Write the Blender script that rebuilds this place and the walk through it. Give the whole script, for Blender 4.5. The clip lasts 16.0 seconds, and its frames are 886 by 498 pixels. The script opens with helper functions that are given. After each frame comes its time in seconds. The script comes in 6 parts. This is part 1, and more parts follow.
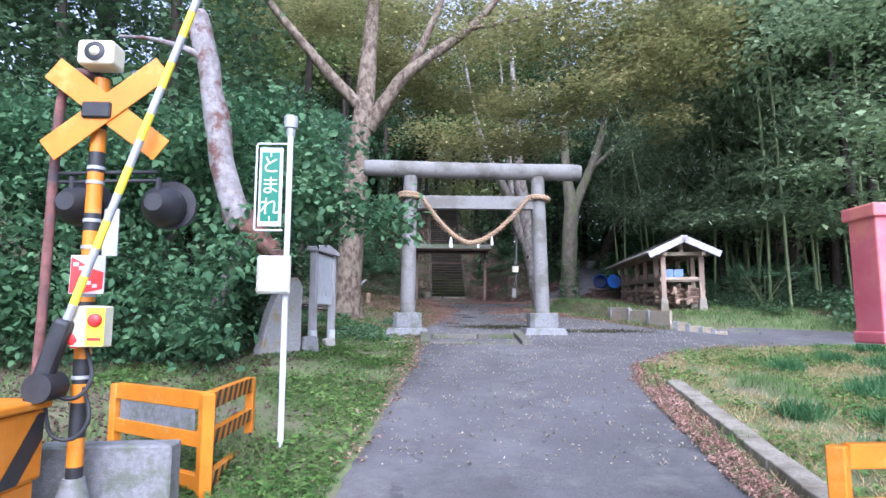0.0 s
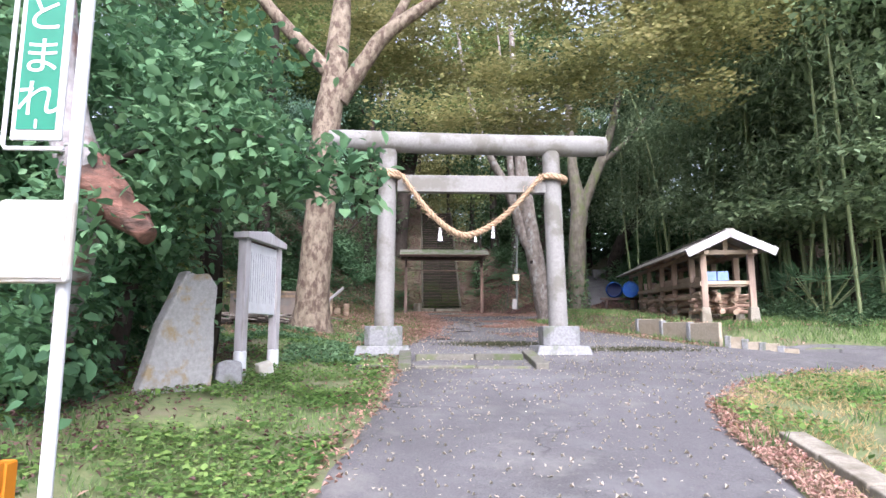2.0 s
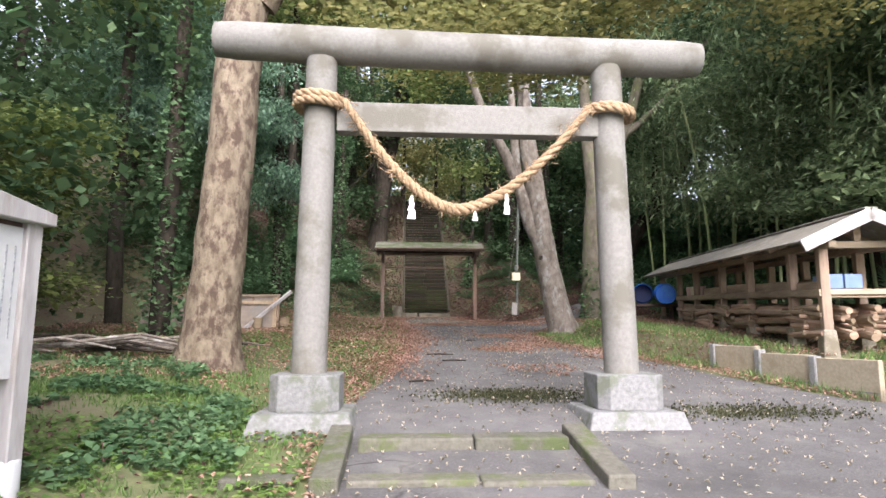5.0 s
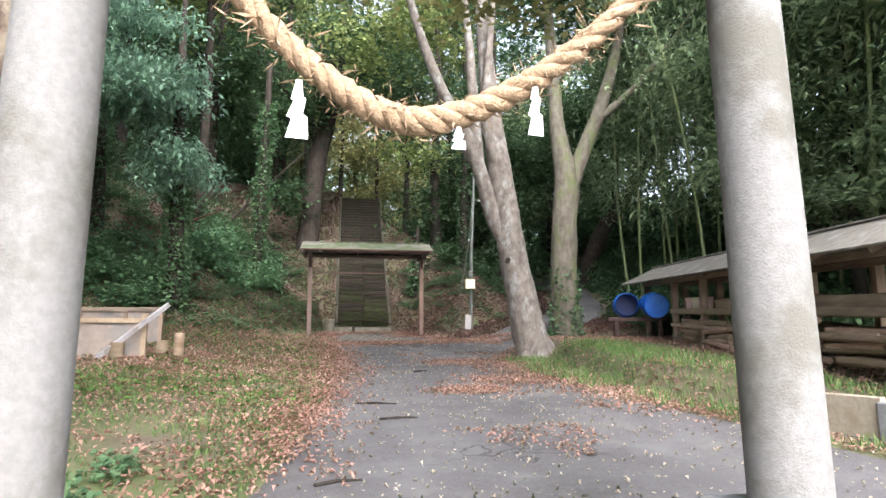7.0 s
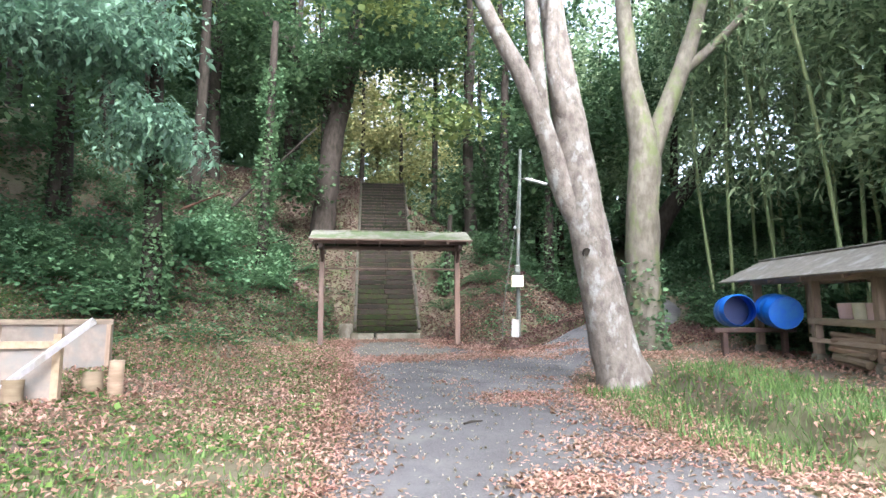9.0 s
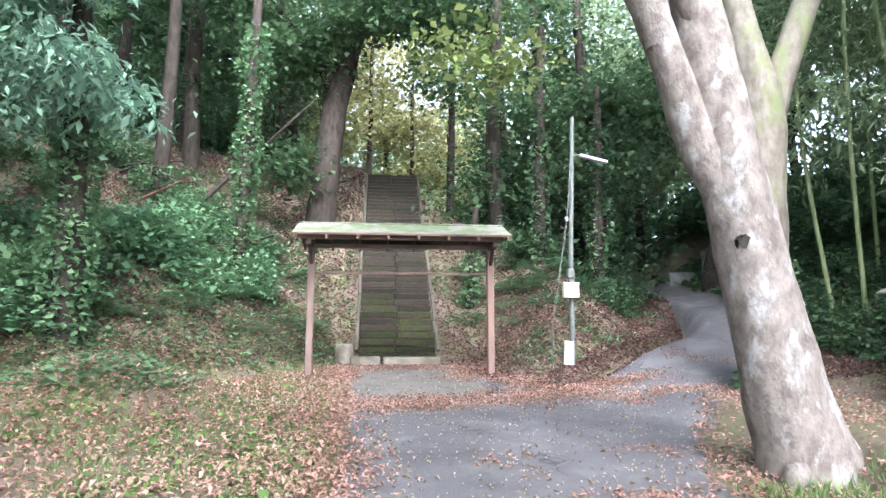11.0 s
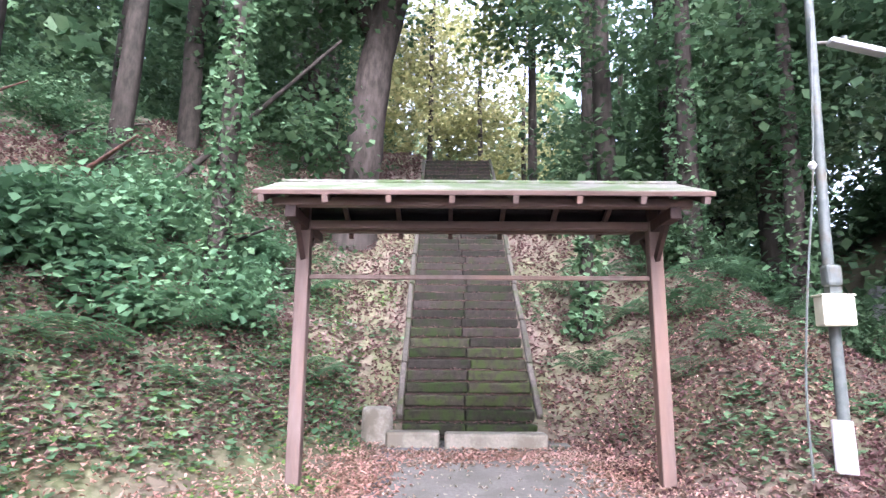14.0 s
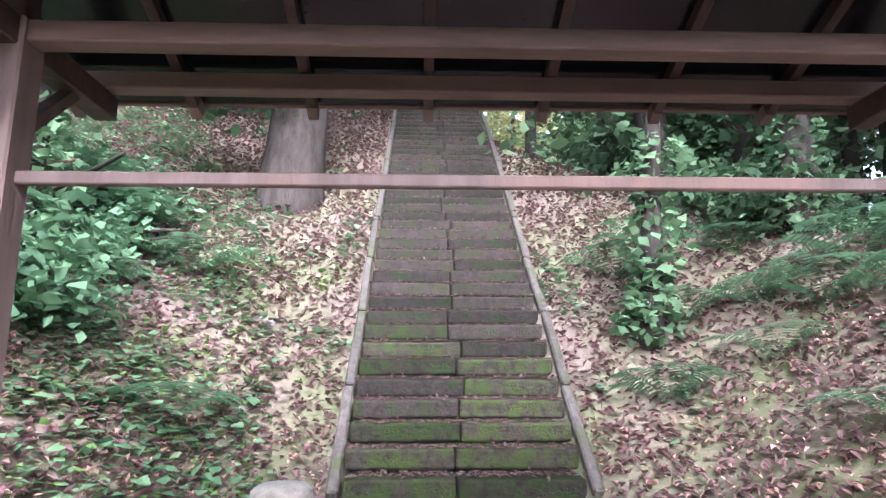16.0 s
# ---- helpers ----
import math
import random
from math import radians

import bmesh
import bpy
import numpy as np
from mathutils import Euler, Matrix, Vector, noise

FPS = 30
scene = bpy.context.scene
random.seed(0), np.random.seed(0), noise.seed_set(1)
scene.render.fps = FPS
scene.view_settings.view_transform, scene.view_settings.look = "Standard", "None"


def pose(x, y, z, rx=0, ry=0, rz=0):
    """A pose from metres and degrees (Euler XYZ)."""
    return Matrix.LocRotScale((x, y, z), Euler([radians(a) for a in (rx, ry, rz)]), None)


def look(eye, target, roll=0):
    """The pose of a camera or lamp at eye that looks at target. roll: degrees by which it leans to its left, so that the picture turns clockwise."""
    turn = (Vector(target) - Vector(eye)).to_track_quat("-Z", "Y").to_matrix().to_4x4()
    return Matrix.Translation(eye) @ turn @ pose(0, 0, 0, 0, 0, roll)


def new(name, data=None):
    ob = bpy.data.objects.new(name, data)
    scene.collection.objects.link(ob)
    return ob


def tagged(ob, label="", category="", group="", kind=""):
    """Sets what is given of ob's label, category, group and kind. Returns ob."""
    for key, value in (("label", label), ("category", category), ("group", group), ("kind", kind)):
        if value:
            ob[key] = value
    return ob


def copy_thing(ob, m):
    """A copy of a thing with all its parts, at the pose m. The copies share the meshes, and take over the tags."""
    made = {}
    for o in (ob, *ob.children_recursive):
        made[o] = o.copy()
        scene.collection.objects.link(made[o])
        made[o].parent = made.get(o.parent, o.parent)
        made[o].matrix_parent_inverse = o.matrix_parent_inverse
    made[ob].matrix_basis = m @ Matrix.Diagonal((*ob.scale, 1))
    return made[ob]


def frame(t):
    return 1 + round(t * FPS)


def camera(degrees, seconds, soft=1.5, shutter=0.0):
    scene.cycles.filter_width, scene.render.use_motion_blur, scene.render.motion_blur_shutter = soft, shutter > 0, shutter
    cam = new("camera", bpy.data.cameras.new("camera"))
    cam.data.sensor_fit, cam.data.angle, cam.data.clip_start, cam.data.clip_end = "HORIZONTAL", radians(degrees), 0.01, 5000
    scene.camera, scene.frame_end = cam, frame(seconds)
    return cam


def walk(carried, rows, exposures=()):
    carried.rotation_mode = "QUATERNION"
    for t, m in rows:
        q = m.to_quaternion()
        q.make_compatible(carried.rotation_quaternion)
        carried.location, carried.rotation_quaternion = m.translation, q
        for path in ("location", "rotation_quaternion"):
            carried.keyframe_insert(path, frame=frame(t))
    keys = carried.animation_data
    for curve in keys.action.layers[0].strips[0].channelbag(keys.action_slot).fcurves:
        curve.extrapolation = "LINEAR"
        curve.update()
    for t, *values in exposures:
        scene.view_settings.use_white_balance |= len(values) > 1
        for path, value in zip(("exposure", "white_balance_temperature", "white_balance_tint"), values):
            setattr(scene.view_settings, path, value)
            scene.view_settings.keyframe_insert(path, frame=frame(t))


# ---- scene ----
cam = camera(72.3, 16.0)
METRES, EYE, TILT, LEAN, TURN = 29.1, 1.6, 0.0, 0.0, -2.2
ROWS = [
    (0.0, 0.0, 0.0, 0.0, -0.02, 6.87, -0.17),
    (0.5, 0.0002, 0.0251, 0.0004, -0.44, 7.31, -0.12),
    (1.0, 0.0015, 0.0525, -0.0001, -0.61, 7.35, 0.08),
    (1.5, 0.0034, 0.0818, 0.0002, -0.53, 7.89, 0.24),
    (2.0, 0.0053, 0.1113, 0.0011, -0.43, 8.19, 0.03),
    (2.5, 0.0064, 0.1399, 0.0024, -0.02, 8.37, 0.07),
    (3.0, 0.0085, 0.1677, 0.0062, 1.09, 8.29, 0.11),
    (3.5, 0.0101, 0.1954, 0.0096, 1.81, 7.92, 0.2),
    (4.0, 0.0107, 0.2221, 0.0146, 1.64, 7.87, -0.14),
    (4.5, 0.0125, 0.2495, 0.018, 0.29, 7.56, 0.28),
    (5.0, 0.0119, 0.2772, 0.0213, -1.49, 7.75, -0.16),
    (7.5, 0.0158, 0.4326, 0.0392, -7.34, 8.54, 0.36),
    (8.0, 0.0146, 0.4608, 0.0454, -6.82, 8.69, 0.39),
    (8.5, 0.0161, 0.4916, 0.0464, -5.56, 7.82, 0.5),
    (9.0, 0.016, 0.5254, 0.0487, -4.74, 7.67, 0.25),
    (11.5, 0.0126, 0.6916, 0.0624, -3.61, 8.88, 0.18),
    (12.0, 0.0114, 0.7258, 0.0642, -3.06, 9.51, 0.18),
    (12.5, 0.0111, 0.7602, 0.067, -2.17, 9.92, -0.03),
    (13.0, 0.0113, 0.7941, 0.0705, -0.67, 10.29, 0.12),
    (13.5, 0.011, 0.8262, 0.0725, 0.99, 10.77, -0.02),
    (14.0, 0.0097, 0.8594, 0.0744, 2.23, 10.75, -0.34),
    (14.5, 0.0079, 0.8941, 0.0766, 2.11, 10.51, -0.3),
    (15.0, 0.0064, 0.928, 0.0785, 1.48, 10.64, -0.22),
    (15.5, 0.0045, 0.9608, 0.0811, 1.01, 10.77, -0.29),
    (16.0, 0.0063, 0.9936, 0.0823, 0.36, 10.48, 0.02),
]
walk(cam, [(t, pose(0, 0, EYE, TILT, LEAN, TURN) @ pose(METRES * x, METRES * y, METRES * z, 90 + pitch, roll, yaw)) for t, x, y, z, yaw, pitch, roll in ROWS],
     exposures=[(0.0, 1.5, 5150, 21), (2.5, 2.0, 5950, 21), (5.0, 1.9, 6250, 17), (9.0, 2.95, 5700, 13), (12.5, 3.42, 5500, 20), (15.0, 3.6, 5350, 29), (16.0, 3.78, 5300, 26)])

# ---- light: overcast afternoon ----
world = bpy.data.worlds.new("overcast_sky")
scene.world = world
world.use_nodes = True
wt = world.node_tree
sky = wt.nodes.new("ShaderNodeTexSky")
sky.sky_type, sky.sun_disc, sky.sun_elevation, sky.sun_rotation = "NISHITA", False, radians(41), radians(175)
sky.air_density, sky.dust_density, sky.ozone_density = 1.0, 4.0, 1.0
haze = wt.nodes.new("ShaderNodeHueSaturation")
haze.inputs["Saturation"].default_value = 0.4
wt.links.new(sky.outputs[0], haze.inputs["Color"])
wt.links.new(haze.outputs[0], wt.nodes["Background"].inputs[0])
wt.nodes["Background"].inputs[1].default_value = 0.15
sun = new("sun", bpy.data.lights.new("sun", "SUN"))
sun.data.energy, sun.data.angle, sun.data.color = 1.3, radians(50), (1.0, 0.96, 0.9)
sun.matrix_basis = look((1.5, -16, 14), (0, 0, 0))

# ---- helpers of this scene ----
rng = np.random.default_rng(7)


def material(name, c1, c2, scale=8.0, rough=0.8, bump=0.2, metal=0.0, c3=None, c3_scale=1.2, c3_amount=0.5, island=0.0, obj_random=0.0,
             stretch=(1, 1, 1), bump_scale=None, spec=0.4, through_light=None):
    """A surface: two colours in grain, a third in large stains, fine relief."""
    m = bpy.data.materials.new(name)
    m.use_nodes = True
    n, l = m.node_tree.nodes, m.node_tree.links
    b = n["Principled BSDF"]
    b.inputs["Roughness"].default_value, b.inputs["Metallic"].default_value = rough, metal
    b.inputs["Specular IOR Level"].default_value = spec
    tc, mp = n.new("ShaderNodeNewGeometry"), n.new("ShaderNodeMapping")
    l.new(tc.outputs["Position"], mp.inputs[0])
    mp.inputs["Scale"].default_value = stretch

    def noise_node(s, detail=5.0, r=0.6):
        t = n.new("ShaderNodeTexNoise")
        t.inputs["Scale"].default_value, t.inputs["Detail"].default_value, t.inputs["Roughness"].default_value = s, detail, r
        l.new(mp.outputs[0], t.inputs["Vector"])
        return t

    def ramp(src, lo, hi):
        r = n.new("ShaderNodeMapRange")
        r.inputs["From Min"].default_value, r.inputs["From Max"].default_value = lo, hi
        l.new(src, r.inputs["Value"])
        return r.outputs[0]

    def mix(fac, a, c):
        x = n.new("ShaderNodeMix")
        x.data_type = "RGBA"
        if isinstance(fac, float):
            x.inputs[0].default_value = fac
        else:
            l.new(fac, x.inputs[0])
        for i, v in ((6, a), (7, c)):
            if isinstance(v, tuple):
                x.inputs[i].default_value = (*v, 1)
            else:
                l.new(v, x.inputs[i])
        return x.outputs[2]

    fine = noise_node(scale)
    col = mix(ramp(fine.outputs["Fac"], 0.35, 0.65), c1, c2)
    if c3:
        big = noise_node(c3_scale, 6.0, 0.65)
        col = mix(ramp(big.outputs["Fac"], 0.62 - 0.25 * c3_amount, 0.74 - 0.25 * c3_amount), col, c3)
    if island or obj_random:
        hsv = n.new("ShaderNodeHueSaturation")
        if island:
            g = n.new("ShaderNodeNewGeometry")
            src, amount = g.outputs["Random Per Island"], island
        else:
            g = n.new("ShaderNodeObjectInfo")
            src, amount = g.outputs["Random"], obj_random
        r = n.new("ShaderNodeMapRange")
        r.inputs["To Min"].default_value, r.inputs["To Max"].default_value = 1 - amount, 1 + amount
        l.new(src, r.inputs["Value"])
        l.new(r.outputs[0], hsv.inputs["Value"])
        r2 = n.new("ShaderNodeMapRange")
        r2.inputs["To Min"].default_value, r2.inputs["To Max"].default_value = 0.5 + 0.05 * amount, 0.5 - 0.05 * amount
        l.new(src, r2.inputs["Value"])
        l.new(r2.outputs[0], hsv.inputs["Hue"])
        l.new(col, hsv.inputs["Color"])
        col = hsv.outputs[0]
    l.new(col, b.inputs["Base Color"])
    if bump:
        bn = n.new("ShaderNodeBump")
        bn.inputs["Strength"].default_value, bn.inputs["Distance"].default_value = bump, 0.02
        l.new(noise_node(bump_scale or scale * 3).outputs["Fac"], bn.inputs["Height"])
        l.new(bn.outputs[0], b.inputs["Normal"])
    if through_light:
        tr, mx = n.new("ShaderNodeBsdfTranslucent"), n.new("ShaderNodeMixShader")
        mx.inputs[0].default_value = through_light
        l.new(col, tr.inputs["Color"])
        l.new(b.outputs[0], mx.inputs[1])
        l.new(tr.outputs[0], mx.inputs[2])
        l.new(mx.outputs[0], n["Material Output"].inputs["Surface"])
    return m


def leaf_material(name, c1, c2, vary=0.35, rough=0.6):
    return material(name, c1, c2, scale=0.9, rough=rough, bump=0, island=vary, through_light=0.4, spec=0.14)


M_ASPHALT = material("weathered_asphalt", (0.075, 0.071, 0.071), (0.13, 0.124, 0.125), 60, 0.9, 0.6, c3=(0.135, 0.13, 0.13), c3_scale=0.9, c3_amount=0.45, bump_scale=140)
def weather_asphalt(m):
    """Cracks, dusty patches and dark damp stains on the worn lane."""
    n, l = m.node_tree.nodes, m.node_tree.links
    b = n["Principled BSDF"]
    col = b.inputs["Base Color"].links[0].from_socket
    at = n.new("ShaderNodeNewGeometry")

    def blotch(scale, lo, hi, colour, amount, detail=6.0):
        nonlocal col
        t = n.new("ShaderNodeTexNoise")
        t.inputs["Scale"].default_value, t.inputs["Detail"].default_value, t.inputs["Roughness"].default_value = scale, detail, 0.7
        l.new(at.outputs["Position"], t.inputs["Vector"])
        r = n.new("ShaderNodeMapRange")
        r.inputs["From Min"].default_value, r.inputs["From Max"].default_value, r.inputs["To Max"].default_value = lo, hi, amount
        l.new(t.outputs["Fac"], r.inputs["Value"])
        put(r.outputs[0], colour)
        return r.outputs[0]

    def put(fac, colour):
        nonlocal col
        x = n.new("ShaderNodeMix")
        x.data_type = "RGBA"
        l.new(fac, x.inputs[0])
        l.new(col, x.inputs[6])
        x.inputs[7].default_value = (*colour, 1)
        col = x.outputs[2]

    blotch(0.55, 0.50, 0.66, (0.055, 0.053, 0.052), 0.75)
    blotch(1.3, 0.53, 0.70, (0.19, 0.18, 0.165), 0.7, 9.0)
    blotch(24, 0.62, 0.70, (0.24, 0.22, 0.19), 0.55, 3.0)
    wob_t, add = n.new("ShaderNodeTexNoise"), n.new("ShaderNodeVectorMath")
    wob_t.inputs["Scale"].default_value = 2.2
    add.operation = "ADD"
    l.new(at.outputs["Position"], wob_t.inputs["Vector"])
    l.new(at.outputs["Position"], add.inputs[0])
    l.new(wob_t.outputs["Color"], add.inputs[1])
    v = n.new("ShaderNodeTexVoronoi")
    v.feature = "DISTANCE_TO_EDGE"
    v.inputs["Scale"].default_value = 0.42
    l.new(add.outputs[0], v.inputs["Vector"])
    r = n.new("ShaderNodeMapRange")
    r.inputs["From Min"].default_value, r.inputs["From Max"].default_value = 0.011, 0.003
    l.new(v.outputs["Distance"], r.inputs["Value"])
    gate_n, gate_r, mul = n.new("ShaderNodeTexNoise"), n.new("ShaderNodeMapRange"), n.new("ShaderNodeMath")
    gate_n.inputs["Scale"].default_value = 0.5
    l.new(at.outputs["Position"], gate_n.inputs["Vector"])
    gate_r.inputs["From Min"].default_value, gate_r.inputs["From Max"].default_value, gate_r.inputs["To Max"].default_value = 0.5, 0.6, 0.8
    l.new(gate_n.outputs["Fac"], gate_r.inputs["Value"])
    mul.operation = "MULTIPLY"
    l.new(r.outputs[0], mul.inputs[0])
    l.new(gate_r.outputs[0], mul.inputs[1])
    put(mul.outputs[0], (0.025, 0.024, 0.022))
    l.new(col, b.inputs["Base Color"])


weather_asphalt(M_ASPHALT)
M_STONE = material("grey_granite", (0.165, 0.159, 0.147), (0.205, 0.198, 0.184), 28, 0.88, 0.35, c3=(0.125, 0.118, 0.098), c3_scale=1.9, c3_amount=0.5)
M_BASE = material("stained_concrete", (0.15, 0.15, 0.15), (0.22, 0.22, 0.22), 25, 0.9, 0.4, c3=(0.12, 0.13, 0.10), c3_scale=5, c3_amount=0.5)
M_MOSSY = material("mossy_stone", (0.085, 0.08, 0.064), (0.135, 0.128, 0.104), 18, 0.92, 0.5, c3=(0.075, 0.092, 0.035), c3_scale=3.5, c3_amount=0.45, obj_random=0.18)
# both stair stones: moss, and tree shade put into the near-black base colours
M_STEP = material("shaded_mossy_stair_stone", (0.018, 0.0145, 0.0115), (0.04, 0.0325, 0.026), 14, 0.92, 0.8, c3=(0.022, 0.027, 0.011), c3_scale=5, c3_amount=0.5, obj_random=0.35, spec=0.15)
M_STEPMOSS = material("shaded_green_mossed_stair_stone", (0.022, 0.02, 0.014), (0.046, 0.04, 0.028), 14, 0.95, 0.8, c3=(0.032, 0.045, 0.014), c3_scale=7, c3_amount=0.65, obj_random=0.3, spec=0.1)
M_EDGING = material("dark_edging_stone", (0.055, 0.047, 0.038), (0.10, 0.087, 0.072), 18, 0.92, 0.5, c3=(0.05, 0.06, 0.025), c3_scale=4, c3_amount=0.4, obj_random=0.2, spec=0.15)
M_CONCRETE = material("pale_concrete", (0.19, 0.168, 0.13), (0.265, 0.24, 0.19), 30, 0.9, 0.3, c3=(0.145, 0.125, 0.09), c3_scale=2.5, c3_amount=0.6)
M_PANEL = material("beige_concrete_panel", (0.26, 0.222, 0.16), (0.335, 0.29, 0.22), 26, 0.9, 0.3, c3=(0.24, 0.20, 0.14), c3_scale=3, c3_amount=0.5)
M_WOOD = material("weathered_timber", (0.24, 0.17, 0.12), (0.36, 0.27, 0.2), 14, 0.75, 0.3, stretch=(1, 1, 0.15), c3=(0.18, 0.13, 0.1), c3_scale=2)
M_WOODH = material("weathered_board", (0.26, 0.20, 0.14), (0.38, 0.30, 0.22), 14, 0.75, 0.3, stretch=(0.15, 0.15, 1), c3=(0.17, 0.13, 0.1), c3_scale=2, obj_random=0.2)
# brown timber, darkened to hold the shade under the gate roof
M_BROWN = material("shaded_brown_timber", (0.04, 0.022, 0.018), (0.07, 0.04, 0.031), 10, 0.6, 0.15, c3=(0.09, 0.056, 0.044), c3_scale=2.5, c3_amount=0.3)
M_BEAM = material("reddish_brown_beam", (0.12, 0.076, 0.06), (0.18, 0.12, 0.095), 12, 0.6, 0.15, stretch=(0.15, 1, 1), c3=(0.09, 0.055, 0.045), c3_scale=3, c3_amount=0.3)
M_PINKPOST = material("faded_pinkish_timber", (0.11, 0.074, 0.06), (0.16, 0.113, 0.094), 10, 0.75, 0.2, stretch=(1, 1, 0.15), c3=(0.185, 0.115, 0.085), c3_scale=1.5)
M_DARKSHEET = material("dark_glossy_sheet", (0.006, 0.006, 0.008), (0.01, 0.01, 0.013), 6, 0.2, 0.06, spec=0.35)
M_ROOF = material("mossy_roofing", (0.155, 0.148, 0.122), (0.215, 0.205, 0.172), 12, 0.9, 0.3, c3=(0.10, 0.13, 0.06), c3_scale=2.2, c3_amount=0.7)
M_TIN = material("old_roof_sheet", (0.16, 0.145, 0.125), (0.23, 0.21, 0.18), 9, 0.8, 0.25, c3=(0.30, 0.29, 0.27), c3_scale=2.5, c3_amount=0.4)
M_WHITEWOOD = material("faded_white_board", (0.31, 0.295, 0.295), (0.40, 0.385, 0.385), 12, 0.75, 0.2, stretch=(1, 1, 0.2), c3=(0.25, 0.225, 0.205), c3_scale=3.5, c3_amount=0.4)
M_WHITE = material("white_paint", (0.44, 0.445, 0.45), (0.52, 0.525, 0.53), 9, 0.45, 0.05, c3=(0.50, 0.48, 0.43), c3_scale=5, c3_amount=0.2)
M_GREEN = material("green_sign_face", (0.006, 0.13, 0.075), (0.01, 0.155, 0.09), 4, 0.35, 0)
M_YELLOW = material("crossing_yellow", (0.52, 0.17, 0.008), (0.60, 0.205, 0.01), 6, 0.45, 0.08, c3=(0.60, 0.27, 0.05), c3_scale=3.5, c3_amount=0.3)
M_LEMON = material("barrier_yellow", (0.78, 0.62, 0.03), (0.84, 0.68, 0.05), 5, 0.45, 0.05)
M_BLACK = material("black_paint", (0.018, 0.018, 0.02), (0.03, 0.03, 0.033), 9, 0.5, 0.08)
M_GREY = material("galvanised_steel", (0.33, 0.34, 0.35), (0.42, 0.43, 0.44), 14, 0.5, 0.08, metal=0.3)
M_POLE = material("dull_grey_green_steel", (0.075, 0.088, 0.078), (0.115, 0.125, 0.113), 14, 0.6, 0.1, c3=(0.09, 0.083, 0.062), c3_scale=4, c3_amount=0.3)
M_RUST = material("rusty_conduit", (0.10, 0.045, 0.04), (0.20, 0.09, 0.075), 16, 0.85, 0.35, c3=(0.06, 0.05, 0.055), c3_scale=4)
M_RED = material("faded_red_paint", (0.50, 0.10, 0.12), (0.58, 0.15, 0.17), 4, 0.5, 0.06, c3=(0.66, 0.22, 0.16), c3_scale=1.6, c3_amount=0.35)
M_SIGNRED = material("sign_red", (0.62, 0.03, 0.03), (0.68, 0.05, 0.04), 4, 0.35, 0)
M_CREAM = material("cream_casing", (0.62, 0.58, 0.42), (0.70, 0.66, 0.5), 8, 0.5, 0.05)
M_BEIGE = material("pale_beige_casing", (0.36, 0.335, 0.28), (0.43, 0.405, 0.345), 8, 0.5, 0.05, c3=(0.40, 0.40, 0.39), c3_scale=4)
M_BLUE = material("blue_plastic_drum", (0.01, 0.10, 0.48), (0.015, 0.13, 0.55), 5, 0.4, 0.05, c3=(0.03, 0.16, 0.5), c3_scale=3)
M_DARKBLUE = material("faded_blue_crate", (0.11, 0.18, 0.33), (0.15, 0.22, 0.38), 8, 0.55, 0.05)
M_PINK = material("faded_pink_plastic", (0.60, 0.42, 0.40), (0.68, 0.5, 0.47), 7, 0.6, 0.1)
M_ROPE = material("straw_rope", (0.25, 0.165, 0.095), (0.37, 0.265, 0.165), 30, 0.9, 0.6, island=0.2, bump_scale=80)
M_PAPER = material("white_paper", (0.80, 0.80, 0.80), (0.86, 0.86, 0.86), 8, 0.8, 0)
M_PLY = material("plywood_panel", (0.22, 0.18, 0.15), (0.27, 0.225, 0.19), 8, 0.8, 0.1, c3=(0.2, 0.185, 0.17), c3_scale=1.5)
M_BARK = material("mottled_bark", (0.125, 0.098, 0.066), (0.235, 0.19, 0.14), 9, 0.9, 1.0, c3=(0.075, 0.05, 0.036), c3_scale=7, c3_amount=0.6, stretch=(1, 1, 0.6))
M_BARKPALE = material("pale_grey_bark", (0.115, 0.095, 0.08), (0.235, 0.205, 0.175), 9, 0.9, 0.9, c3=(0.29, 0.285, 0.265), c3_scale=5.5, c3_amount=0.35, stretch=(1, 1, 0.6))
M_BARKMOSS = material("greenish_bark", (0.085, 0.075, 0.055), (0.16, 0.14, 0.11), 8, 0.92, 0.5, c3=(0.11, 0.125, 0.055), c3_scale=3, stretch=(1, 1, 0.5))
M_BARKDARK = material("dark_bark", (0.022, 0.019, 0.015), (0.05, 0.042, 0.034), 9, 0.95, 0.6, stretch=(1, 1, 0.35), island=0.3, spec=0.08)
M_BARKLICHEN = material("lichen_bark", (0.17, 0.15, 0.145), (0.28, 0.265, 0.26), 9, 0.9, 0.8, c3=(0.115, 0.06, 0.047), c3_scale=4.2, c3_amount=0.5)
M_BAREWOOD = material("reddish_rotten_wood", (0.11, 0.05, 0.036), (0.20, 0.10, 0.07), 14, 0.9, 1.0, c3=(0.07, 0.045, 0.035), c3_scale=5, stretch=(0.4, 1, 1))
M_CULM = material("green_bamboo_cane", (0.12, 0.16, 0.06), (0.19, 0.22, 0.10), 3, 0.45, 0.05, island=0.35)
M_ENDGRAIN = material("cut_wood", (0.27, 0.20, 0.13), (0.36, 0.28, 0.19), 14, 0.85, 0.2)
M_LOG = material("split_firewood", (0.22, 0.15, 0.10), (0.38, 0.28, 0.2), 9, 0.9, 0.4, obj_random=0.35, stretch=(0.2, 0.2, 1))
M_SHRUB = leaf_material("broad_shrub_leaf", (0.072, 0.155, 0.072), (0.115, 0.215, 0.105), 0.4, 0.42)
M_MAPLE = leaf_material("turning_leaf", (0.25, 0.265, 0.105), (0.36, 0.345, 0.15), 0.4)
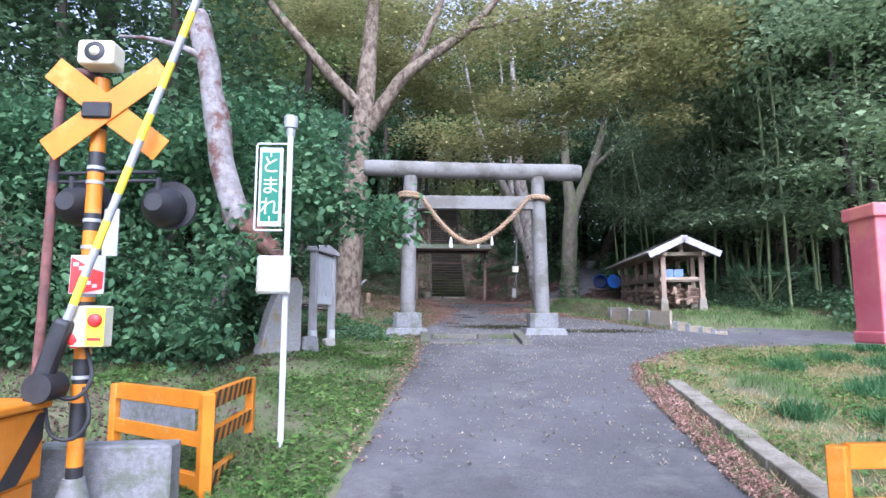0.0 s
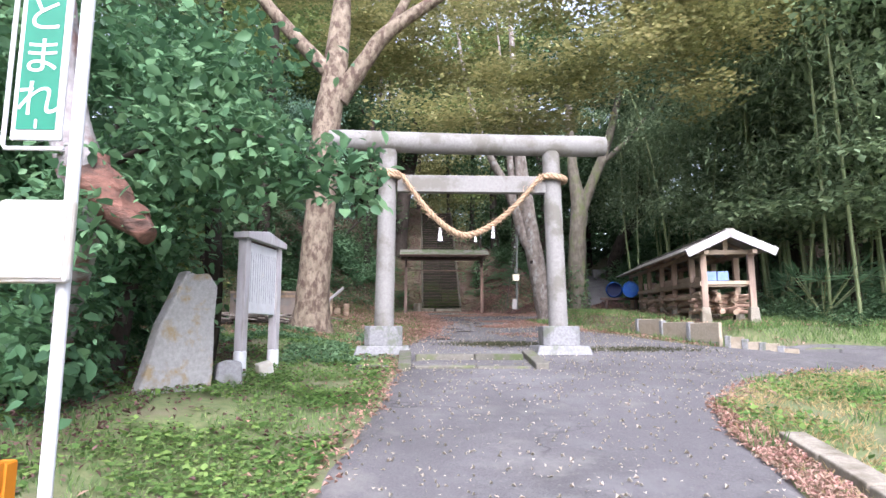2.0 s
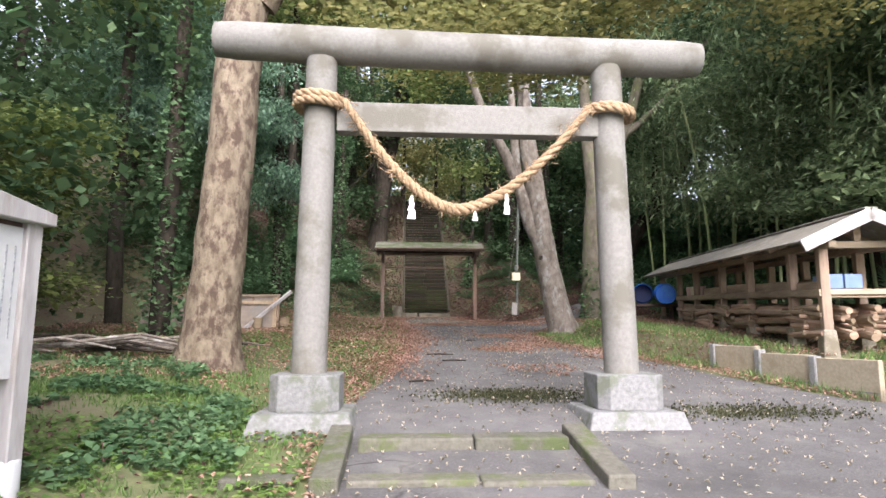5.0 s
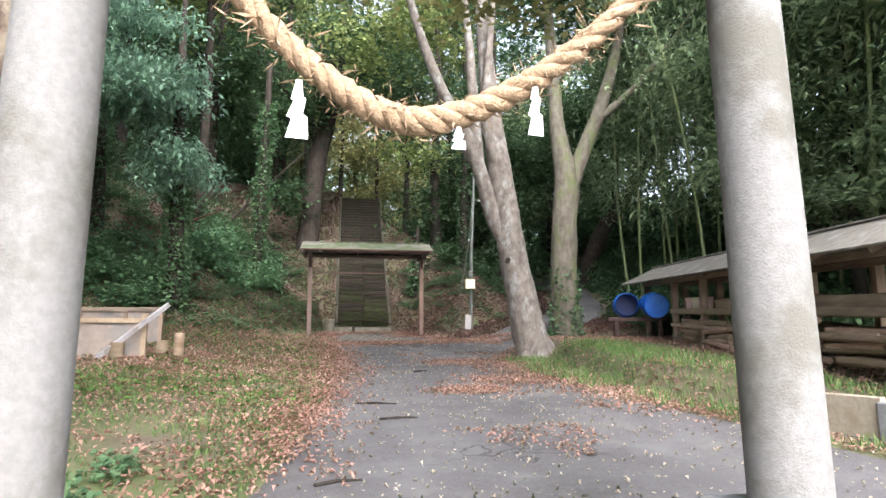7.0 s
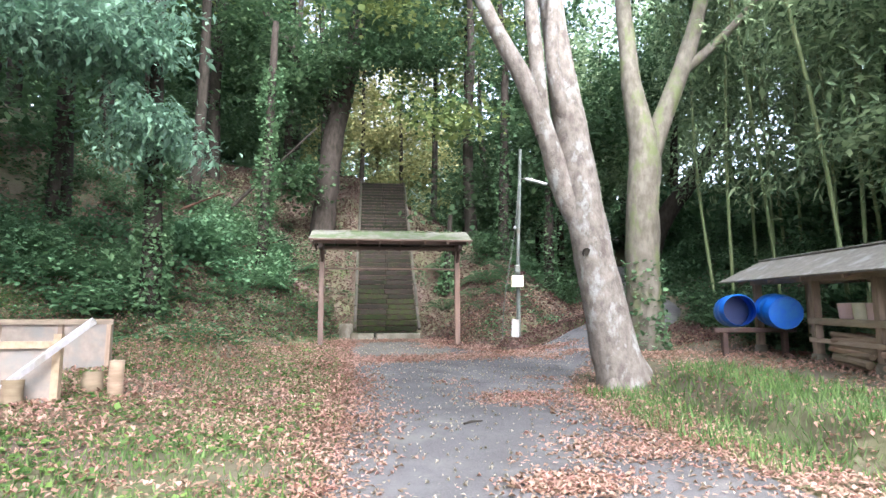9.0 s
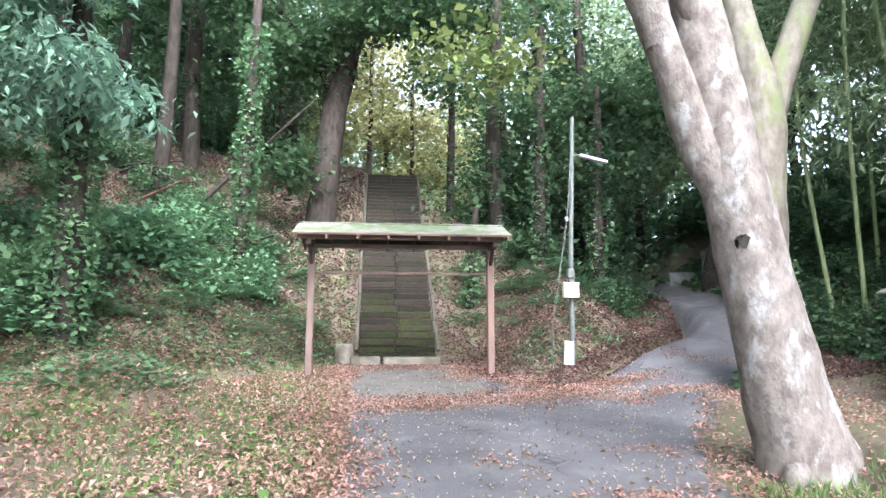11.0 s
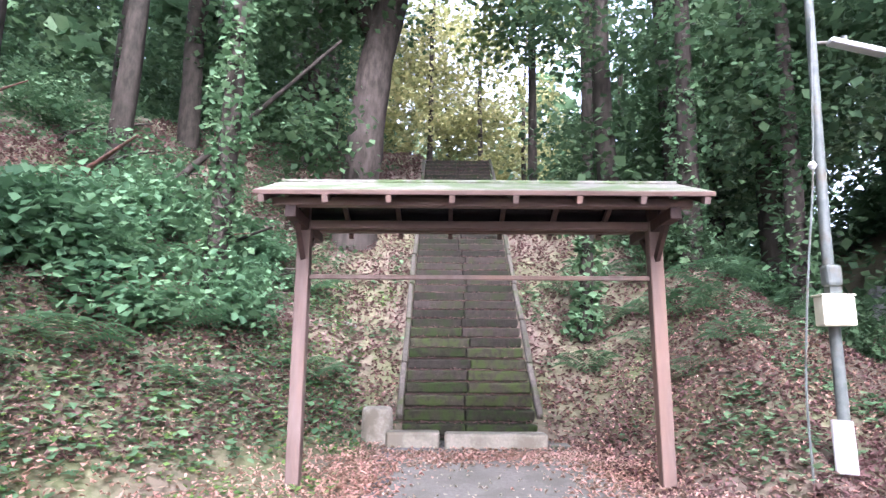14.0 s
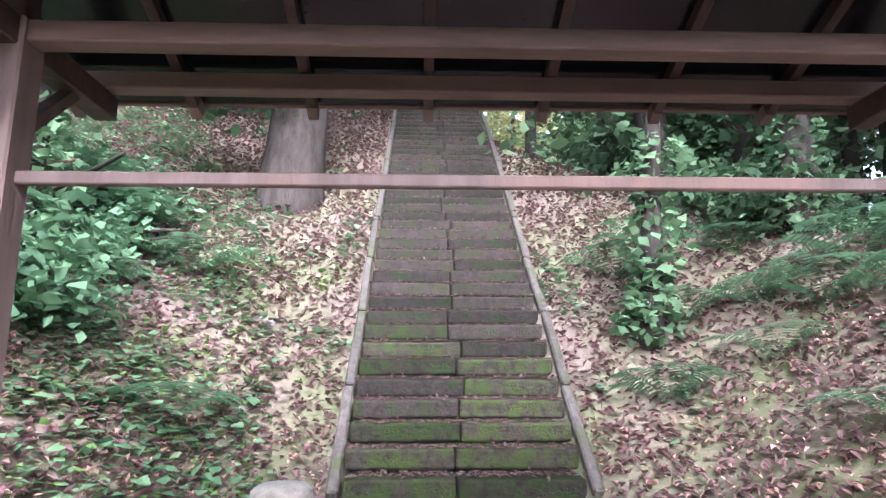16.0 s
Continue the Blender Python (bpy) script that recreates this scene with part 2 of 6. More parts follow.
M_PALELEAF = leaf_material("pale_leaf", (0.15, 0.21, 0.07), (0.23, 0.27, 0.10), 0.4)
M_DARKLEAF = leaf_material("dark_evergreen_leaf", (0.058, 0.108, 0.048), (0.088, 0.142, 0.07), 0.35)
M_CONIFER = leaf_material("conifer_spray", (0.155, 0.262, 0.182), (0.222, 0.34, 0.24), 0.35)
M_BAMBOOLEAF = leaf_material("bamboo_leaf", (0.185, 0.26, 0.135), (0.255, 0.335, 0.185), 0.45)
M_FERN = leaf_material("fern_frond", (0.10, 0.19, 0.095), (0.15, 0.255, 0.132), 0.3)
M_IVY = leaf_material("ivy_leaf", (0.09, 0.168, 0.08), (0.14, 0.228, 0.115), 0.3)
M_GRASS = leaf_material("grass_blade", (0.115, 0.195, 0.06), (0.17, 0.255, 0.095), 0.4)
M_CLOVER = leaf_material("low_clover_leaf", (0.10, 0.185, 0.045), (0.165, 0.26, 0.075), 0.4)
M_SEDGE = leaf_material("blue_green_grass", (0.06, 0.15, 0.055), (0.09, 0.20, 0.08), 0.3)
M_DRY = leaf_material("dry_grass", (0.36, 0.27, 0.13), (0.42, 0.34, 0.18), 0.3, 0.8)
M_LITTER = leaf_material("fallen_leaf", (0.33, 0.20, 0.145), (0.45, 0.305, 0.235), 0.45, 0.8)
M_BANKLEAF = leaf_material("old_brown_leaf", (0.14, 0.08, 0.07), (0.205, 0.128, 0.116), 0.38, 0.85)
M_MOSS = leaf_material("dull_moss", (0.075, 0.08, 0.042), (0.12, 0.125, 0.07), 0.3, 0.9)
M_PETAL = leaf_material("pale_fallen_leaf", (0.42, 0.36, 0.27), (0.52, 0.46, 0.37), 0.35, 0.8)


class Geo:
    """Gathers points and faces of one mesh."""

    def __init__(self):
        self.v, self.f = [], []

    def add(self, verts, faces):
        k = len(self.v)
        self.v += [tuple(p) for p in verts]
        self.f += [tuple(i + k for i in q) for q in faces]
        return self

    def box(self, x0, x1, y0, y1, z0, z1, m=None):
        p = [Vector((x, y, z)) for z in (z0, z1) for x, y in ((x0, y0), (x1, y0), (x1, y1), (x0, y1))]
        if m:
            p = [m @ q for q in p]
        return self.add(p, [(3, 2, 1, 0), (4, 5, 6, 7), (0, 1, 5, 4), (1, 2, 6, 5), (2, 3, 7, 6), (3, 0, 4, 7)])

    def prism(self, outline, depth, m=None):
        """A flat outline in x, z given a depth along y."""
        k = len(outline)
        p = [Vector((x, 0, z)) for x, z in outline] + [Vector((x, depth, z)) for x, z in outline]
        if m:
            p = [m @ q for q in p]
        return self.add(p, [tuple(range(k)), tuple(range(2 * k - 1, k - 1, -1))] + [(i + k, (i + 1) % k + k, (i + 1) % k, i) for i in range(k)])

    def tube(self, pts, radii, sides=12, rough=0.0, caps=True, freq=2.0):
        pts = [Vector(p) for p in pts]
        rings, up = [], Vector((0.31, 0.77, 0.12)).normalized()
        prev = None
        for i, p in enumerate(pts):
            d = (pts[min(i + 1, len(pts) - 1)] - pts[max(i - 1, 0)]).normalized()
            a = (prev - d * prev.dot(d)) if prev else (up - d * up.dot(d))
            if a.length < 1e-4:
                a = d.orthogonal()
            a.normalize()
            prev, b = a, d.cross(a)
            ring = []
            for k in range(sides):
                t = 2 * math.pi * k / sides
                e = a * math.cos(t) + b * math.sin(t)
                r = radii[i]
                if rough:
                    r *= 1 + rough * noise.noise((p + e * r * 2) * freq)
                ring.append(p + e * r)
            rings.append(ring)
        n = len(rings)
        faces = [(i * sides + k, i * sides + (k + 1) % sides, (i + 1) * sides + (k + 1) % sides, (i + 1) * sides + k) for i in range(n - 1) for k in range(sides)]
        if caps:
            faces += [tuple(range(sides - 1, -1, -1)), tuple(range((n - 1) * sides, n * sides))]
        return self.add([q for r in rings for q in r], faces)

    def rod(self, a, b, r, sides=12, r2=None):
        return self.tube([a, b], [r, r if r2 is None else r2], sides)

    def mesh(self, name, bevel=0.0, segments=1):
        me = bpy.data.meshes.new(name)
        me.from_pydata(self.v, [], self.f)
        bm = bmesh.new()
        bm.from_mesh(me)
        bmesh.ops.recalc_face_normals(bm, faces=bm.faces)
        if bevel:
            es = [e for e in bm.edges if len(e.link_faces) == 2 and e.calc_face_angle(0) > 0.5]
            bmesh.ops.bevel(bm, geom=es, offset=bevel, segments=segments, profile=0.5, affect="EDGES", clamp_overlap=True)
        bm.to_mesh(me)
        bm.free()
        return me


def soft(me, angle=50):
    me.shade_smooth()
    me.set_sharp_from_angle(angle=radians(angle))
    return me


def thing(name, m, label, category, group="", kind=""):
    ob = new(name)
    ob.matrix_basis = m
    ob.empty_display_size = 0.1
    return tagged(ob, label, category, group, kind)


def part(name, me, mat, parent, label="", at=None, inworld=False):
    """One mesh part under a thing; inworld: its points are world places."""
    if isinstance(me, Geo):
        me = me.mesh(name)
    if not me.materials:
        me.materials.append(mat)
    ob = new(name, me)
    ob.parent = parent
    if inworld and parent.parent is None and parent.type == "EMPTY":
        ob.matrix_parent_inverse = parent.matrix_basis.inverted()
    if at is not None:
        ob.matrix_basis = at
    return tagged(ob, label)


def single(name, me, mat, label, category, group="", kind="", m=None):
    if isinstance(me, Geo):
        me = me.mesh(name)
    me.materials.append(mat)
    ob = new(name, me)
    if m:
        ob.matrix_basis = m
    return tagged(ob, label, category, group, kind)


def smooth_line(pts, k=6):
    """Catmull-Rom through tuples of any width."""
    p = np.array(pts, float)
    p = np.vstack([2 * p[0] - p[1], p, 2 * p[-1] - p[-2]])
    out = []
    for i in range(1, len(p) - 2):
        for j in range(k):
            t = j / k
            out.append(0.5 * (2 * p[i] + (p[i + 1] - p[i - 1]) * t + (2 * p[i - 1] - 5 * p[i] + 4 * p[i + 1] - p[i + 2]) * t * t + (3 * p[i] - p[i - 1] - 3 * p[i + 1] + p[i + 2]) * t ** 3))
    return np.array(out + [p[-2]])


def quad_soup(name, base, tip, side, fold):
    """Many leaves: base and tip places, sideways half-width vectors and a fold vector, one island each."""
    n = len(base)
    mid = base * 0.55 + tip * 0.45
    v = np.stack([base, mid + side + fold, tip, mid - side + fold], 1).reshape(-1, 3)
    me = bpy.data.meshes.new(name)
    me.vertices.add(4 * n)
    me.vertices.foreach_set("co", v.astype(np.float32).ravel())
    k = 4 * np.arange(n)[:, None]
    idx = np.concatenate([k + [0, 2, 1], k + [0, 3, 2]], 1)
    me.loops.add(6 * n)
    me.loops.foreach_set("vertex_index", idx.astype(np.int32).ravel())
    me.polygons.add(2 * n)
    me.polygons.foreach_set("loop_start", np.arange(0, 6 * n, 3, dtype=np.int32))
    me.update(calc_edges=True)
    return me


def broad_soup(name, base, tip, side, fold):
    """As quad_soup, with a rounder outline for leaves seen close by."""
    n = len(base)
    a, b = base * 0.72 + tip * 0.28, base * 0.38 + tip * 0.62
    v = np.stack([base, a + side * 0.9 + fold, b + side * 0.8 + fold, tip, b - side * 0.8 + fold, a - side * 0.9 + fold], 1).reshape(-1, 3)
    me = bpy.data.meshes.new(name)
    me.vertices.add(6 * n)
    me.vertices.foreach_set("co", v.astype(np.float32).ravel())
    idx = 6 * np.arange(n)[:, None] + np.array([0, 3, 2, 1, 0, 5, 4, 3])
    me.loops.add(8 * n)
    me.loops.foreach_set("vertex_index", idx.astype(np.int32).ravel())
    me.polygons.add(2 * n)
    me.polygons.foreach_set("loop_start", np.arange(0, 8 * n, 4, dtype=np.int32))
    me.update(calc_edges=True)
    return me


def unit(a):
    return a / np.maximum(np.linalg.norm(a, axis=1, keepdims=True), 1e-6)


def leaves(name, pos, size, droop=0.3, width=0.4, vary=0.35, flat=0.5, broad=False):
    """Leaves at pos; they hang by droop, and lie the flatter the higher flat is."""
    n = len(pos)
    d = rng.normal(size=(n, 3))
    d[:, 2] = d[:, 2] * (1 - flat) - droop
    d = unit(d)
    s = unit(np.cross(d, np.array([0, 0, 1.0]) + rng.normal(size=(n, 3)) * (1 - flat) * 0.8))
    up = np.cross(s, d)
    ln = (size * (1 + vary * rng.normal(size=n)).clip(0.4, 1.8))[:, None]
    return (broad_soup if broad else quad_soup)(name, pos, pos + d * ln, s * ln * width, up * ln * 0.1)


def cloud(blobs, per_clump, clump_r, density, squash=0.55):
    """Places of leaves: clumps spread through ellipsoids (x, y, z, rx, ry, rz), the outer part fuller."""
    out = []
    for x, y, z, rx, ry, rz in blobs:
        n = max(3, int(density * (rx * ry + ry * rz + rx * rz)))
        d = unit(rng.normal(size=(n, 3))) * (rng.random((n, 1)) ** 0.45)
        c = np.array([x, y, z]) + d * [rx, ry, rz]
        p = c[:, None, :] + rng.normal(size=(n, per_clump, 3)) * clump_r * np.array([1, 1, squash])
        out.append(p.reshape(-1, 3))
    return np.concatenate(out)

# ---- the lie of the land ----
PROFILE = ((-60, 0), (2, 0), (5, 0.25), (9, 0.8), (12.7, 1.17), (14.2, 1.36), (16, 1.53), (20, 1.88), (24, 2.12), (30.4, 2.6), (33, 2.8), (80, 2.8))
FOOT = ((-60, 14), (-14, 22), (-6, 25.5), (-3, 28.2), (-1.1, 30.6), (0.2, 33.1), (3.0, 33.1), (3.7, 31.0), (4.4, 30.0), (6.4, 31.45), (7.5, 31.95), (8.0, 32.45), (8.45, 33.4), (8.9, 35.0), (9.3, 37.5), (9.31, 60))
DITCH = ((4.25, 29.78), (4.4, 29.86), (6.44, 31.3), (7.58, 31.82), (8.12, 32.35), (8.58, 33.35), (9.0, 35.0))
STAIR_X0, STAIR_X1, STAIR_Y, STAIR_Z, RISE, RUN, STEPS = 0.70, 2.50, 33.5, 3.16, 0.17, 0.215, 38


def far_from(x, y, line):
    best = np.full(np.shape(x), 1e9)
    for (ax, ay), (bx, by) in zip(line, line[1:]):
        t = np.clip(((x - ax) * (bx - ax) + (y - ay) * (by - ay)) / ((bx - ax) ** 2 + (by - ay) ** 2), 0, 1)
        best = np.minimum(best, np.hypot(x - ax - t * (bx - ax), y - ay - t * (by - ay)))
    return best


def land(x, y):
    """Height of the ground."""
    x, y = np.asarray(x, float), np.asarray(y, float)
    z = np.interp(y, [p[0] for p in PROFILE], [p[1] for p in PROFILE])
    inside = y > np.interp(x, [p[0] for p in FOOT], [p[1] for p in FOOT])
    inside &= x < 9.3
    beyond = np.clip((x - np.interp(y, [26, 30, 32, 34.6, 38, 60], [9.5, 9.6, 10.2, 10.9, 11.4, 11.4])) / 6, 0, 1) * np.clip((y - 26.5) / 3, 0, 1)
    d = np.where(inside, far_from(x, y, FOOT), 0)
    h = np.minimum(d * 0.79, 6.7 + 0.04 * d)
    h = np.where(inside & (x > STAIR_X0 - 0.02) & (x < STAIR_X1 + 0.02), np.maximum(h - 0.3, 0), h)
    wall = 0.35 * np.clip((x - np.interp(y, [12.5, 13.7, 15, 17.5, 20, 25], [9.5, 7.75, 6.45, 5.75, 4.9, 5.2])) / 0.3, 0, 1) * np.clip((y - 13.8) / 1.2, 0, 1) * np.clip((30 - y) / 5, 0, 1)
    left = 0.22 * np.clip((-0.9 - x) / 1.2, 0, 1) * np.clip((y - 5) / 3, 0, 1) * np.clip((30 - y) / 3, 0, 1)
    mound = 0.55 * np.exp(-((x + 2.2) ** 2 / 2.0 + (y - 27.2) ** 2 / 3.0))
    s = (x - 5.5) * 0.6 + (y - 29.0) * 0.8
    side = 0.21 * np.clip(s, 0, 16) * np.clip((x - 4.2) / 2.0, 0, 1) * (1 - inside) + 3.0 * beyond
    h = np.where(inside & (x > 4.6), np.maximum(h, 0.21 * np.clip(s, 0, 16)), h)
    ditch = -0.5 * np.exp(-(far_from(x, y, DITCH) / 0.19) ** 2)
    return z + h + wall + left + mound + side + ditch


def land1(x, y):
    return float(land(x, y))


def sheet(name, xs, ys, lift=0.0, cover=None):
    X, Y = np.meshgrid(xs, ys)
    Z = land(X, Y) + lift
    n = len(xs)
    v = np.stack([X, Y, Z], -1).reshape(-1, 3)
    f = [(j * n + i, j * n + i + 1, (j + 1) * n + i + 1, (j + 1) * n + i) for j in range(len(ys) - 1) for i in range(n - 1)]
    me = bpy.data.meshes.new(name)
    me.from_pydata(v.tolist(), [], f)
    me.shade_smooth()
    return me, X, Y


# asphalt between its two edges, and the branch to the side
ROAD_L = ((-12, -30), (-10, -30), (0, -6), (3.0, -1.6), (4.9, -0.7), (7.6, -0.4), (10.3, -0.1), (12.4, -0.05), (15, 0.02), (17, 0.45), (20, 0.72), (24, 0.78), (28, 0.75), (31.5, 0.4), (33.2, 0.5))
ROAD_R = ((-12, 30), (-10, 30), (0, 6.5), (3.0, 2.6), (5.1, 2.68), (8.6, 3.15), (10.0, 3.6), (11.3, 4.7), (12.2, 6.2), (12.9, 14), (13.6, 14), (14.3, 7.2), (15.0, 6.1), (16.2, 5.55), (17.5, 5.2), (19.6, 4.3), (22.0, 4.0), (24.4, 4.1), (26.0, 4.9), (27.5, 5.7), (28.4, 6.4), (28.9, 5.6), (29.5, 3.9), (30.3, 3.2), (31.5, 2.9), (33.2, 2.7))


SIDE = ((5.0, 28.3), (7.2, 30.2), (8.75, 31.5), (9.35, 33.3), (9.95, 35.2), (10.3, 37.2), (10.2, 41.0), (9.8, 46))


def road_l(y):
    return np.interp(y, [p[0] for p in ROAD_L], [p[1] for p in ROAD_L])


def road_r(y):
    return np.interp(y, [p[0] for p in ROAD_R], [p[1] for p in ROAD_R])


def on_road(x, y, grow=0.0):
    main = (x > road_l(y) - grow) & (x < road_r(y) + grow) & (y < 33.2)
    return main | (far_from(x, y, SIDE) < np.interp(y, [28, 31, 33.5, 35], [1.3, 1.1, 0.85, 0.7]) + grow)


def patch(v, lo, hi):
    return np.clip((v - lo) / (hi - lo), 0, 1)


def wob(x, y, s, k=0.0):
    return np.array([noise.fractal((a * s, b * s, k), 1.0, 2.0, 4) for a, b in zip(np.ravel(x), np.ravel(y))]).reshape(np.shape(x))


xs = np.unique(np.concatenate([np.linspace(-400, -16, 16), np.arange(-16, -5, 0.6), np.arange(-5, 10, 0.16), np.arange(10, 18, 0.6), np.linspace(18, 400, 16)]))
ys = np.unique(np.concatenate([np.linspace(-400, -6, 14), np.arange(-6, 3, 0.6), np.arange(3, 46, 0.16), np.arange(46, 70, 1.5), np.linspace(70, 500, 14)]))
gm, GX, GY = sheet("ground", xs, ys, -0.03)
co = np.empty(len(gm.vertices) * 3, np.float32)
gm.vertices.foreach_get("co", co)
co = co.reshape(-1, 3)
nz = wob(co[:, 0], co[:, 1], 0.9)
near = (np.abs(co[:, 0]) < 16) & (co[:, 1] > 2) & (co[:, 1] < 48)
co[:, 2] += np.where(near & ~on_road(co[:, 0], co[:, 1], 0.25), 0.05 * nz, 0)
gm.vertices.foreach_set("co", co.ravel())
bare = np.clip(patch(co[:, 1], 15.5, 18) + 0.0, 0, 1)
cov = gm.attributes.new("litter", "FLOAT", "POINT")
cov.data.foreach_set("value", np.clip(bare * 0.6 + 0.5 * nz, 0, 1).astype(np.float32))


def ground_material():
    m = material("grass_and_leaf_litter", (0.085, 0.125, 0.04), (0.15, 0.165, 0.07), 9, 0.95, 0.6, c3=(0.14, 0.135, 0.075), c3_scale=1.4, c3_amount=0.5)
    n, l = m.node_tree.nodes, m.node_tree.links
    b = n["Principled BSDF"]
    old = b.inputs["Base Color"].links[0].from_socket
    at = n.new("ShaderNodeAttribute")
    at.attribute_name = "litter"
    t = n.new("ShaderNodeTexVoronoi")
    t.inputs["Scale"].default_value = 19
    tc = n.new("ShaderNodeTexCoord")
    l.new(tc.outputs["Object"], t.inputs["Vector"])
    r = n.new("ShaderNodeValToRGB")
    l.new(t.outputs["Color"], r.inputs[0])
    for k, c in enumerate(((0.05, 0.038, 0.03), (0.115, 0.078, 0.062), (0.08, 0.057, 0.045), (0.15, 0.105, 0.088))):
        e = r.color_ramp.elements[k] if k < 2 else r.color_ramp.elements.new(0.5)
        e.position, e.color = k / 3, (*c, 1)
    x = n.new("ShaderNodeMix")
    x.data_type = "RGBA"
    l.new(at.outputs["Fac"], x.inputs[0])
    l.new(old, x.inputs[6])
    l.new(r.outputs[0], x.inputs[7])
    l.new(x.outputs[2], b.inputs["Base Color"])
    return m


single("ground", gm, ground_material(), "grassy and leaf-littered ground rising into a wooded hill", "ground", kind="structure")


def road_mesh():
    g = Geo()
    rows = np.arange(-12, 33.2, 0.2)
    k = 26
    for y in rows:
        a, b = road_l(y), road_r(y)
        wa = 0.06 * noise.noise((0, y * 1.7, 3)) + 0.05 * noise.noise((0, y * 6, 5))
        wb = 0.08 * noise.noise((9, y * 1.7, 3)) + 0.05 * noise.noise((9, y * 6, 5))
        x = np.linspace(a + wa, b + wb, k)
        z = land(x, np.full(k, y)) + 0.012
        g.v += [(p, y, q - 0.05 * (i in (0, k - 1))) for i, (p, q) in enumerate(zip(x, z))]
    g.f = [(j * k + i, j * k + i + 1, (j + 1) * k + i + 1, (j + 1) * k + i) for j in range(len(rows) - 1) for i in range(k - 1)]
    me = bpy.data.meshes.new("road")
    me.from_pydata(g.v, [], g.f)
    me.shade_smooth()
    return me


single("road", road_mesh(), M_ASPHALT, "worn grey asphalt lane leading up to the shrine", "road", kind="structure")
g = Geo()
k = 10
cl = smooth_line([(3.0, 26.6), *SIDE], 8)
for i, q in enumerate(cl):
    d = cl[min(i + 1, len(cl) - 1)] - cl[max(i - 1, 0)]
    d = d / np.hypot(*d)
    hw = np.interp(i / len(cl), [0, 0.125, 0.25, 0.37, 0.5, 1], [1.9, 1.5, 1.15, 0.95, 0.75, 0.7])
    t = np.linspace(-hw, hw, k) + 0.04 * noise.noise((i * 0.6, 0, 0))
    X, Y = q[0] - d[1] * t, q[1] + d[0] * t
    g.v += [(x, y, z - 0.06 * (j in (0, k - 1))) for j, (x, y, z) in enumerate(zip(X, Y, land(X, Y) + 0.02))]
g.f = [(j * k + i, (j + 1) * k + i, (j + 1) * k + i + 1, j * k + i + 1) for j in range(len(cl) - 1) for i in range(k - 1)]
sp = g.mesh("side_path")
sp.shade_smooth()
single("side_path", sp, M_ASPHALT, "narrow asphalt path curving away uphill beside the bank", "path", kind="structure")


# worn concrete pad between the gate and the stairs
M_PAD = material("worn_concrete_pad", (0.105, 0.096, 0.082), (0.155, 0.142, 0.122), 24, 0.9, 0.4, c3=(0.095, 0.09, 0.07), c3_scale=2.2, c3_amount=0.55)
g = Geo()
rows = np.arange(28.5, 32.5, 0.15)
k = 14
for j, y in enumerate(rows):
    a = 0.62 + 0.12 * noise.noise((2, y * 1.5, 1)) + 0.35 * max(0, 29.2 - y)
    b = 3.05 + 0.12 * noise.noise((5, y * 1.5, 1)) - 0.5 * max(0, 29.0 - y)
    x = np.linspace(a, b, k)
    z = land(x, np.full(k, y)) + 0.022
    g.v += [(q, y + 0.1 * noise.noise((q, j == 0, 4)), h - 0.03 * (i in (0, k - 1) or j == 0)) for i, (q, h) in enumerate(zip(x, z))]
g.f = [(j * k + i, j * k + i + 1, (j + 1) * k + i + 1, (j + 1) * k + i) for j in range(len(rows) - 1) for i in range(k - 1)]
single("gate_pad", g.mesh("gate_pad"), M_PAD, "worn pale concrete pad under the gate", "pavement", kind="structure")

# ---- gateway of stone (torii) ----
TY = 14.22
torii = thing("torii", pose(1.34, TY, 1.3), "pale weathered stone torii gateway with round lintel", "torii")
for cx, lean in ((-0.275, 0.02), (2.88, -0.03)):
    zb = land1(cx, TY)
    g = Geo()
    for w, z0, z1, t in ((0.52, 1.22, 1.47, 0.44),):
        p = [(cx + sx * u, TY + sy * u, z) for z, u in ((z0, w), (z1, t)) for sx, sy in ((-1, -1), (1, -1), (1, 1), (-1, 1))]
        g.add(p, [(3, 2, 1, 0), (4, 5, 6, 7), (0, 1, 5, 4), (1, 2, 6, 5), (2, 3, 7, 6), (3, 0, 4, 7)])
    part("plinth", g.mesh("plinth", 0.02, 2), M_BASE, torii, "wide stained concrete plinth", inworld=True)
    g = Geo()
    o = [(-0.33, -0.23), (-0.23, -0.33), (0.23, -0.33), (0.33, -0.23), (0.33, 0.23), (0.23, 0.33), (-0.23, 0.33), (-0.33, 0.23)]
    g.add([(cx + x, TY + y, z) for z in (1.466, 1.81) for x, y in o], [tuple(range(7, -1, -1)), tuple(range(8, 16))] + [(i, (i + 1) % 8, (i + 1) % 8 + 8, i + 8) for i in range(8)])
    part("base_block", g.mesh("base_block", 0.015, 2), M_BASE, torii, "chipped grey base block", inworld=True)
    g = Geo()
    zz = np.linspace(1.8, 5.06, 14)
    g.tube([(cx + lean * (z - 1.8) / 3.26 * 2.0, TY, z) for z in zz], [0.176 - 0.014 * i / 13 for i in range(14)], 28, 0.015, freq=1.5)
    part("column", soft(g.mesh("column")), M_STONE, torii, inworld=True)
g = Geo()
xx = np.linspace(-1.34, 3.86, 24)
g.tube([(x, TY, 5.21 + 0.02 * ((x - 1.3) / 2.6) ** 2 + (0.03 if x < 1.3 else -0.03) * abs((x - 1.3) / 2.6)) for x in xx], [0.178] + [0.198] * 22 + [0.178], 28, 0.02, freq=1.2)
part("lintel", soft(g.mesh("lintel")), M_STONE, torii, "round stone top lintel", inworld=True)
g = Geo().box(-0.06, 2.74, TY - 0.085, TY + 0.085, 4.27, 4.585)
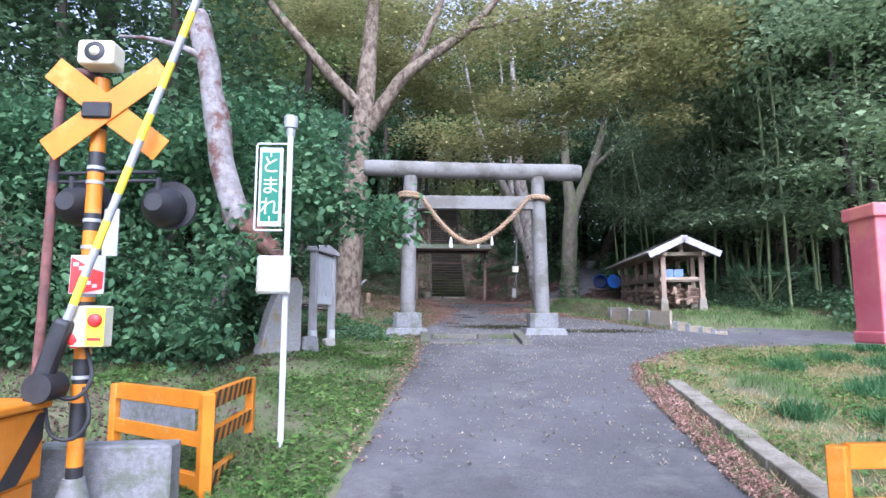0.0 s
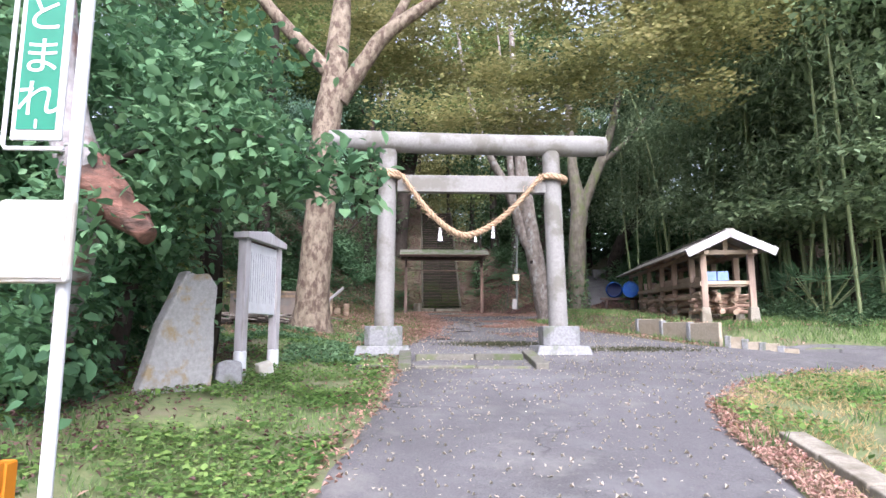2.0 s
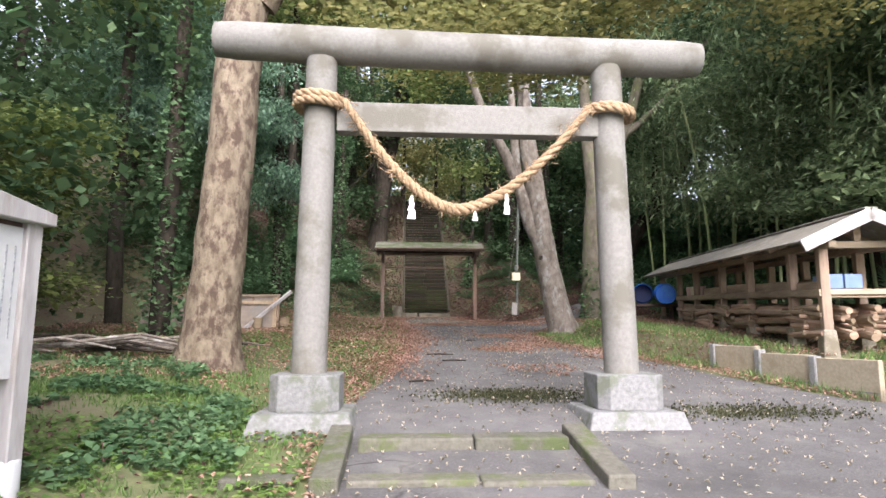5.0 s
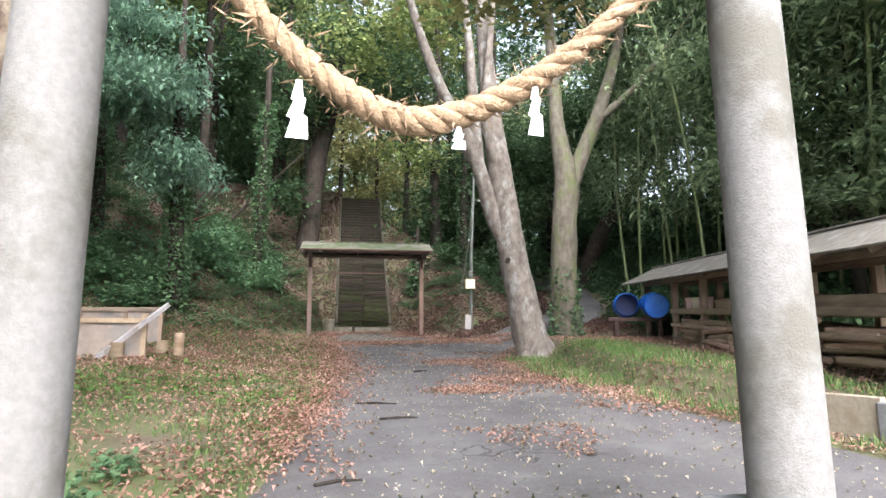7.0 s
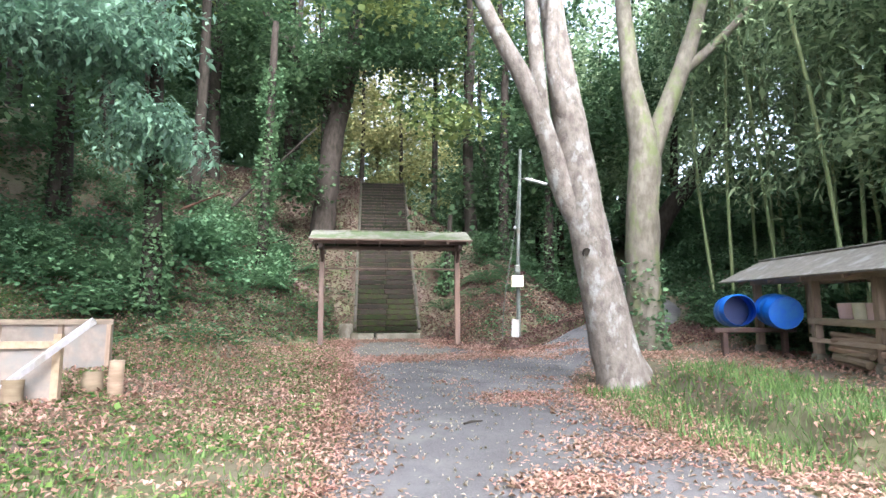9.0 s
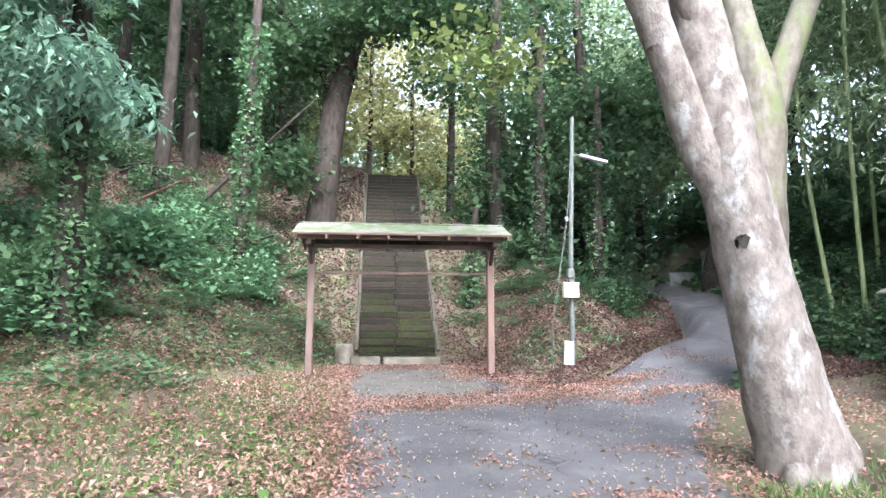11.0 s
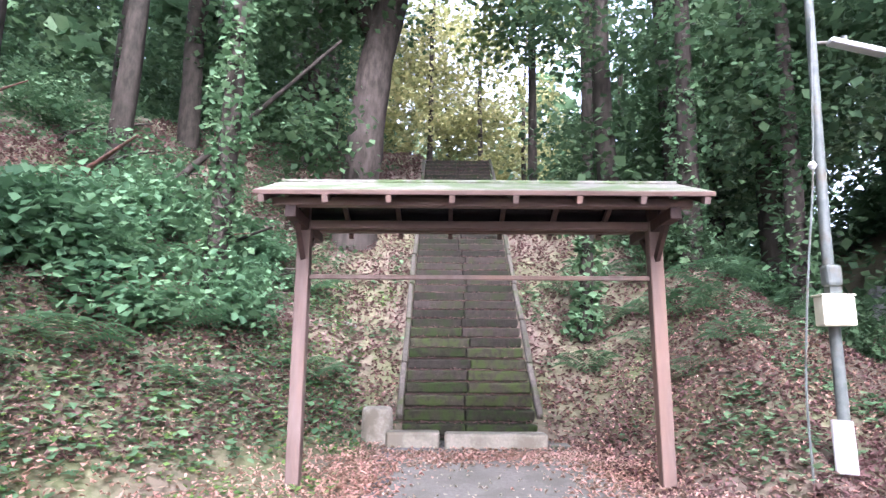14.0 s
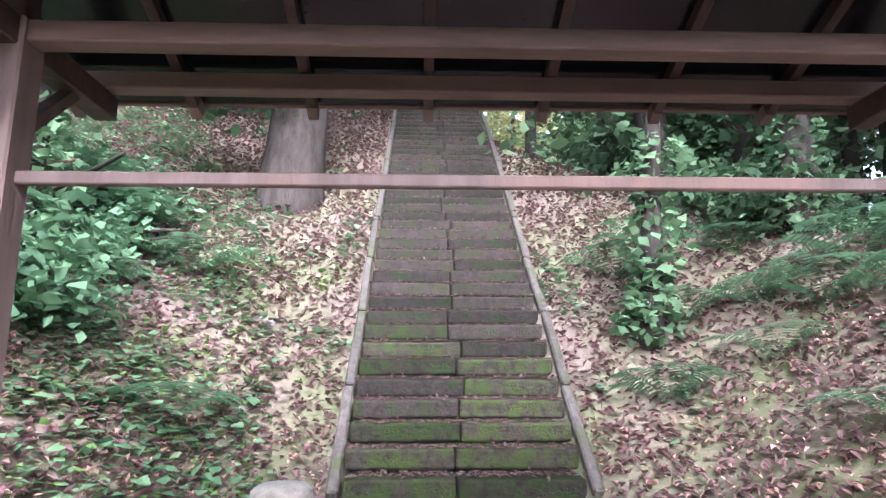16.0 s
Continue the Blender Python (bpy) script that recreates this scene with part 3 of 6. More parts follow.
part("tie_beam", g.mesh("tie_beam", 0.012, 2), M_STONE, torii, "squared stone tie beam", inworld=True)

# straw rope: three twisted strands hanging in a curve, wound round both columns
rope = thing("straw_rope", pose(1.34, TY - 0.2, 4.3), "twisted golden straw rope hung across the torii", "rope")


def strands(name, line, radius, turns, phase=0.0):
    line = np.array(line)
    n = len(line)
    for s in range(3):
        g = Geo()
        pts, rad = [], []
        for i, (x, y, z, r) in enumerate(line):
            d = line[min(i + 1, n - 1), :3] - line[max(i - 1, 0), :3]
            d = Vector(d).normalized()
            a = d.cross(Vector((0, 0, 1)))
            a = a.normalized() if a.length > 0.01 else Vector((1, 0, 0))
            b = d.cross(a)
            t = phase + 2 * math.pi * (turns * i / (n - 1) + s / 3)
            pts.append(Vector((x, y, z)) + (a * math.cos(t) + b * math.sin(t)) * r * 0.55)
            rad.append(r * 0.62)
        g.tube(pts, rad, 9, 0.18, freq=14)
        part(name, soft(g.mesh(name)), M_ROPE, rope, inworld=True)


line = []
for i in range(91):
    u = i / 90
    x = 0.02 + 2.56 * u
    s = abs(2 * u - 1)
    z = 3.44 + 1.12 * s ** 1.65
    line.append((x - 0.12 * (1 - s), TY - 0.2 + 0.03 * (1 - s), z, 0.034 + 0.022 * (1 - s) ** 0.8))
strands("strand", line, 0.07, 11)
for cx, dz in ((-0.25, -0.08), (2.84, -0.06)):
    loop = []
    for i in range(61):
        t = 2 * math.pi * 2.1 * i / 60 + (0.4 if cx < 0 else 2.2)
        r = 0.235
        loop.append((cx + r * math.cos(t), TY + r * math.sin(t), 4.58 + dz + (0.14 if cx < 0 else 0.06) * (i / 60) - 0.03 * math.cos(t), 0.045))
    strands("binding", loop, 0.045, 12, 0.5)
n = 2600
u = rng.integers(0, 91, n)
b = np.array([line[i][:3] for i in u]) + rng.normal(size=(n, 3)) * 0.035
d = rng.normal(size=(n, 3)) * [0.038, 0.03, 0.03] + [0, -0.003, -0.012]
part("loose_straw", quad_soup("loose_straw", b, b + d, rng.normal(size=(n, 3)) * 0.0025, d * 0.02), M_ROPE, rope, "stray straw ends", inworld=True)


def paper(x, z, dy=0.0):
    """A zigzag strip of folded paper."""
    g = Geo()
    w = 0.052
    outl = [(-0.01, 0.0), (0.02, 0.0), (0.03, -0.07), (0.045, -0.075), (0.03, -0.14), (0.055, -0.15), (0.06, -0.24), (-0.06, -0.235), (-0.03, -0.16), (-0.055, -0.15), (-0.02, -0.085), (-0.035, -0.08)]
    g.prism(outl, 0.004)
    return single("paper_streamer", g, M_PAPER, "white zigzag paper streamer hanging from the straw rope", "paper streamer", "streamers", m=pose(x, TY - 0.3 + dy, z, 0, 0, 0))


paper(0.72, 3.57, 0.08).scale = (0.72, 1, 1)
paper(1.68, 3.63, 0.08).scale = (0.55, 1, 1)
paper(1.36, 3.42, 0.1).scale = (0.5, 1, 0.4)

# shallow stone step in front of the gateway
for name, x0, x1, y0, y1, z0, z1, lab in (
        ("kerb_slab", 0.27, 1.2, 12.42, 12.66, 0.85, 1.2, "front"), ("kerb_slab", 1.215, 2.02, 12.40, 12.64, 0.85, 1.19, "front"),
        ("kerb_slab", 0.29, 1.25, 13.22, 13.5, 0.9, 1.345, "upper"), ("kerb_slab", 1.26, 2.05, 13.2, 13.48, 0.9, 1.35, "upper"),
        ("kerb_slab", -0.62, -0.1, 12.5, 12.72, 0.8, 1.2, "side")):
    single(name, Geo().box(x0, x1, y0, y1, z0, z1).mesh(name, 0.02, 2), M_MOSSY, "mossy grey stone kerb slab at the torii step", "kerb stone", "torii step")
for x, a in ((0.13, 0.5), (2.18, -1.0)):
    g = Geo()
    g.prism([(0, 0.0), (1.35, 0.0), (1.35, 0.42), (0, 0.26)], 0.2, pose(x + 0.1, 12.32, 0.98, 0, 0, 90 + a))
    single("cheek_stone", g.mesh("cheek_stone", 0.02, 2), M_MOSSY, "sloping mossy stone cheek beside the torii step", "kerb stone", "torii step")
single("step_tread", Geo().box(0.25, 2.1, 12.64, 13.24, 1.0, 1.13).mesh("step_tread", 0.01), M_MOSSY, "sunken mossy tread strewn with leaves", "step", "torii step")

# ---- roofed wooden gate at the foot of the stairs ----
GATEY = 30.9
gate = thing("roofed_gate", pose(1.59, GATEY, 2.6), "small open wooden gate with mossy pitched roof", "gate")
for px_ in (-0.145, 3.33):
    zb = land1(px_, GATEY) - 0.05
    part("post", Geo().box(px_ - 0.065, px_ + 0.065, GATEY - 0.065, GATEY + 0.065, zb, 5.17).mesh("post", 0.008), M_PINKPOST, gate, "faded pinkish-brown square post", inworld=True)
    part("cross_arm", Geo().box(px_ - 0.05, px_ + 0.05, GATEY - 0.62, GATEY + 0.62, 5.06, 5.17).mesh("cross_arm", 0.006), M_BROWN, gate, inworld=True)
    for sy in (-1, 1):
        g = Geo().rod((px_, GATEY + sy * 0.05, 4.78), (px_, GATEY + sy * 0.36, 5.08), 0.035, 4)
        part("brace", g.mesh("brace"), M_BROWN, gate, inworld=True)
    part("gable_strut", Geo().box(px_ - 0.045, px_ + 0.045, GATEY - 0.045, GATEY + 0.045, 5.17, 5.46).mesh("gable_strut", 0.005), M_BROWN, gate, inworld=True)
part("tie_beam", Geo().box(-0.2, 3.38, GATEY - 0.045, GATEY + 0.045, 5.085, 5.165).mesh("tie_beam", 0.006), M_BEAM, gate, inworld=True)
part("cross_bar", Geo().box(-0.08, 3.265, GATEY - 0.02, GATEY + 0.02, 4.58, 4.625).mesh("cross_bar", 0.005), M_PINKPOST, gate, "thin pale cross bar", inworld=True)
for y in (GATEY - 0.55, GATEY + 0.55):
    part("purlin", Geo().box(-0.32, 3.5, y - 0.045, y + 0.045, 5.172, 5.25).mesh("purlin", 0.006), M_BEAM, gate, inworld=True)
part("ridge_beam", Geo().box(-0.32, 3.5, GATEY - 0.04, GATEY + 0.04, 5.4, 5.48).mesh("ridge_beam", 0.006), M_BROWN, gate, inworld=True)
for sy in (-1, 1):
    m = Matrix.Translation((0, GATEY, 5.52)) @ Matrix.Rotation(-sy * math.atan2(0.30, 0.78), 4, "X")
    g = Geo().box(-0.42, 3.6, *sorted((0, sy * 0.84)), 0.022, 0.052, m)
    part("roof_sheet", g.mesh("roof_sheet", 0.008), M_ROOF, gate, "mossy weathered roofing", inworld=True)
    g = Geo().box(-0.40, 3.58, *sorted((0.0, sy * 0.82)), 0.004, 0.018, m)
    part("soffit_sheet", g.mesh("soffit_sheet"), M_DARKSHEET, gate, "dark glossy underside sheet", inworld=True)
    # rafters darker than their ends: the roof's shade is put into their colour
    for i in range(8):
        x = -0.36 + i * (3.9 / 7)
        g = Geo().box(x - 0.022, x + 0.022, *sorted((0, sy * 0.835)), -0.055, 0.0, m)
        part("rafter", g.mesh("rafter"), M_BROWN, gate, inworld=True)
    for i in range(8):
        x = -0.36 + i * (3.9 / 7)
        g = Geo().box(x - 0.024, x + 0.024, *sorted((sy * 0.80, sy * 0.875)), -0.06, 0.004, m)
        part("rafter_end", g.mesh("rafter_end"), M_PINKPOST, gate, "pale rafter end", inworld=True)
    g = Geo().box(-0.43, 3.61, *sorted((sy * 0.842, sy * 0.868)), 0.006, 0.05, m)
    part("fascia", g.mesh("fascia", 0.005), M_BEAM, gate, "faded pale eaves board", inworld=True)
part("ridge_cap", Geo().box(-0.4, 3.58, GATEY - 0.07, GATEY + 0.07, 5.545, 5.585).mesh("ridge_cap", 0.012), M_ROOF, gate, "mossy ridge cap", inworld=True)

# ---- stone stairs up the hill ----
single("base_slab", Geo().box(0.55, 1.20, 32.55, 32.85, 2.5, 2.96).mesh("base_slab", 0.03, 2), M_CONCRETE, "mossy stone slab at the stair foot", "kerb stone", "stair foot")
single("base_slab", Geo().box(1.26, 2.5, 32.5, 32.8, 2.5, 2.95).mesh("base_slab", 0.03, 2), M_CONCRETE, "mossy stone slab at the stair foot", "kerb stone", "stair foot")
single("base_slab", Geo().box(2.52, 2.78, 32.5, 32.8, 2.5, 2.82).mesh("base_slab", 0.02, 2), M_MOSSY, "mossy stone slab at the stair foot", "kerb stone", "stair foot")
stump = Geo().tube([(0.41, 32.95, 2.55), (0.41, 32.95, 3.1), (0.41, 32.95, 3.2), (0.41, 32.95, 3.23)], [0.2, 0.2, 0.19, 0.15], 20, 0.05)
single("stone_bollard", soft(stump.mesh("stone_bollard")), M_CONCRETE, "round pale stone bollard beside the stair foot", "bollard")

# ---- utility pole with lamp ----
PX, PY = 4.9, 30.72
pole = thing("lamp_pole", pose(PX, PY, 2.7), "slim grey steel pole with street lamp and meter box", "lamp pole")
zb = land1(PX, PY) - 0.1
part("pole", soft(Geo().tube([(PX, PY, zb), (PX + 0.03, PY, 5), (PX + 0.15, PY, 7.84)], [0.055, 0.05, 0.042], 14).mesh("pole")), M_POLE, pole, inworld=True)
part("lamp_arm", Geo().rod((PX + 0.12, PY, 7.03), (PX + 0.3, PY - 0.02, 7.03), 0.02, 8), M_POLE, pole, inworld=True)
part("lamp_head", Geo().box(-0.3, 0.3, -0.06, 0.06, -0.03, 0.03, pose(PX + 0.55, PY - 0.05, 6.96, 0, 13, 0)).mesh("lamp_head", 0.02, 2), M_WHITE, pole, "white fluorescent lamp head", inworld=True)
part("photocell", soft(Geo().rod((PX + 0.42, PY - 0.05, 7.0), (PX + 0.42, PY - 0.05, 7.08), 0.03, 10).mesh("photocell")), M_POLE, pole, inworld=True)
box = part("meter_box", Geo().box(PX - 0.19, PX + 0.11, PY - 0.2, PY - 0.05, 4.13, 4.4).mesh("meter_box", 0.012, 2), M_CREAM, pole, "cream switch box", inworld=True)
part("box_lid", Geo().box(PX - 0.2, PX + 0.12, PY - 0.21, PY - 0.04, 4.4, 4.42).mesh("box_lid", 0.004), M_CREAM, pole, "cream lid", inworld=True)
part("meter", Geo().box(PX - 0.1, PX + 0.05, PY - 0.17, PY - 0.04, 4.5, 4.7).mesh("meter", 0.03, 2), M_POLE, pole, "grey-blue meter", inworld=True)
part("bracket", Geo().box(PX - 0.06, PX + 0.05, PY - 0.12, PY - 0.03, 4.44, 4.5).mesh("bracket"), M_POLE, pole, inworld=True)
part("name_plate", Geo().box(-0.1, 0.1, -0.02, 0.02, 0, 0.46, pose(PX - 0.14, PY - 0.2, 2.84, -6, 4, 0)).mesh("name_plate", 0.015, 2), M_WHITEWOOD, pole, "white stone plate leaning at the pole", inworld=True)
part("insulator", soft(Geo().tube([(PX - 0.05, PY - 0.05, 5.66), (PX - 0.05, PY - 0.05, 5.7), (PX - 0.05, PY - 0.05, 5.74)], [0.02, 0.045, 0.02], 12).mesh("insulator")), M_WHITE, pole, inworld=True)
wire = smooth_line([(PX + 0.1, PY - 0.05, 7.3), (PX - 0.05, PY - 0.06, 5.7), (PX - 0.25, PY - 0.12, 4.6), (PX - 0.42, PY - 0.2, 3.6), (PX - 0.5, PY - 0.3, 2.75)])
part("cable", Geo().tube(wire, [0.011] * len(wire), 6), M_POLE, pole, "slack hanging cable", inworld=True)

# ---- grey stone post and low wall where the side path bends ----
zq = land1(11.9, 37.6)
single("stone_post", Geo().box(-0.28, 0.28, -0.2, 0.2, -0.4, 0.85).mesh("stone_post", 0.03, 2), M_BASE, "short grey stone post at the bend of the side path", "stone post", m=pose(11.9, 37.6, zq, 0, 0, 12))
single("low_wall", Geo().box(-0.5, 0.5, -0.12, 0.12, -0.4, 0.42).mesh("low_wall", 0.02, 2), M_BASE, "low grey stone wall beside the stone post", "wall", m=pose(11.2, 38.4, land1(11.2, 38.4), 0, 0, 8))

# ---- firewood shed ----
A, B = Vector((6.70, 16.42, 0)), Vector((8.3, 24.5, 0))
along = (B - A).normalized()
yawd = math.degrees(math.atan2(along.y, along.x)) - 90
SZ = 2.12
SH = pose(A.x, A.y, SZ, 0, 0, yawd)
shed = thing("firewood_shed", SH, "long open timber firewood shed with low pitched sheet roof", "shed")
LEN = 11.0
SLOPE = 0.045
for i, y in enumerate((0, 1.0, 2.85, 4.45, 6.45, 8.1, 10.2)):
    for x in (0.0, 1.0):
        part("post", Geo().box(x - 0.065, x + 0.065, y - 0.065, y + 0.065, 0.0 + SLOPE * y, 1.32 + SLOPE * y).mesh("post", 0.008), M_WOOD, shed, at=pose(0, 0, 0))
        p = [(x + sx * u, y + sy * u, z + SLOPE * y) for z, u in ((-0.3, 0.115), (0.14, 0.085)) for sx, sy in ((-1, -1), (1, -1), (1, 1), (-1, 1))]
        part("footing", Geo().add(p, [(3, 2, 1, 0), (4, 5, 6, 7), (0, 1, 5, 4), (1, 2, 6, 5), (2, 3, 7, 6), (3, 0, 4, 7)]).mesh("footing", 0.01), M_CONCRETE, shed, "tapered concrete footing")
SK = Matrix(((1, 0, 0, 0), (0, 1, 0, 0), (0, SLOPE, 1, 0), (0, 0, 0, 1)))
for x in (0.0, 1.0):
    part("wall_plate", Geo().box(x - 0.05, x + 0.05, -0.35, LEN - 0.6, 1.30, 1.40, SK).mesh("wall_plate", 0.006), M_WOODH, shed)
    part("rail", Geo().box(x - 0.095, x - 0.067, -0.06, 8.2, 0.62, 0.72, SK).mesh("rail", 0.004), M_WOODH, shed, "pale side rail")
    part("rail", Geo().box(x - 0.093, x - 0.067, 0.95, 8.2, 0.33, 0.40, SK).mesh("rail", 0.004), M_WOODH, shed)
part("gable_beam", Geo().box(-0.12, 1.12, -0.05, 0.05, 1.31, 1.41).mesh("gable_beam", 0.006), M_WOODH, shed)
part("gable_strut", Geo().box(0.44, 0.54, -0.04, 0.04, 1.41, 1.68).mesh("gable_strut", 0.005), M_WOODH, shed)
part("shelf_beam", Geo().box(-0.02, 1.05, -0.04, 0.04, 0.64, 0.72).mesh("shelf_beam", 0.005), M_WOODH, shed)
part("shelf", Geo().box(0.0, 0.98, 0.0, 8.1, 0.60, 0.63, SK).mesh("shelf"), M_WOODH, shed)
for s in (-1, 1):
    m = SK @ Matrix.Translation((0.49, 0, 1.80)) @ Matrix.Rotation(s * math.atan2(0.44, 0.92), 4, "Y")
    part("roof_sheet", Geo().box(*sorted((0, s * 1.02)), -0.42, LEN, 0.0, 0.035, m).mesh("roof_sheet", 0.006), M_TIN, shed, "old weathered sheet roofing")
    part("barge_board", Geo().box(*sorted((0.0, s * 1.04)), -0.455, -0.42, -0.13, 0.05, m).mesh("barge_board", 0.006), M_WHITEWOOD, shed, "whitish gable barge board")
    for j in range(10):
        part("rafter", Geo().box(*sorted((0.0, s * 1.0)), -0.36 + j * 1.15, -0.30 + j * 1.15, -0.07, 0.0, m).mesh("rafter"), M_WOOD, shed)
part("ridge_cap", Geo().box(0.40, 0.58, -0.45, LEN, 1.815, 1.85, SK).mesh("ridge_cap", 0.01), M_TIN, shed)


def in_shed(x, y, z):
    return SH @ Matrix.Translation((x, y, z + SLOPE * y))


random.seed(4)
logs = [Geo().tube([(0, -ln / 2, 0), (0.01, 0, 0.008), (0, ln / 2, 0)], [r, r * 1.05, r * 0.95], sd, 0.12, freq=6).mesh("log") for r, ln, sd in ((0.05, 1.1, 7), (0.035, 1.3, 6), (0.06, 0.95, 8), (0.028, 1.2, 5))]
for me in logs:
    me.materials.append(M_LOG)
pile = thing("firewood_pile", in_shed(0.5, 2, 0), "stacked split firewood and poles under the shed shelf", "firewood", kind="")
cnt = 0
for j in range(6):
    for k in range(7):
        for row in range(3):
            y, x, z = 0.55 + j * 1.3 + random.uniform(-0.1, 0.1), -0.02 + row * 0.36 + random.uniform(-0.06, 0.06), 0.05 + k * 0.065 + random.uniform(-0.01, 0.01)
            if random.random() < 0.12:
                continue
            o = new("log", random.choice(logs))
            o.parent = pile
            o.matrix_basis = Matrix.Translation((x - 0.5, y - 2, z + SLOPE * (y - 2))) @ pose(0, 0, 0, random.uniform(-4, 5) + 2.6, 0, random.uniform(-6, 6))
            cnt += 1
pile2 = thing("firewood_pile", in_shed(0.5, 0.1, 0), "split firewood stacked crosswise at the shed's gable", "firewood")
for k in range(6):
    for j in range(7):
        o = new("log", random.choice(logs))
        o.parent = pile2
        o.matrix_basis = pose(0.02 + random.uniform(-0.05, 0.05) - 0.05 + j * 0.11 - 0.3, 0.42 + random.uniform(-0.1, 0.1), 0.05 + k * 0.07, random.uniform(-5, 5), random.uniform(-8, 8), random.uniform(65, 110)) @ Matrix.Diagonal((0.7, 0.55, 0.7, 1))
pile3 = thing("firewood_pile", in_shed(0.6, 3, 0.63), "loose boards and poles lying on the shed shelf", "firewood")
for j in range(22):
    o = new("log", random.choice(logs))
    o.parent = pile3
    y = random.uniform(0.4, 6.8)
    o.matrix_basis = pose(random.uniform(-0.35, 0.3), y - 3, 0.05 + random.uniform(0, 0.2) + SLOPE * (y - 3), 2.5, 0, random.uniform(-8, 8))
for y0, y1, z in ((0.15, 0.95, 0.74), (1.15, 2.7, 0.78), (3.1, 4.3, 0.8), (4.7, 6.0, 0.78)):
    single("plank", Geo().box(-0.03, 0.01, y0, y1, 0, 0.19, SK).mesh("plank", 0.006), M_WOODH, "pale weathered plank leaning in the shed", "plank", "shed planks", m=SH @ Matrix.Translation((0.06, 0, z - 0.09)))
for x in (0.16, 0.42):
    single("plastic_crate", Geo().box(-0.12, 0.12, -0.2, 0.2, 0, 0.21).mesh("plastic_crate", 0.012, 2), M_DARKBLUE, "faded blue plastic crate on the shed shelf", "crate", "crates", m=in_shed(x, 0.22, 0.72))
for y, r, mt, lab in ((6.75, 0.15, M_PINK, "faded pink bucket"), (7.1, 0.14, M_CREAM, "cream bucket"), (7.45, 0.15, M_PINK, "pinkish plastic bucket")):
    g = Geo().tube([(0, 0, 0), (0, 0, 0.3), (0, 0, 0.31)], [r * 0.85, r, r * 1.05], 16)
    single("bucket", soft(g.mesh("bucket")), mt, lab + " standing on the shed shelf", "bucket", "buckets", m=in_shed(0.15, y, 0.64))


def drum(m):
    g = Geo()
    prof = [(0.0, 0.27), (0.02, 0.285), (0.25, 0.29), (0.27, 0.3), (0.30, 0.29), (0.58, 0.29), (0.6, 0.3), (0.63, 0.29), (0.84, 0.285), (0.88, 0.27)]
    g.tube([(z, 0, 0) for z, r in prof], [r for z, r in prof], 28, caps=False)
    t = thing("plastic_drum", m, "blue plastic drum lying on its side at the shed's end", "drum", "blue drums")
    me = soft(g.mesh("shell"))
    part("shell", me, M_BLUE, t)
    part("drum_base", Geo().rod((0.86, 0, 0), (0.87, 0, 0), 0.272, 28).mesh("drum_base"), M_BLUE, t)
    # disc added halfway in; its darkened blue paints the shade of the hollow
    part("inner_floor", Geo().rod((0.55, 0, 0), (0.56, 0, 0), 0.28, 28).mesh("inner_floor"), material("drum_inside_shade", (0.005, 0.02, 0.10), (0.01, 0.03, 0.12), 5, 0.5, 0), t, "dark blue disc standing for the shade inside the drum")
    return t


drum(pose(8.35, 25.6, 3.38, 0, 6, -110))
drum(pose(7.67, 25.48, 3.36, 0, 0, 70))
single("drum_rest", Geo().box(-0.75, 0.75, -0.06, 0.06, -0.04, 0.05).box(-0.6, -0.5, -0.05, 0.05, -0.75, -0.04).box(0.5, 0.6, -0.05, 0.05, -0.75, -0.04).mesh("drum_rest", 0.01), M_BROWN, "rough timber beam carrying the blue drums", "beam", m=pose(7.93, 25.5, 3.0, 0, 0, -5))

# ---- retaining blocks beside the lane ----
for a, b, zt, h in (((5.58, 17.5), (6.25, 14.9), 2.02, 0.68), ((6.25, 14.65), (7.1, 13.8), 1.62, 0.42)):
    a, b = Vector(a), Vector(b)
    rw = thing("retaining_wall", pose(a.x, a.y, zt - h), "low retaining wall of stained beige concrete panels and stakes", "retaining wall", "retaining walls")
    n = 3 if h > 0.5 else 4
    for i in range(n):
        p, q = a.lerp(b, i / n), a.lerp(b, (i + 1) / n)
        d = q - p
        ln = d.length
        m = pose(p.x - a.x, p.y - a.y, -0.06 * i, 0, 0, math.degrees(math.atan2(d.y, d.x)))
        part("panel", Geo().box(0.03, ln - 0.03, -0.03, 0.05, -0.25, h - 0.03 * (i % 2)).mesh("panel", 0.01), M_PANEL, rw, at=m)
        part("joint", Geo().box(0.05, ln - 0.05, -0.034, -0.028, h * 0.42, h * 0.42 + 0.015).mesh("joint"), M_BASE, rw, at=m)
        part("stake", Geo().box(-0.06, 0.045, -0.06, 0.07, -0.25, h + 0.02).mesh("stake", 0.012), M_BASE, rw, "grey concrete stake", at=m)
# kerb beside the lane
ka, kb = Vector((3.02, 4.3)), Vector((3.5, 8.6))
for i in range(7):
    p, q = ka.lerp(kb, i / 7), ka.lerp(kb, (i + 1) / 7)
    d = q - p
    za, zc = land1(p.x, p.y), land1(q.x, q.y)
    m = pose(p.x, p.y, za, 0, 0, math.degrees(math.atan2(d.y, d.x))) @ Matrix.Rotation(-math.atan2(zc - za, d.length), 4, "Y")
    single("kerb_stone", Geo().box(0.006, d.length - 0.006, -0.2, 0.03, -0.2, 0.065 + 0.01 * (i % 2)).mesh("kerb_stone", 0.015, 2), M_CONCRETE, "pale concrete kerb stone beside the lane", "kerb stone", "lane kerb", m=m)

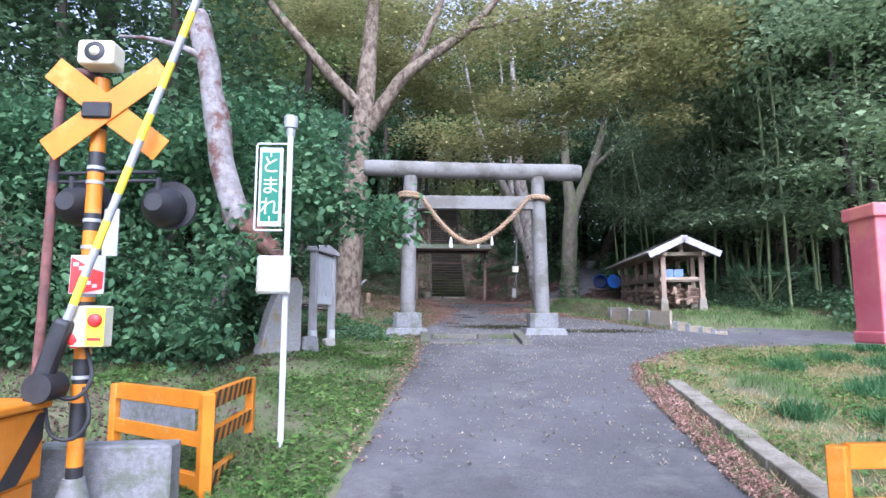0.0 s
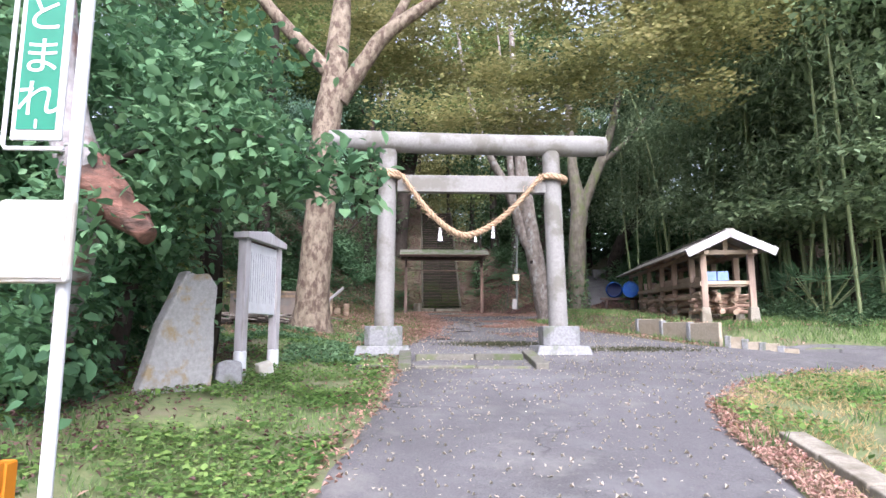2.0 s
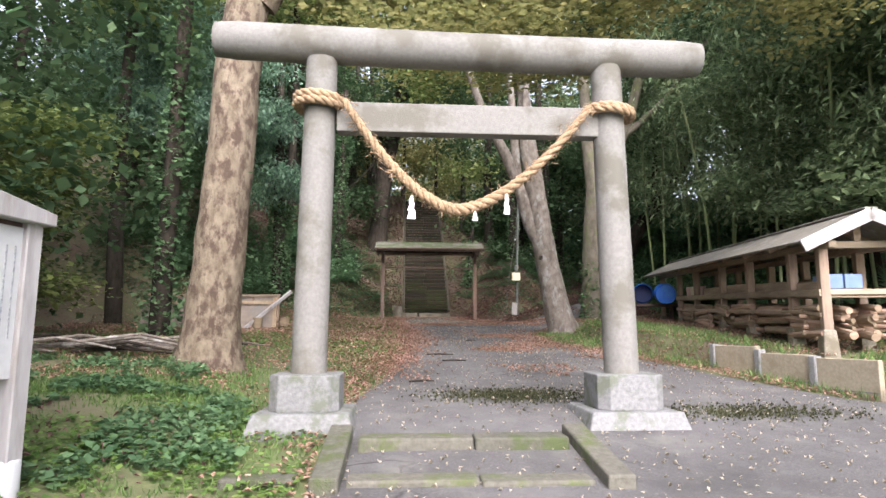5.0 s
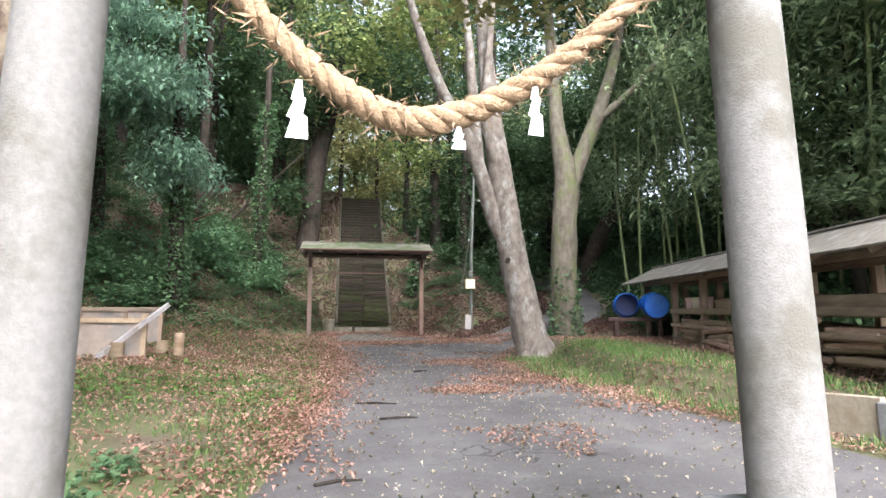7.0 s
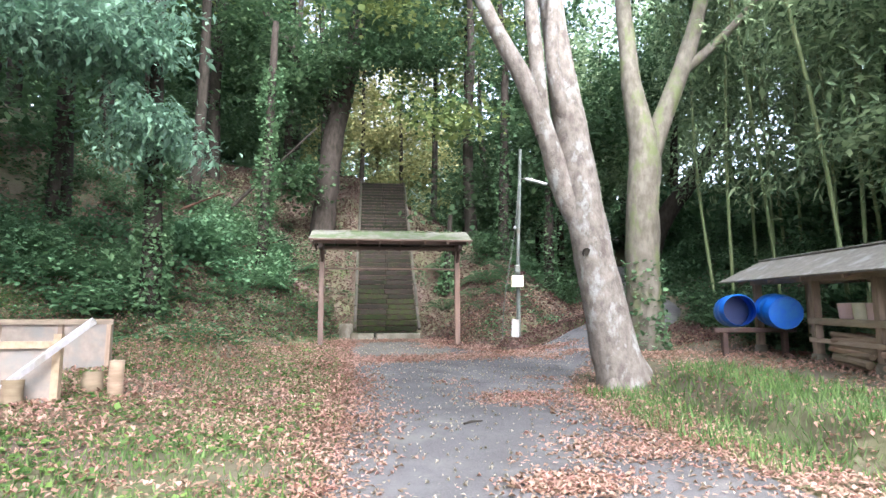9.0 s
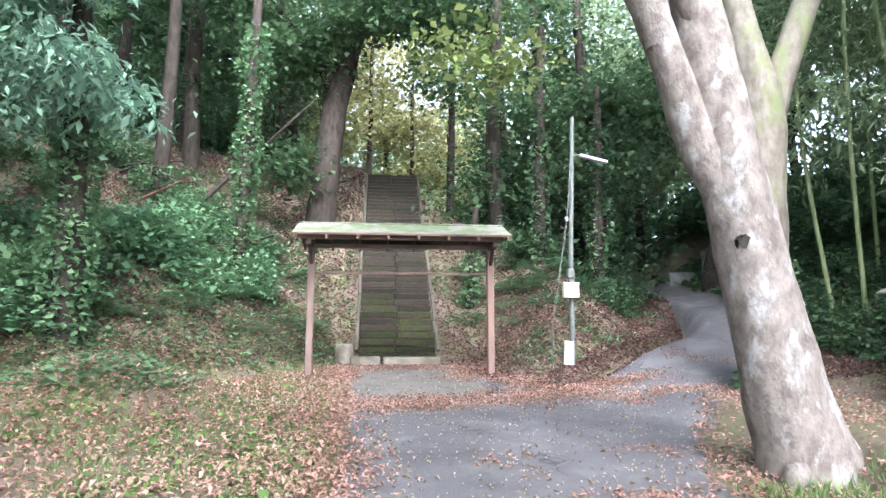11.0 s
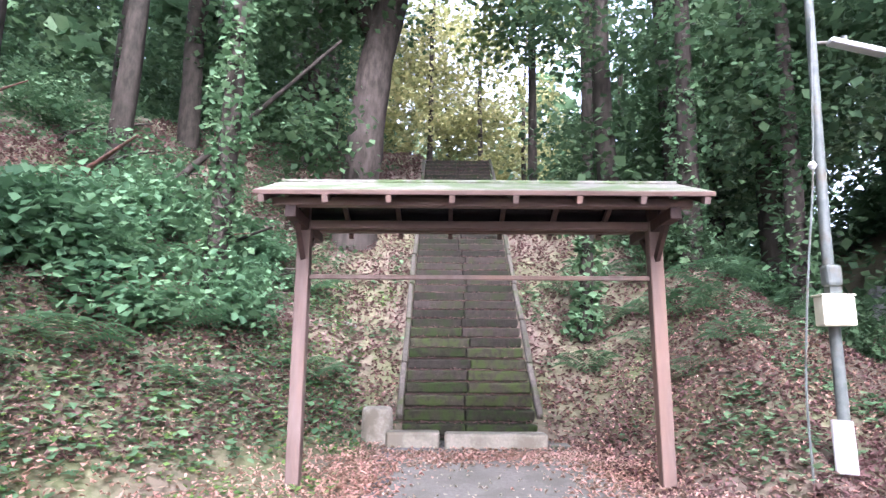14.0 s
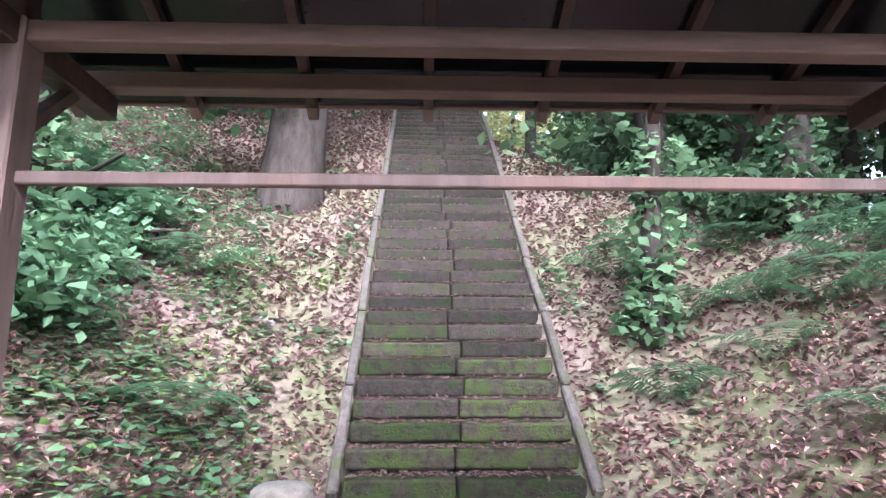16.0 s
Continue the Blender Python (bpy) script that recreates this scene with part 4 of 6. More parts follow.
# ---- notice board ----
nb = pose(-1.93, 11.05, 1.35, 0, 0, math.degrees(math.atan2(0.97, 0.22)))
board = thing("notice_board", nb, "white wooden notice board with small gabled top on two posts", "notice board")
for x in (0.04, 0.96):
    part("post", Geo().box(x - 0.06, x + 0.06, -0.06, 0.06, -0.05, 1.62).mesh("post", 0.008), M_WHITEWOOD, board, "faded white post")
    part("post_foot", soft(Geo().rod((x, 0, -0.3), (x, 0, 0.1), 0.085, 16, 0.08).mesh("post_foot", 0.01)), M_WHITE, board, "round white concrete foot")
pn = part("panel", Geo().box(0.1, 0.9, -0.03, 0.03, 0.58, 1.5).mesh("panel", 0.004), M_WHITE, board, "faded white panel")
for i in range(12):
    x = 0.16 + i * 0.062
    part("text_line", Geo().box(x, x + 0.012, -0.036, -0.032, 0.72 + 0.1 * (i % 3 == 2), 1.38).mesh("text_line"), material("faded_ink", (0.20, 0.22, 0.23), (0.46, 0.46, 0.47), 70, 0.8, 0) if i == 0 else bpy.data.materials["faded_ink"], pn)
# dark strip added as the shade in the gap under the cap
part("header", Geo().box(0.1, 0.9, -0.02, 0.05, 1.46, 1.56).mesh("header", 0.005), M_BROWN, board, "dark brown strip for the shaded gap under the cap")
g = Geo().prism([(-0.07, 1.53), (1.07, 1.53), (1.07, 1.61), (0.5, 1.70), (-0.07, 1.61)], 0.22, Matrix.Translation((0, -0.11, 0)))
part("top_cap", g.mesh("top_cap", 0.008), M_WHITEWOOD, board, "shallow gabled cap")

# ---- inscribed stone ----
g = Geo()
o = [(-0.5, -0.25), (0.38, -0.2), (0.40, 0.45), (0.36, 1.0), (0.36, 1.36), (0.24, 1.5), (0.1, 1.47), (-0.02, 1.5), (-0.1, 1.26), (-0.24, 0.9), (-0.34, 0.4)]
g.prism(o, 0.2)
sm = g.mesh("stone_monument", 0.03, 2)
single("stone_monument", sm, material("lichened_slab", (0.24, 0.235, 0.225), (0.32, 0.312, 0.30), 22, 0.88, 0.6, c3=(0.25, 0.195, 0.115), c3_scale=4.5, c3_amount=0.35), "upright grey stone slab with yellow lichen", "stone monument", m=pose(-2.2, 9.78, 0.84, 0, 3, 48))
g = Geo().prism([(-0.17, -0.25), (0.19, -0.25), (0.17, 0.1), (0.14, 0.36), (-0.02, 0.38), (-0.13, 0.33)], 0.24)
single("low_stone", g.mesh("low_stone", 0.03, 2), M_BASE, "rough grey upright boundary stone beside the notice board", "stone", m=pose(-1.83, 10.3, 1.0, -6, 4, 25))
single("white_block", Geo().box(-0.1, 0.1, -0.07, 0.07, -0.06, 0.13).mesh("white_block", 0.025, 2), M_BEIGE, "small white concrete block tipped over in the grass", "block", m=pose(-1.64, 11.25, land1(-1.64, 11.25) + 0.02, 8, -14, 35))

# ---- stop marker pole ----
SPX, SPY = -1.33, 6.08
zs = land1(SPX, SPY)
sgn = thing("stop_sign", pose(SPX, SPY, zs), "white pole with tall green stop sign and grey capped top", "road sign")
part("pole", soft(Geo().rod((0, 0, -0.2), (0.0, 0, 3.12), 0.03, 16).mesh("pole")), M_WHITE, sgn)
part("cap", soft(Geo().tube([(0, 0, 3.06), (0, 0, 3.13), (0, 0, 3.14), (0, 0, 3.26)], [0.04, 0.05, 0.07, 0.075], 8).mesh("cap")), M_GREY, sgn, "grey octagonal lamp cap")
sg = part("sign_plate", Geo().box(-0.30, -0.065, -0.015, 0.005, 2.12, 2.93).mesh("sign_plate", 0.004), M_WHITE, sgn, "white-bordered plate")
part("green_face", Geo().box(-0.275, -0.095, -0.019, -0.0155, 2.17, 2.88).mesh("green_face"), M_GREEN, sg, "green sign face")
part("frame", Geo().tube([(-0.05, -0.01, 2.08), (-0.32, -0.01, 2.08), (-0.33, -0.01, 2.1), (-0.33, -0.01, 2.95), (-0.32, -0.01, 2.97), (-0.03, -0.01, 2.97)], [0.011] * 6, 8), M_WHITE, sgn, "white tube frame")
for i, ch in enumerate("とまれ"):
    cu = bpy.data.curves.new("letter", "FONT")
    cu.body, cu.size, cu.align_x, cu.align_y, cu.extrude = ch, 0.2, "CENTER", "CENTER", 0.001
    ob = new("letter", cu)
    ob.parent = sg
    ob.matrix_basis = pose(-0.185, -0.0205, 2.74 - i * 0.215, 90, 0, 0)
    cu.materials.append(M_WHITE)
for z in (2.2, 2.86):
    part("tick", Geo().box(-0.19, -0.178, -0.021, -0.0195, z - 0.025, z + 0.02), M_WHITE, sg)
bx = part("control_box", Geo().box(-0.27, 0.06, -0.09, -0.035, 1.44, 1.82).mesh("control_box", 0.02, 2), M_BEIGE, sgn, "pale beige rounded control box")
part("box_cover", Geo().box(-0.25, 0.04, -0.10, -0.088, 1.46, 1.80).mesh("box_cover", 0.015, 2), M_BEIGE, bx, "beige cover")

# ---- level-crossing equipment ----
CX, CY = -2.2, 4.11
cz = land1(CX, CY)
xing = thing("crossing_signal", pose(CX, CY, cz), "yellow and black level-crossing signal post with crossbuck", "crossing signal")
bands = ((0.42, 0.5, 0), (0.5, 0.68, 1), (0.68, 0.9, 0), (0.9, 1.02, 1), (1.02, 1.18, 0), (1.18, 1.4, 1), (1.4, 1.55, 0), (1.55, 2.02, 1), (2.02, 2.14, 0), (2.14, 2.42, 1), (2.42, 2.56, 0), (2.56, 2.72, 1), (2.72, 2.9, 0), (2.9, 3.08, 1))
for a, b, y in bands:
    part("post_band", soft(Geo().rod((0, 0, a), (0, 0, b), 0.05, 18).mesh("post_band")), M_YELLOW if y else M_BLACK, xing, "yellow band" if y else "black band")
part("foot", soft(Geo().tube([(0, 0, -0.1), (0, 0, 0.12), (0, 0, 0.3), (0, 0, 0.43)], [0.17, 0.15, 0.10, 0.065], 16).mesh("foot")), M_BASE, xing, "cast grey foot")
for s, tilt in ((1, -39), (-1, 37)):
    part("crossbuck_arm", Geo().box(-0.47, 0.47, -0.03 - 0.006 * s, -0.022 - 0.006 * s, -0.085, 0.085, pose(0.09, -0.07, 2.84, 0, tilt, 0)).mesh("crossbuck_arm", 0.003), M_YELLOW, xing, "yellow crossbuck board")
part("clamp", Geo().box(-0.06, 0.13, -0.13, 0.06, 2.77, 2.88).mesh("clamp", 0.01), M_BLACK, xing)
hn = part("loudspeaker", Geo().box(-0.1, 0.14, -0.16, 0.02, 3.13, 3.3).mesh("loudspeaker", 0.025, 3), M_CREAM, xing, "beige horn loudspeaker")
part("horn_mouth", soft(Geo().tube([(0.02, -0.167, 3.215), (0.02, -0.164, 3.215)], [0.062, 0.068], 20).mesh("horn_mouth")), M_BLACK, hn)
part("horn_core", soft(Geo().tube([(0.02, -0.185, 3.215), (0.02, -0.166, 3.215)], [0.02, 0.035], 14).mesh("horn_core")), M_CREAM, hn)
for z in (2.36, 2.42):
    part("signal_arm", Geo().rod((-0.3, 0.03, z), (0.40, 0.03, z + 0.02), 0.013, 10), M_BLACK, xing)
for x in (-0.17, 0.41):
    h = part("flasher", soft(Geo().tube([(x, 0.2, 2.22), (x, 0.18, 2.22), (x, 0.08, 2.22), (x, 0.0, 2.22), (x, -0.04, 2.22)], [0.12, 0.14, 0.135, 0.09, 0.06], 24).mesh("flasher")), M_BLACK, xing, "black round flasher lamp seen from behind")
    part("backboard", soft(Geo().rod((x + 0.02, 0.2, 2.24), (x + 0.02, 0.215, 2.24), 0.175, 28).mesh("backboard")), M_BLACK, h, "black round backboard")
    part("hood", soft(Geo().tube([(x, 0.4, 2.24), (x, 0.2, 2.24)], [0.13, 0.14], 24, caps=False).mesh("hood")), M_BLACK, h)
    part("hanger", Geo().rod((x, 0.03, 2.4), (x, 0.03, 2.3), 0.02, 8), M_BLACK, h)
part("back_plate", Geo().box(0.06, 0.16, 0.03, 0.04, 1.86, 2.18).mesh("back_plate"), M_GREY, xing, "grey plate")
sb = part("sign_board", Geo().box(-0.07, 0.15, -0.09, -0.08, 1.6, 1.85).mesh("sign_board"), M_WHITE, xing, "white and red emergency sign")
part("sign_red", Geo().add([(-0.065, -0.0935, 1.605), (0.03, -0.0935, 1.605), (0.145, -0.0935, 1.63), (0.145, -0.0935, 1.74), (0.08, -0.0935, 1.76), (-0.065, -0.0935, 1.84)], [(0, 1, 2, 3, 4, 5)]), M_SIGNRED, sb, "red band")
for x, z, w in ((-0.05, 1.79, 0.035), (-0.01, 1.765, 0.035), (0.03, 1.74, 0.035), (0.0, 1.69, 0.03), (0.04, 1.67, 0.03), (0.08, 1.65, 0.03)):
    part("bar", Geo().box(x, x + w, -0.0965, -0.0955, z - 0.012, z + 0.012), M_WHITE, sb)
eb = part("emergency_button", Geo().box(0.0, 0.21, -0.17, -0.05, 1.26, 1.52).mesh("emergency_button", 0.012, 2), M_CREAM, xing, "cream emergency button box")
part("button_face", Geo().box(0.1, 0.215, -0.178, -0.172, 1.27, 1.51).mesh("button_face"), material("safety_yellow", (0.85, 0.72, 0.02), (0.88, 0.76, 0.03), 5, 0.4, 0), eb, "bright yellow face")
part("button", soft(Geo().tube([(0.16, -0.178, 1.43), (0.16, -0.2, 1.43), (0.16, -0.21, 1.43)], [0.042, 0.042, 0.03], 16).mesh("button")), M_SIGNRED, eb, "red push button")
part("bar", Geo().box(0.115, 0.2, -0.181, -0.1785, 1.3, 1.32), M_SIGNRED, eb)
part("red_lamp", soft(Geo().tube([(0.02, -0.13, 1.26), (0.02, -0.14, 1.3), (0.0, -0.14, 1.36)], [0.03, 0.045, 0.03], 12).mesh("red_lamp")), M_SIGNRED, xing, "small red lamp")
for z in (1.05, 1.58, 1.9, 2.08, 2.34, 2.44, 2.93):
    part("strap", soft(Geo().rod((0, 0, z), (0, 0, z + 0.022), 0.057, 16).mesh("strap")), M_GREY, xing)
for zz in (0.7, 0.95):
    w = smooth_line([(0.05, -0.05, zz + 0.3), (0.12, -0.1, zz + 0.12), (0.06, -0.14, zz), (-0.08, -0.14, zz + 0.02), (-0.16, -0.1, zz + 0.2)])
    part("cable", Geo().tube(w, [0.013] * len(w), 8), M_BLACK, xing, "looped black cable")
conduit = smooth_line([(-0.36, 0.02, -0.05), (-0.31, 0.02, 0.6), (-0.29, 0.02, 1.5), (-0.29, 0.02, 2.5), (-0.27, 0.02, 3.0), (-0.2, 0.02, 3.13), (-0.02, 0.02, 3.1)])
single("cable_conduit", soft(Geo().tube(conduit, [0.032] * len(conduit), 10, 0.08, freq=8).mesh("cable_conduit")), M_RUST, "rusty reddish cable conduit beside the crossing post", "conduit", m=pose(CX, CY, cz))
# raised barrier arm
ba = thing("level_crossing_barrier", pose(CX, CY - 0.2, cz), "raised yellow and black barrier arm", "barrier")
p0, p1 = Vector((-0.03, 0, 1.35)), Vector((0.72, 0.0, 3.66))
e = (p1 - p0)
for i in range(24):
    a, b = p0 + e * (i / 13), p0 + e * ((i + 1) / 13)
    part("arm_band", soft(Geo().rod(a, b, 0.026, 12).mesh("arm_band")), M_LEMON if i % 2 else M_GREY, ba, "yellow band" if i % 2 else "dark grey band")
part("drive_lever", Geo().box(-0.055, 0.055, -0.05, 0.05, -0.25, 0.3, pose(-0.1, 0.0, 1.15, 0, 17, 0)).mesh("drive_lever", 0.03, 2), M_BLACK, ba, "black cast counterweight lever")
part("drive_rod", Geo().rod((-0.16, 0, 0.95), (-0.26, 0, 0.55), 0.022, 8), M_BLACK, ba)
part("drive_hub", soft(Geo().rod((-0.1, -0.1, 1.02), (-0.1, 0.1, 1.02), 0.09, 18).mesh("drive_hub")), M_BLACK, ba)
mach = thing("barrier_machine", pose(CX - 0.36, CY - 0.35, cz), "yellow barrier drive housing with black diagonal stripes", "barrier machine")
part("housing", Geo().box(-0.28, 0.22, -0.25, 0.25, 0.45, 0.88).mesh("housing", 0.03, 2), M_YELLOW, mach)
part("lid", Geo().box(-0.3, 0.245, -0.27, 0.27, 0.885, 0.94).mesh("lid", 0.015, 2), M_YELLOW, mach)
part("stripe", Geo().add([(-0.25, -0.254, 0.48), (-0.08, -0.254, 0.48), (0.2, -0.254, 0.72), (0.2, -0.254, 0.86), (0.14, -0.254, 0.86)], [(0, 1, 2, 3, 4)]), M_BLACK, mach, "black stripe")
part("stripe", Geo().add([(0.224, -0.2, 0.47), (0.224, 0.0, 0.47), (0.224, 0.22, 0.70), (0.224, 0.22, 0.86), (0.224, 0.16, 0.86)], [(0, 1, 2, 3, 4)]), M_BLACK, mach, "black stripe")
part("base", Geo().box(-0.22, 0.2, -0.2, 0.2, -0.2, 0.45).mesh("base", 0.01), M_YELLOW, mach)
single("concrete_block", Geo().box(-0.4, 0.5, -0.12, 0.1, -0.2, 0.53).mesh("concrete_block", 0.015), M_BASE, "grey concrete base block behind the crossing post", "concrete block", m=pose(-2.2, 4.45, cz + 0.05, 0, 0, 4))


def guard(corner, end, back):
    """A bent guard fence of steel sections: a plain wing to end, a striped wing to back."""
    c = Vector(corner)
    t = thing("guard_fence", pose(c.x, c.y, land1(c.x, c.y)), "orange-yellow steel guard fence with black-striped wing", "guard fence", "guard fences")
    part("upright", Geo().box(-0.05, 0.05, -0.05, 0.05, -0.2, 0.78).mesh("upright", 0.008), M_YELLOW, t, at=pose(0, 0, 0, 0, 0, 40))
    for q, striped in ((Vector(end), 0), *(((Vector(back), 1),) if back else ())):
        d = q - c
        ln = d.length
        m = pose(0, 0, 0, 0, 0, math.degrees(math.atan2(d.y, d.x)))
        part("upright", Geo().box(ln - 0.1, ln, -0.04, 0.04, -0.45, 0.78).mesh("upright", 0.008), M_YELLOW, t, at=m)
        for z, w in ((0.65, 0.14), (0.36, 0.12), (0.03, 0.12)):
            r = part("rail", Geo().box(0.05, ln - 0.1, -0.035, 0.035, z, z + w).mesh("rail", 0.006), M_YELLOW, t, at=m)
            if striped:
                for k in range(int((ln - 0.2) / 0.17)):
                    x = 0.1 + k * 0.17
                    part("stripe", Geo().add([(x, -0.038, z + 0.004), (x + 0.085, -0.038, z + 0.004), (x + 0.165, -0.038, z + w - 0.004), (x + 0.08, -0.038, z + w - 0.004)], [(0, 1, 2, 3)]), M_BLACK, r, "black diagonal stripe")
        if back and not striped:
            part("infill_panel", Geo().box(0.12, ln - 0.18, 0.02, 0.028, 0.475, 0.655).mesh("infill_panel"), M_BASE, t, "pale grey infill panel", at=m)
        if striped:
            for zz in np.arange(0.0, 0.7, 0.17):
                part("stripe", Geo().add([(0.0, -0.075, zz), (0.055, -0.055, zz + 0.05), (0.055, -0.055, zz + 0.13), (0.0, -0.075, zz + 0.08)], [(0, 1, 2, 3)]), M_BLACK, t, "black diagonal stripe", at=m)
    return t


guard((-1.68, 5.0), (-2.82, 5.85), (-1.72, 6.45))
guard((2.40, 3.5), (4.1, 3.6), None)
# red steel box on its post at the lane's other side
rb = thing("red_box", pose(2.57, 3.0, 0), "faded red steel box on a post beside the lane", "red box")
part("body", Geo().box(-0.3, 0.45, -0.1, 0.1, 1.52, 2.18).mesh("body", 0.012, 2), M_RED, rb)
part("hood", Geo().box(-0.32, 0.47, -0.12, 0.12, 2.13, 2.2).mesh("hood", 0.01, 2), M_RED, rb)
part("rim", Geo().box(-0.31, 0.46, -0.11, 0.11, 1.5, 1.56).mesh("rim", 0.01, 2), M_RED, rb)
part("post", soft(Geo().rod((0.3, 0.0, -0.1), (0.3, 0.0, 1.5), 0.04, 12).mesh("post")), M_RED, rb)

# ---- plywood enclosure and stumps ----
pf = thing("plywood_screen", pose(-3.0, 24.4, land1(-3, 24.4)), "low plywood screen with slanting brace", "screen")
pz = land1(-3, 24.4)
part("panel", Geo().box(-6.2, -2.72, 24.86, 24.9, pz - 0.1, 3.2).mesh("panel"), M_PLY, pf, inworld=True)
part("top_rail", Geo().box(-6.2, -2.70, 24.82, 24.86, 3.13, 3.21).mesh("top_rail"), M_WOODH, pf, inworld=True)
for x in (-6.0, -5.15, -4.3, -3.45, -2.78):
    part("stud", Geo().box(x, x + 0.06, 24.8, 24.86, pz - 0.1, 3.13).mesh("stud"), M_WOOD, pf, inworld=True)
part("low_panel", Geo().box(-5.4, -2.4, 22.55, 22.59, pz - 0.2, 2.9).mesh("low_panel"), M_PLY, pf, inworld=True)
part("low_rail", Geo().box(-5.4, -2.4, 22.51, 22.55, 2.84, 2.92).mesh("low_rail"), M_ENDGRAIN, pf, inworld=True)
part("stud", Geo().box(-2.4, -2.32, 22.5, 22.58, pz - 0.2, 3.0).mesh("stud"), M_ENDGRAIN, pf, inworld=True)
part("brace", Geo().rod((-3.0, 22.25, pz - 0.15), (-1.97, 22.46, 3.15), 0.045, 4), M_WHITEWOOD, pf, "pale slanting brace", inworld=True)
for x, y, h, r, tl in ((-1.95, 23.1, 0.42, 0.085, 5), (-2.7, 22.35, 0.28, 0.11, 0), (-2.25, 23.2, 0.24, 0.12, -8), (-6.2, 15.6, 0.5, 0.15, 4), (-6.6, 15.8, 0.62, 0.15, -3)):
    g = Geo().tube([(0, 0, -0.1), (0, 0, h * 0.5), (0, 0, h)], [r * 1.15, r, r], 12, 0.12, freq=5)
    single("log_stump", soft(g.mesh("log_stump")), M_LOG, "short sawn log standing on end", "log", "sawn logs", m=pose(x, y, land1(x, y), tl, tl * 0.5, 0))

# ---- trees ----
def trunk_mesh(lines, sides=16, rough=0.12, freq=2.5):
    g = Geo()
    for ln in lines:
        s = smooth_line(ln, 6)
        g.tube(s[:, :3], s[:, 3], sides, rough, freq=freq)
    return soft(g.mesh("trunk"), 80)


def tree(name, label, base, lines, crown, bark, leaf, size=0.16, per=40, clump=0.35, density=4.0, droop=0.3, width=0.4, sides=16, rough=0.12, group="", broad=False, keep=None, flat=0.5, squash=0.55):
    t = thing(name, pose(*base), label, "tree", group)
    part("trunk", trunk_mesh(lines[:1], sides, rough), bark, t, inworld=True)
    for ln in lines[1:]:
        part("limb", trunk_mesh([ln], max(7, sides - 6), rough), bark, t, inworld=True)
    if crown:
        pos = cloud(crown, per, clump, density, squash)
        if keep:
            pos = pos[keep(pos)]
        part("crown", leaves("crown", pos, size, droop, width, broad=broad, flat=flat), leaf, t, inworld=True)
    return t


tree("spreading_tree", "large old tree with mottled flaking bark, yellowing crown", (-1.92, 16.6, 1.7),
     [[(-2.0, 16.6, 1.3, 0.66), (-1.99, 16.6, 1.8, 0.47), (-1.95, 16.6, 2.6, 0.37), (-1.84, 16.6, 4.5, 0.33), (-1.76, 16.6, 6.4, 0.32), (-1.6, 16.6, 7.6, 0.29), (-1.5, 16.8, 9.5, 0.22), (-1.3, 17, 13, 0.12)],
      [(-1.5, 16.6, 7.0, 0.24), (-0.9, 16.5, 7.9, 0.2), (-0.35, 16.4, 8.6, 0.17), (1.34, 16.2, 9.8, 0.12), (2.45, 16, 11.0, 0.08), (4, 16, 12.5, 0.04)],
      [(-0.4, 16.4, 8.5, 0.13), (0.1, 16.5, 9.6, 0.11), (0.7, 16.6, 11.2, 0.07)],
      [(-1.5, 16.6, 7.4, 0.2), (-2.4, 16.4, 8.3, 0.16), (-3.3, 16.2, 9.3, 0.13), (-4.9, 16, 11.2, 0.08)],
      [(1.3, 16.2, 9.8, 0.08), (2.6, 15.8, 9.9, 0.05), (4.2, 15.5, 10.3, 0.03)]],
     [(3.6, 16.5, 9.6, 2.6, 1.6, 0.55), (5.4, 16.8, 8.4, 2.2, 1.6, 0.61), (6.8, 17.0, 9.4, 2.0, 1.5, 0.66), (8.6, 17.0, 10.2, 1.4, 1.3, 0.5), (7.0, 16.8, 7.4, 1.0, 1.0, 0.6), (1.4, 17.5, 7.0, 2.4, 1.6, 0.45), (3.2, 18.0, 7.1, 1.6, 1.4, 0.4), (4.2, 17, 7.6, 0.8, 1.0, 0.6), (-0.4, 18.6, 9.8, 1.8, 1.2, 0.8), (1.5, 18.8, 10.6, 2.0, 1.2, 0.8), (0.3, 20, 9.2, 2.4, 1.5, 0.55), (2.6, 20.5, 9.4, 2.0, 1.5, 0.55), (-1.2, 20.5, 10.6, 1.6, 1.5, 1.0), (-0.6, 20.5, 12.4, 2.2, 1.5, 0.9), (2.2, 21, 12.6, 2.2, 1.5, 0.9), (-3.6, 19.5, 11.8, 2.0, 1.5, 1.1),
      (5.0, 16.0, 10.4, 1.8, 1.2, 0.6), (7.4, 16.2, 8.6, 1.3, 1.0, 0.5), (4.6, 16.0, 7.9, 1.4, 1.0, 0.35), (6.0, 16.2, 9.7, 1.6, 1.0, 0.4), (3.0, 17.2, 7.9, 1.6, 1.2, 0.3),
      (7.6, 16.0, 9.9, 1.6, 1.0, 0.4), (8.6, 16.2, 9.0, 1.2, 0.9, 0.35), (6.2, 15.6, 8.9, 1.4, 0.9, 0.3), (9.6, 16.4, 10.4, 1.3, 1.0, 0.4), (7.0, 15.6, 10.6, 1.5, 0.9, 0.4), (3.3, 17.5, 10.9, 1.4, 1.0, 0.4), (-1.3, 17.5, 11.0, 1.4, 1.0, 0.5), (-3.0, 17.5, 10.8, 1.2, 1.0, 0.5)],
     M_BARK, M_MAPLE, 0.095, 46, 0.32, 12, 0.15, 0.45, flat=0.8, squash=0.25)
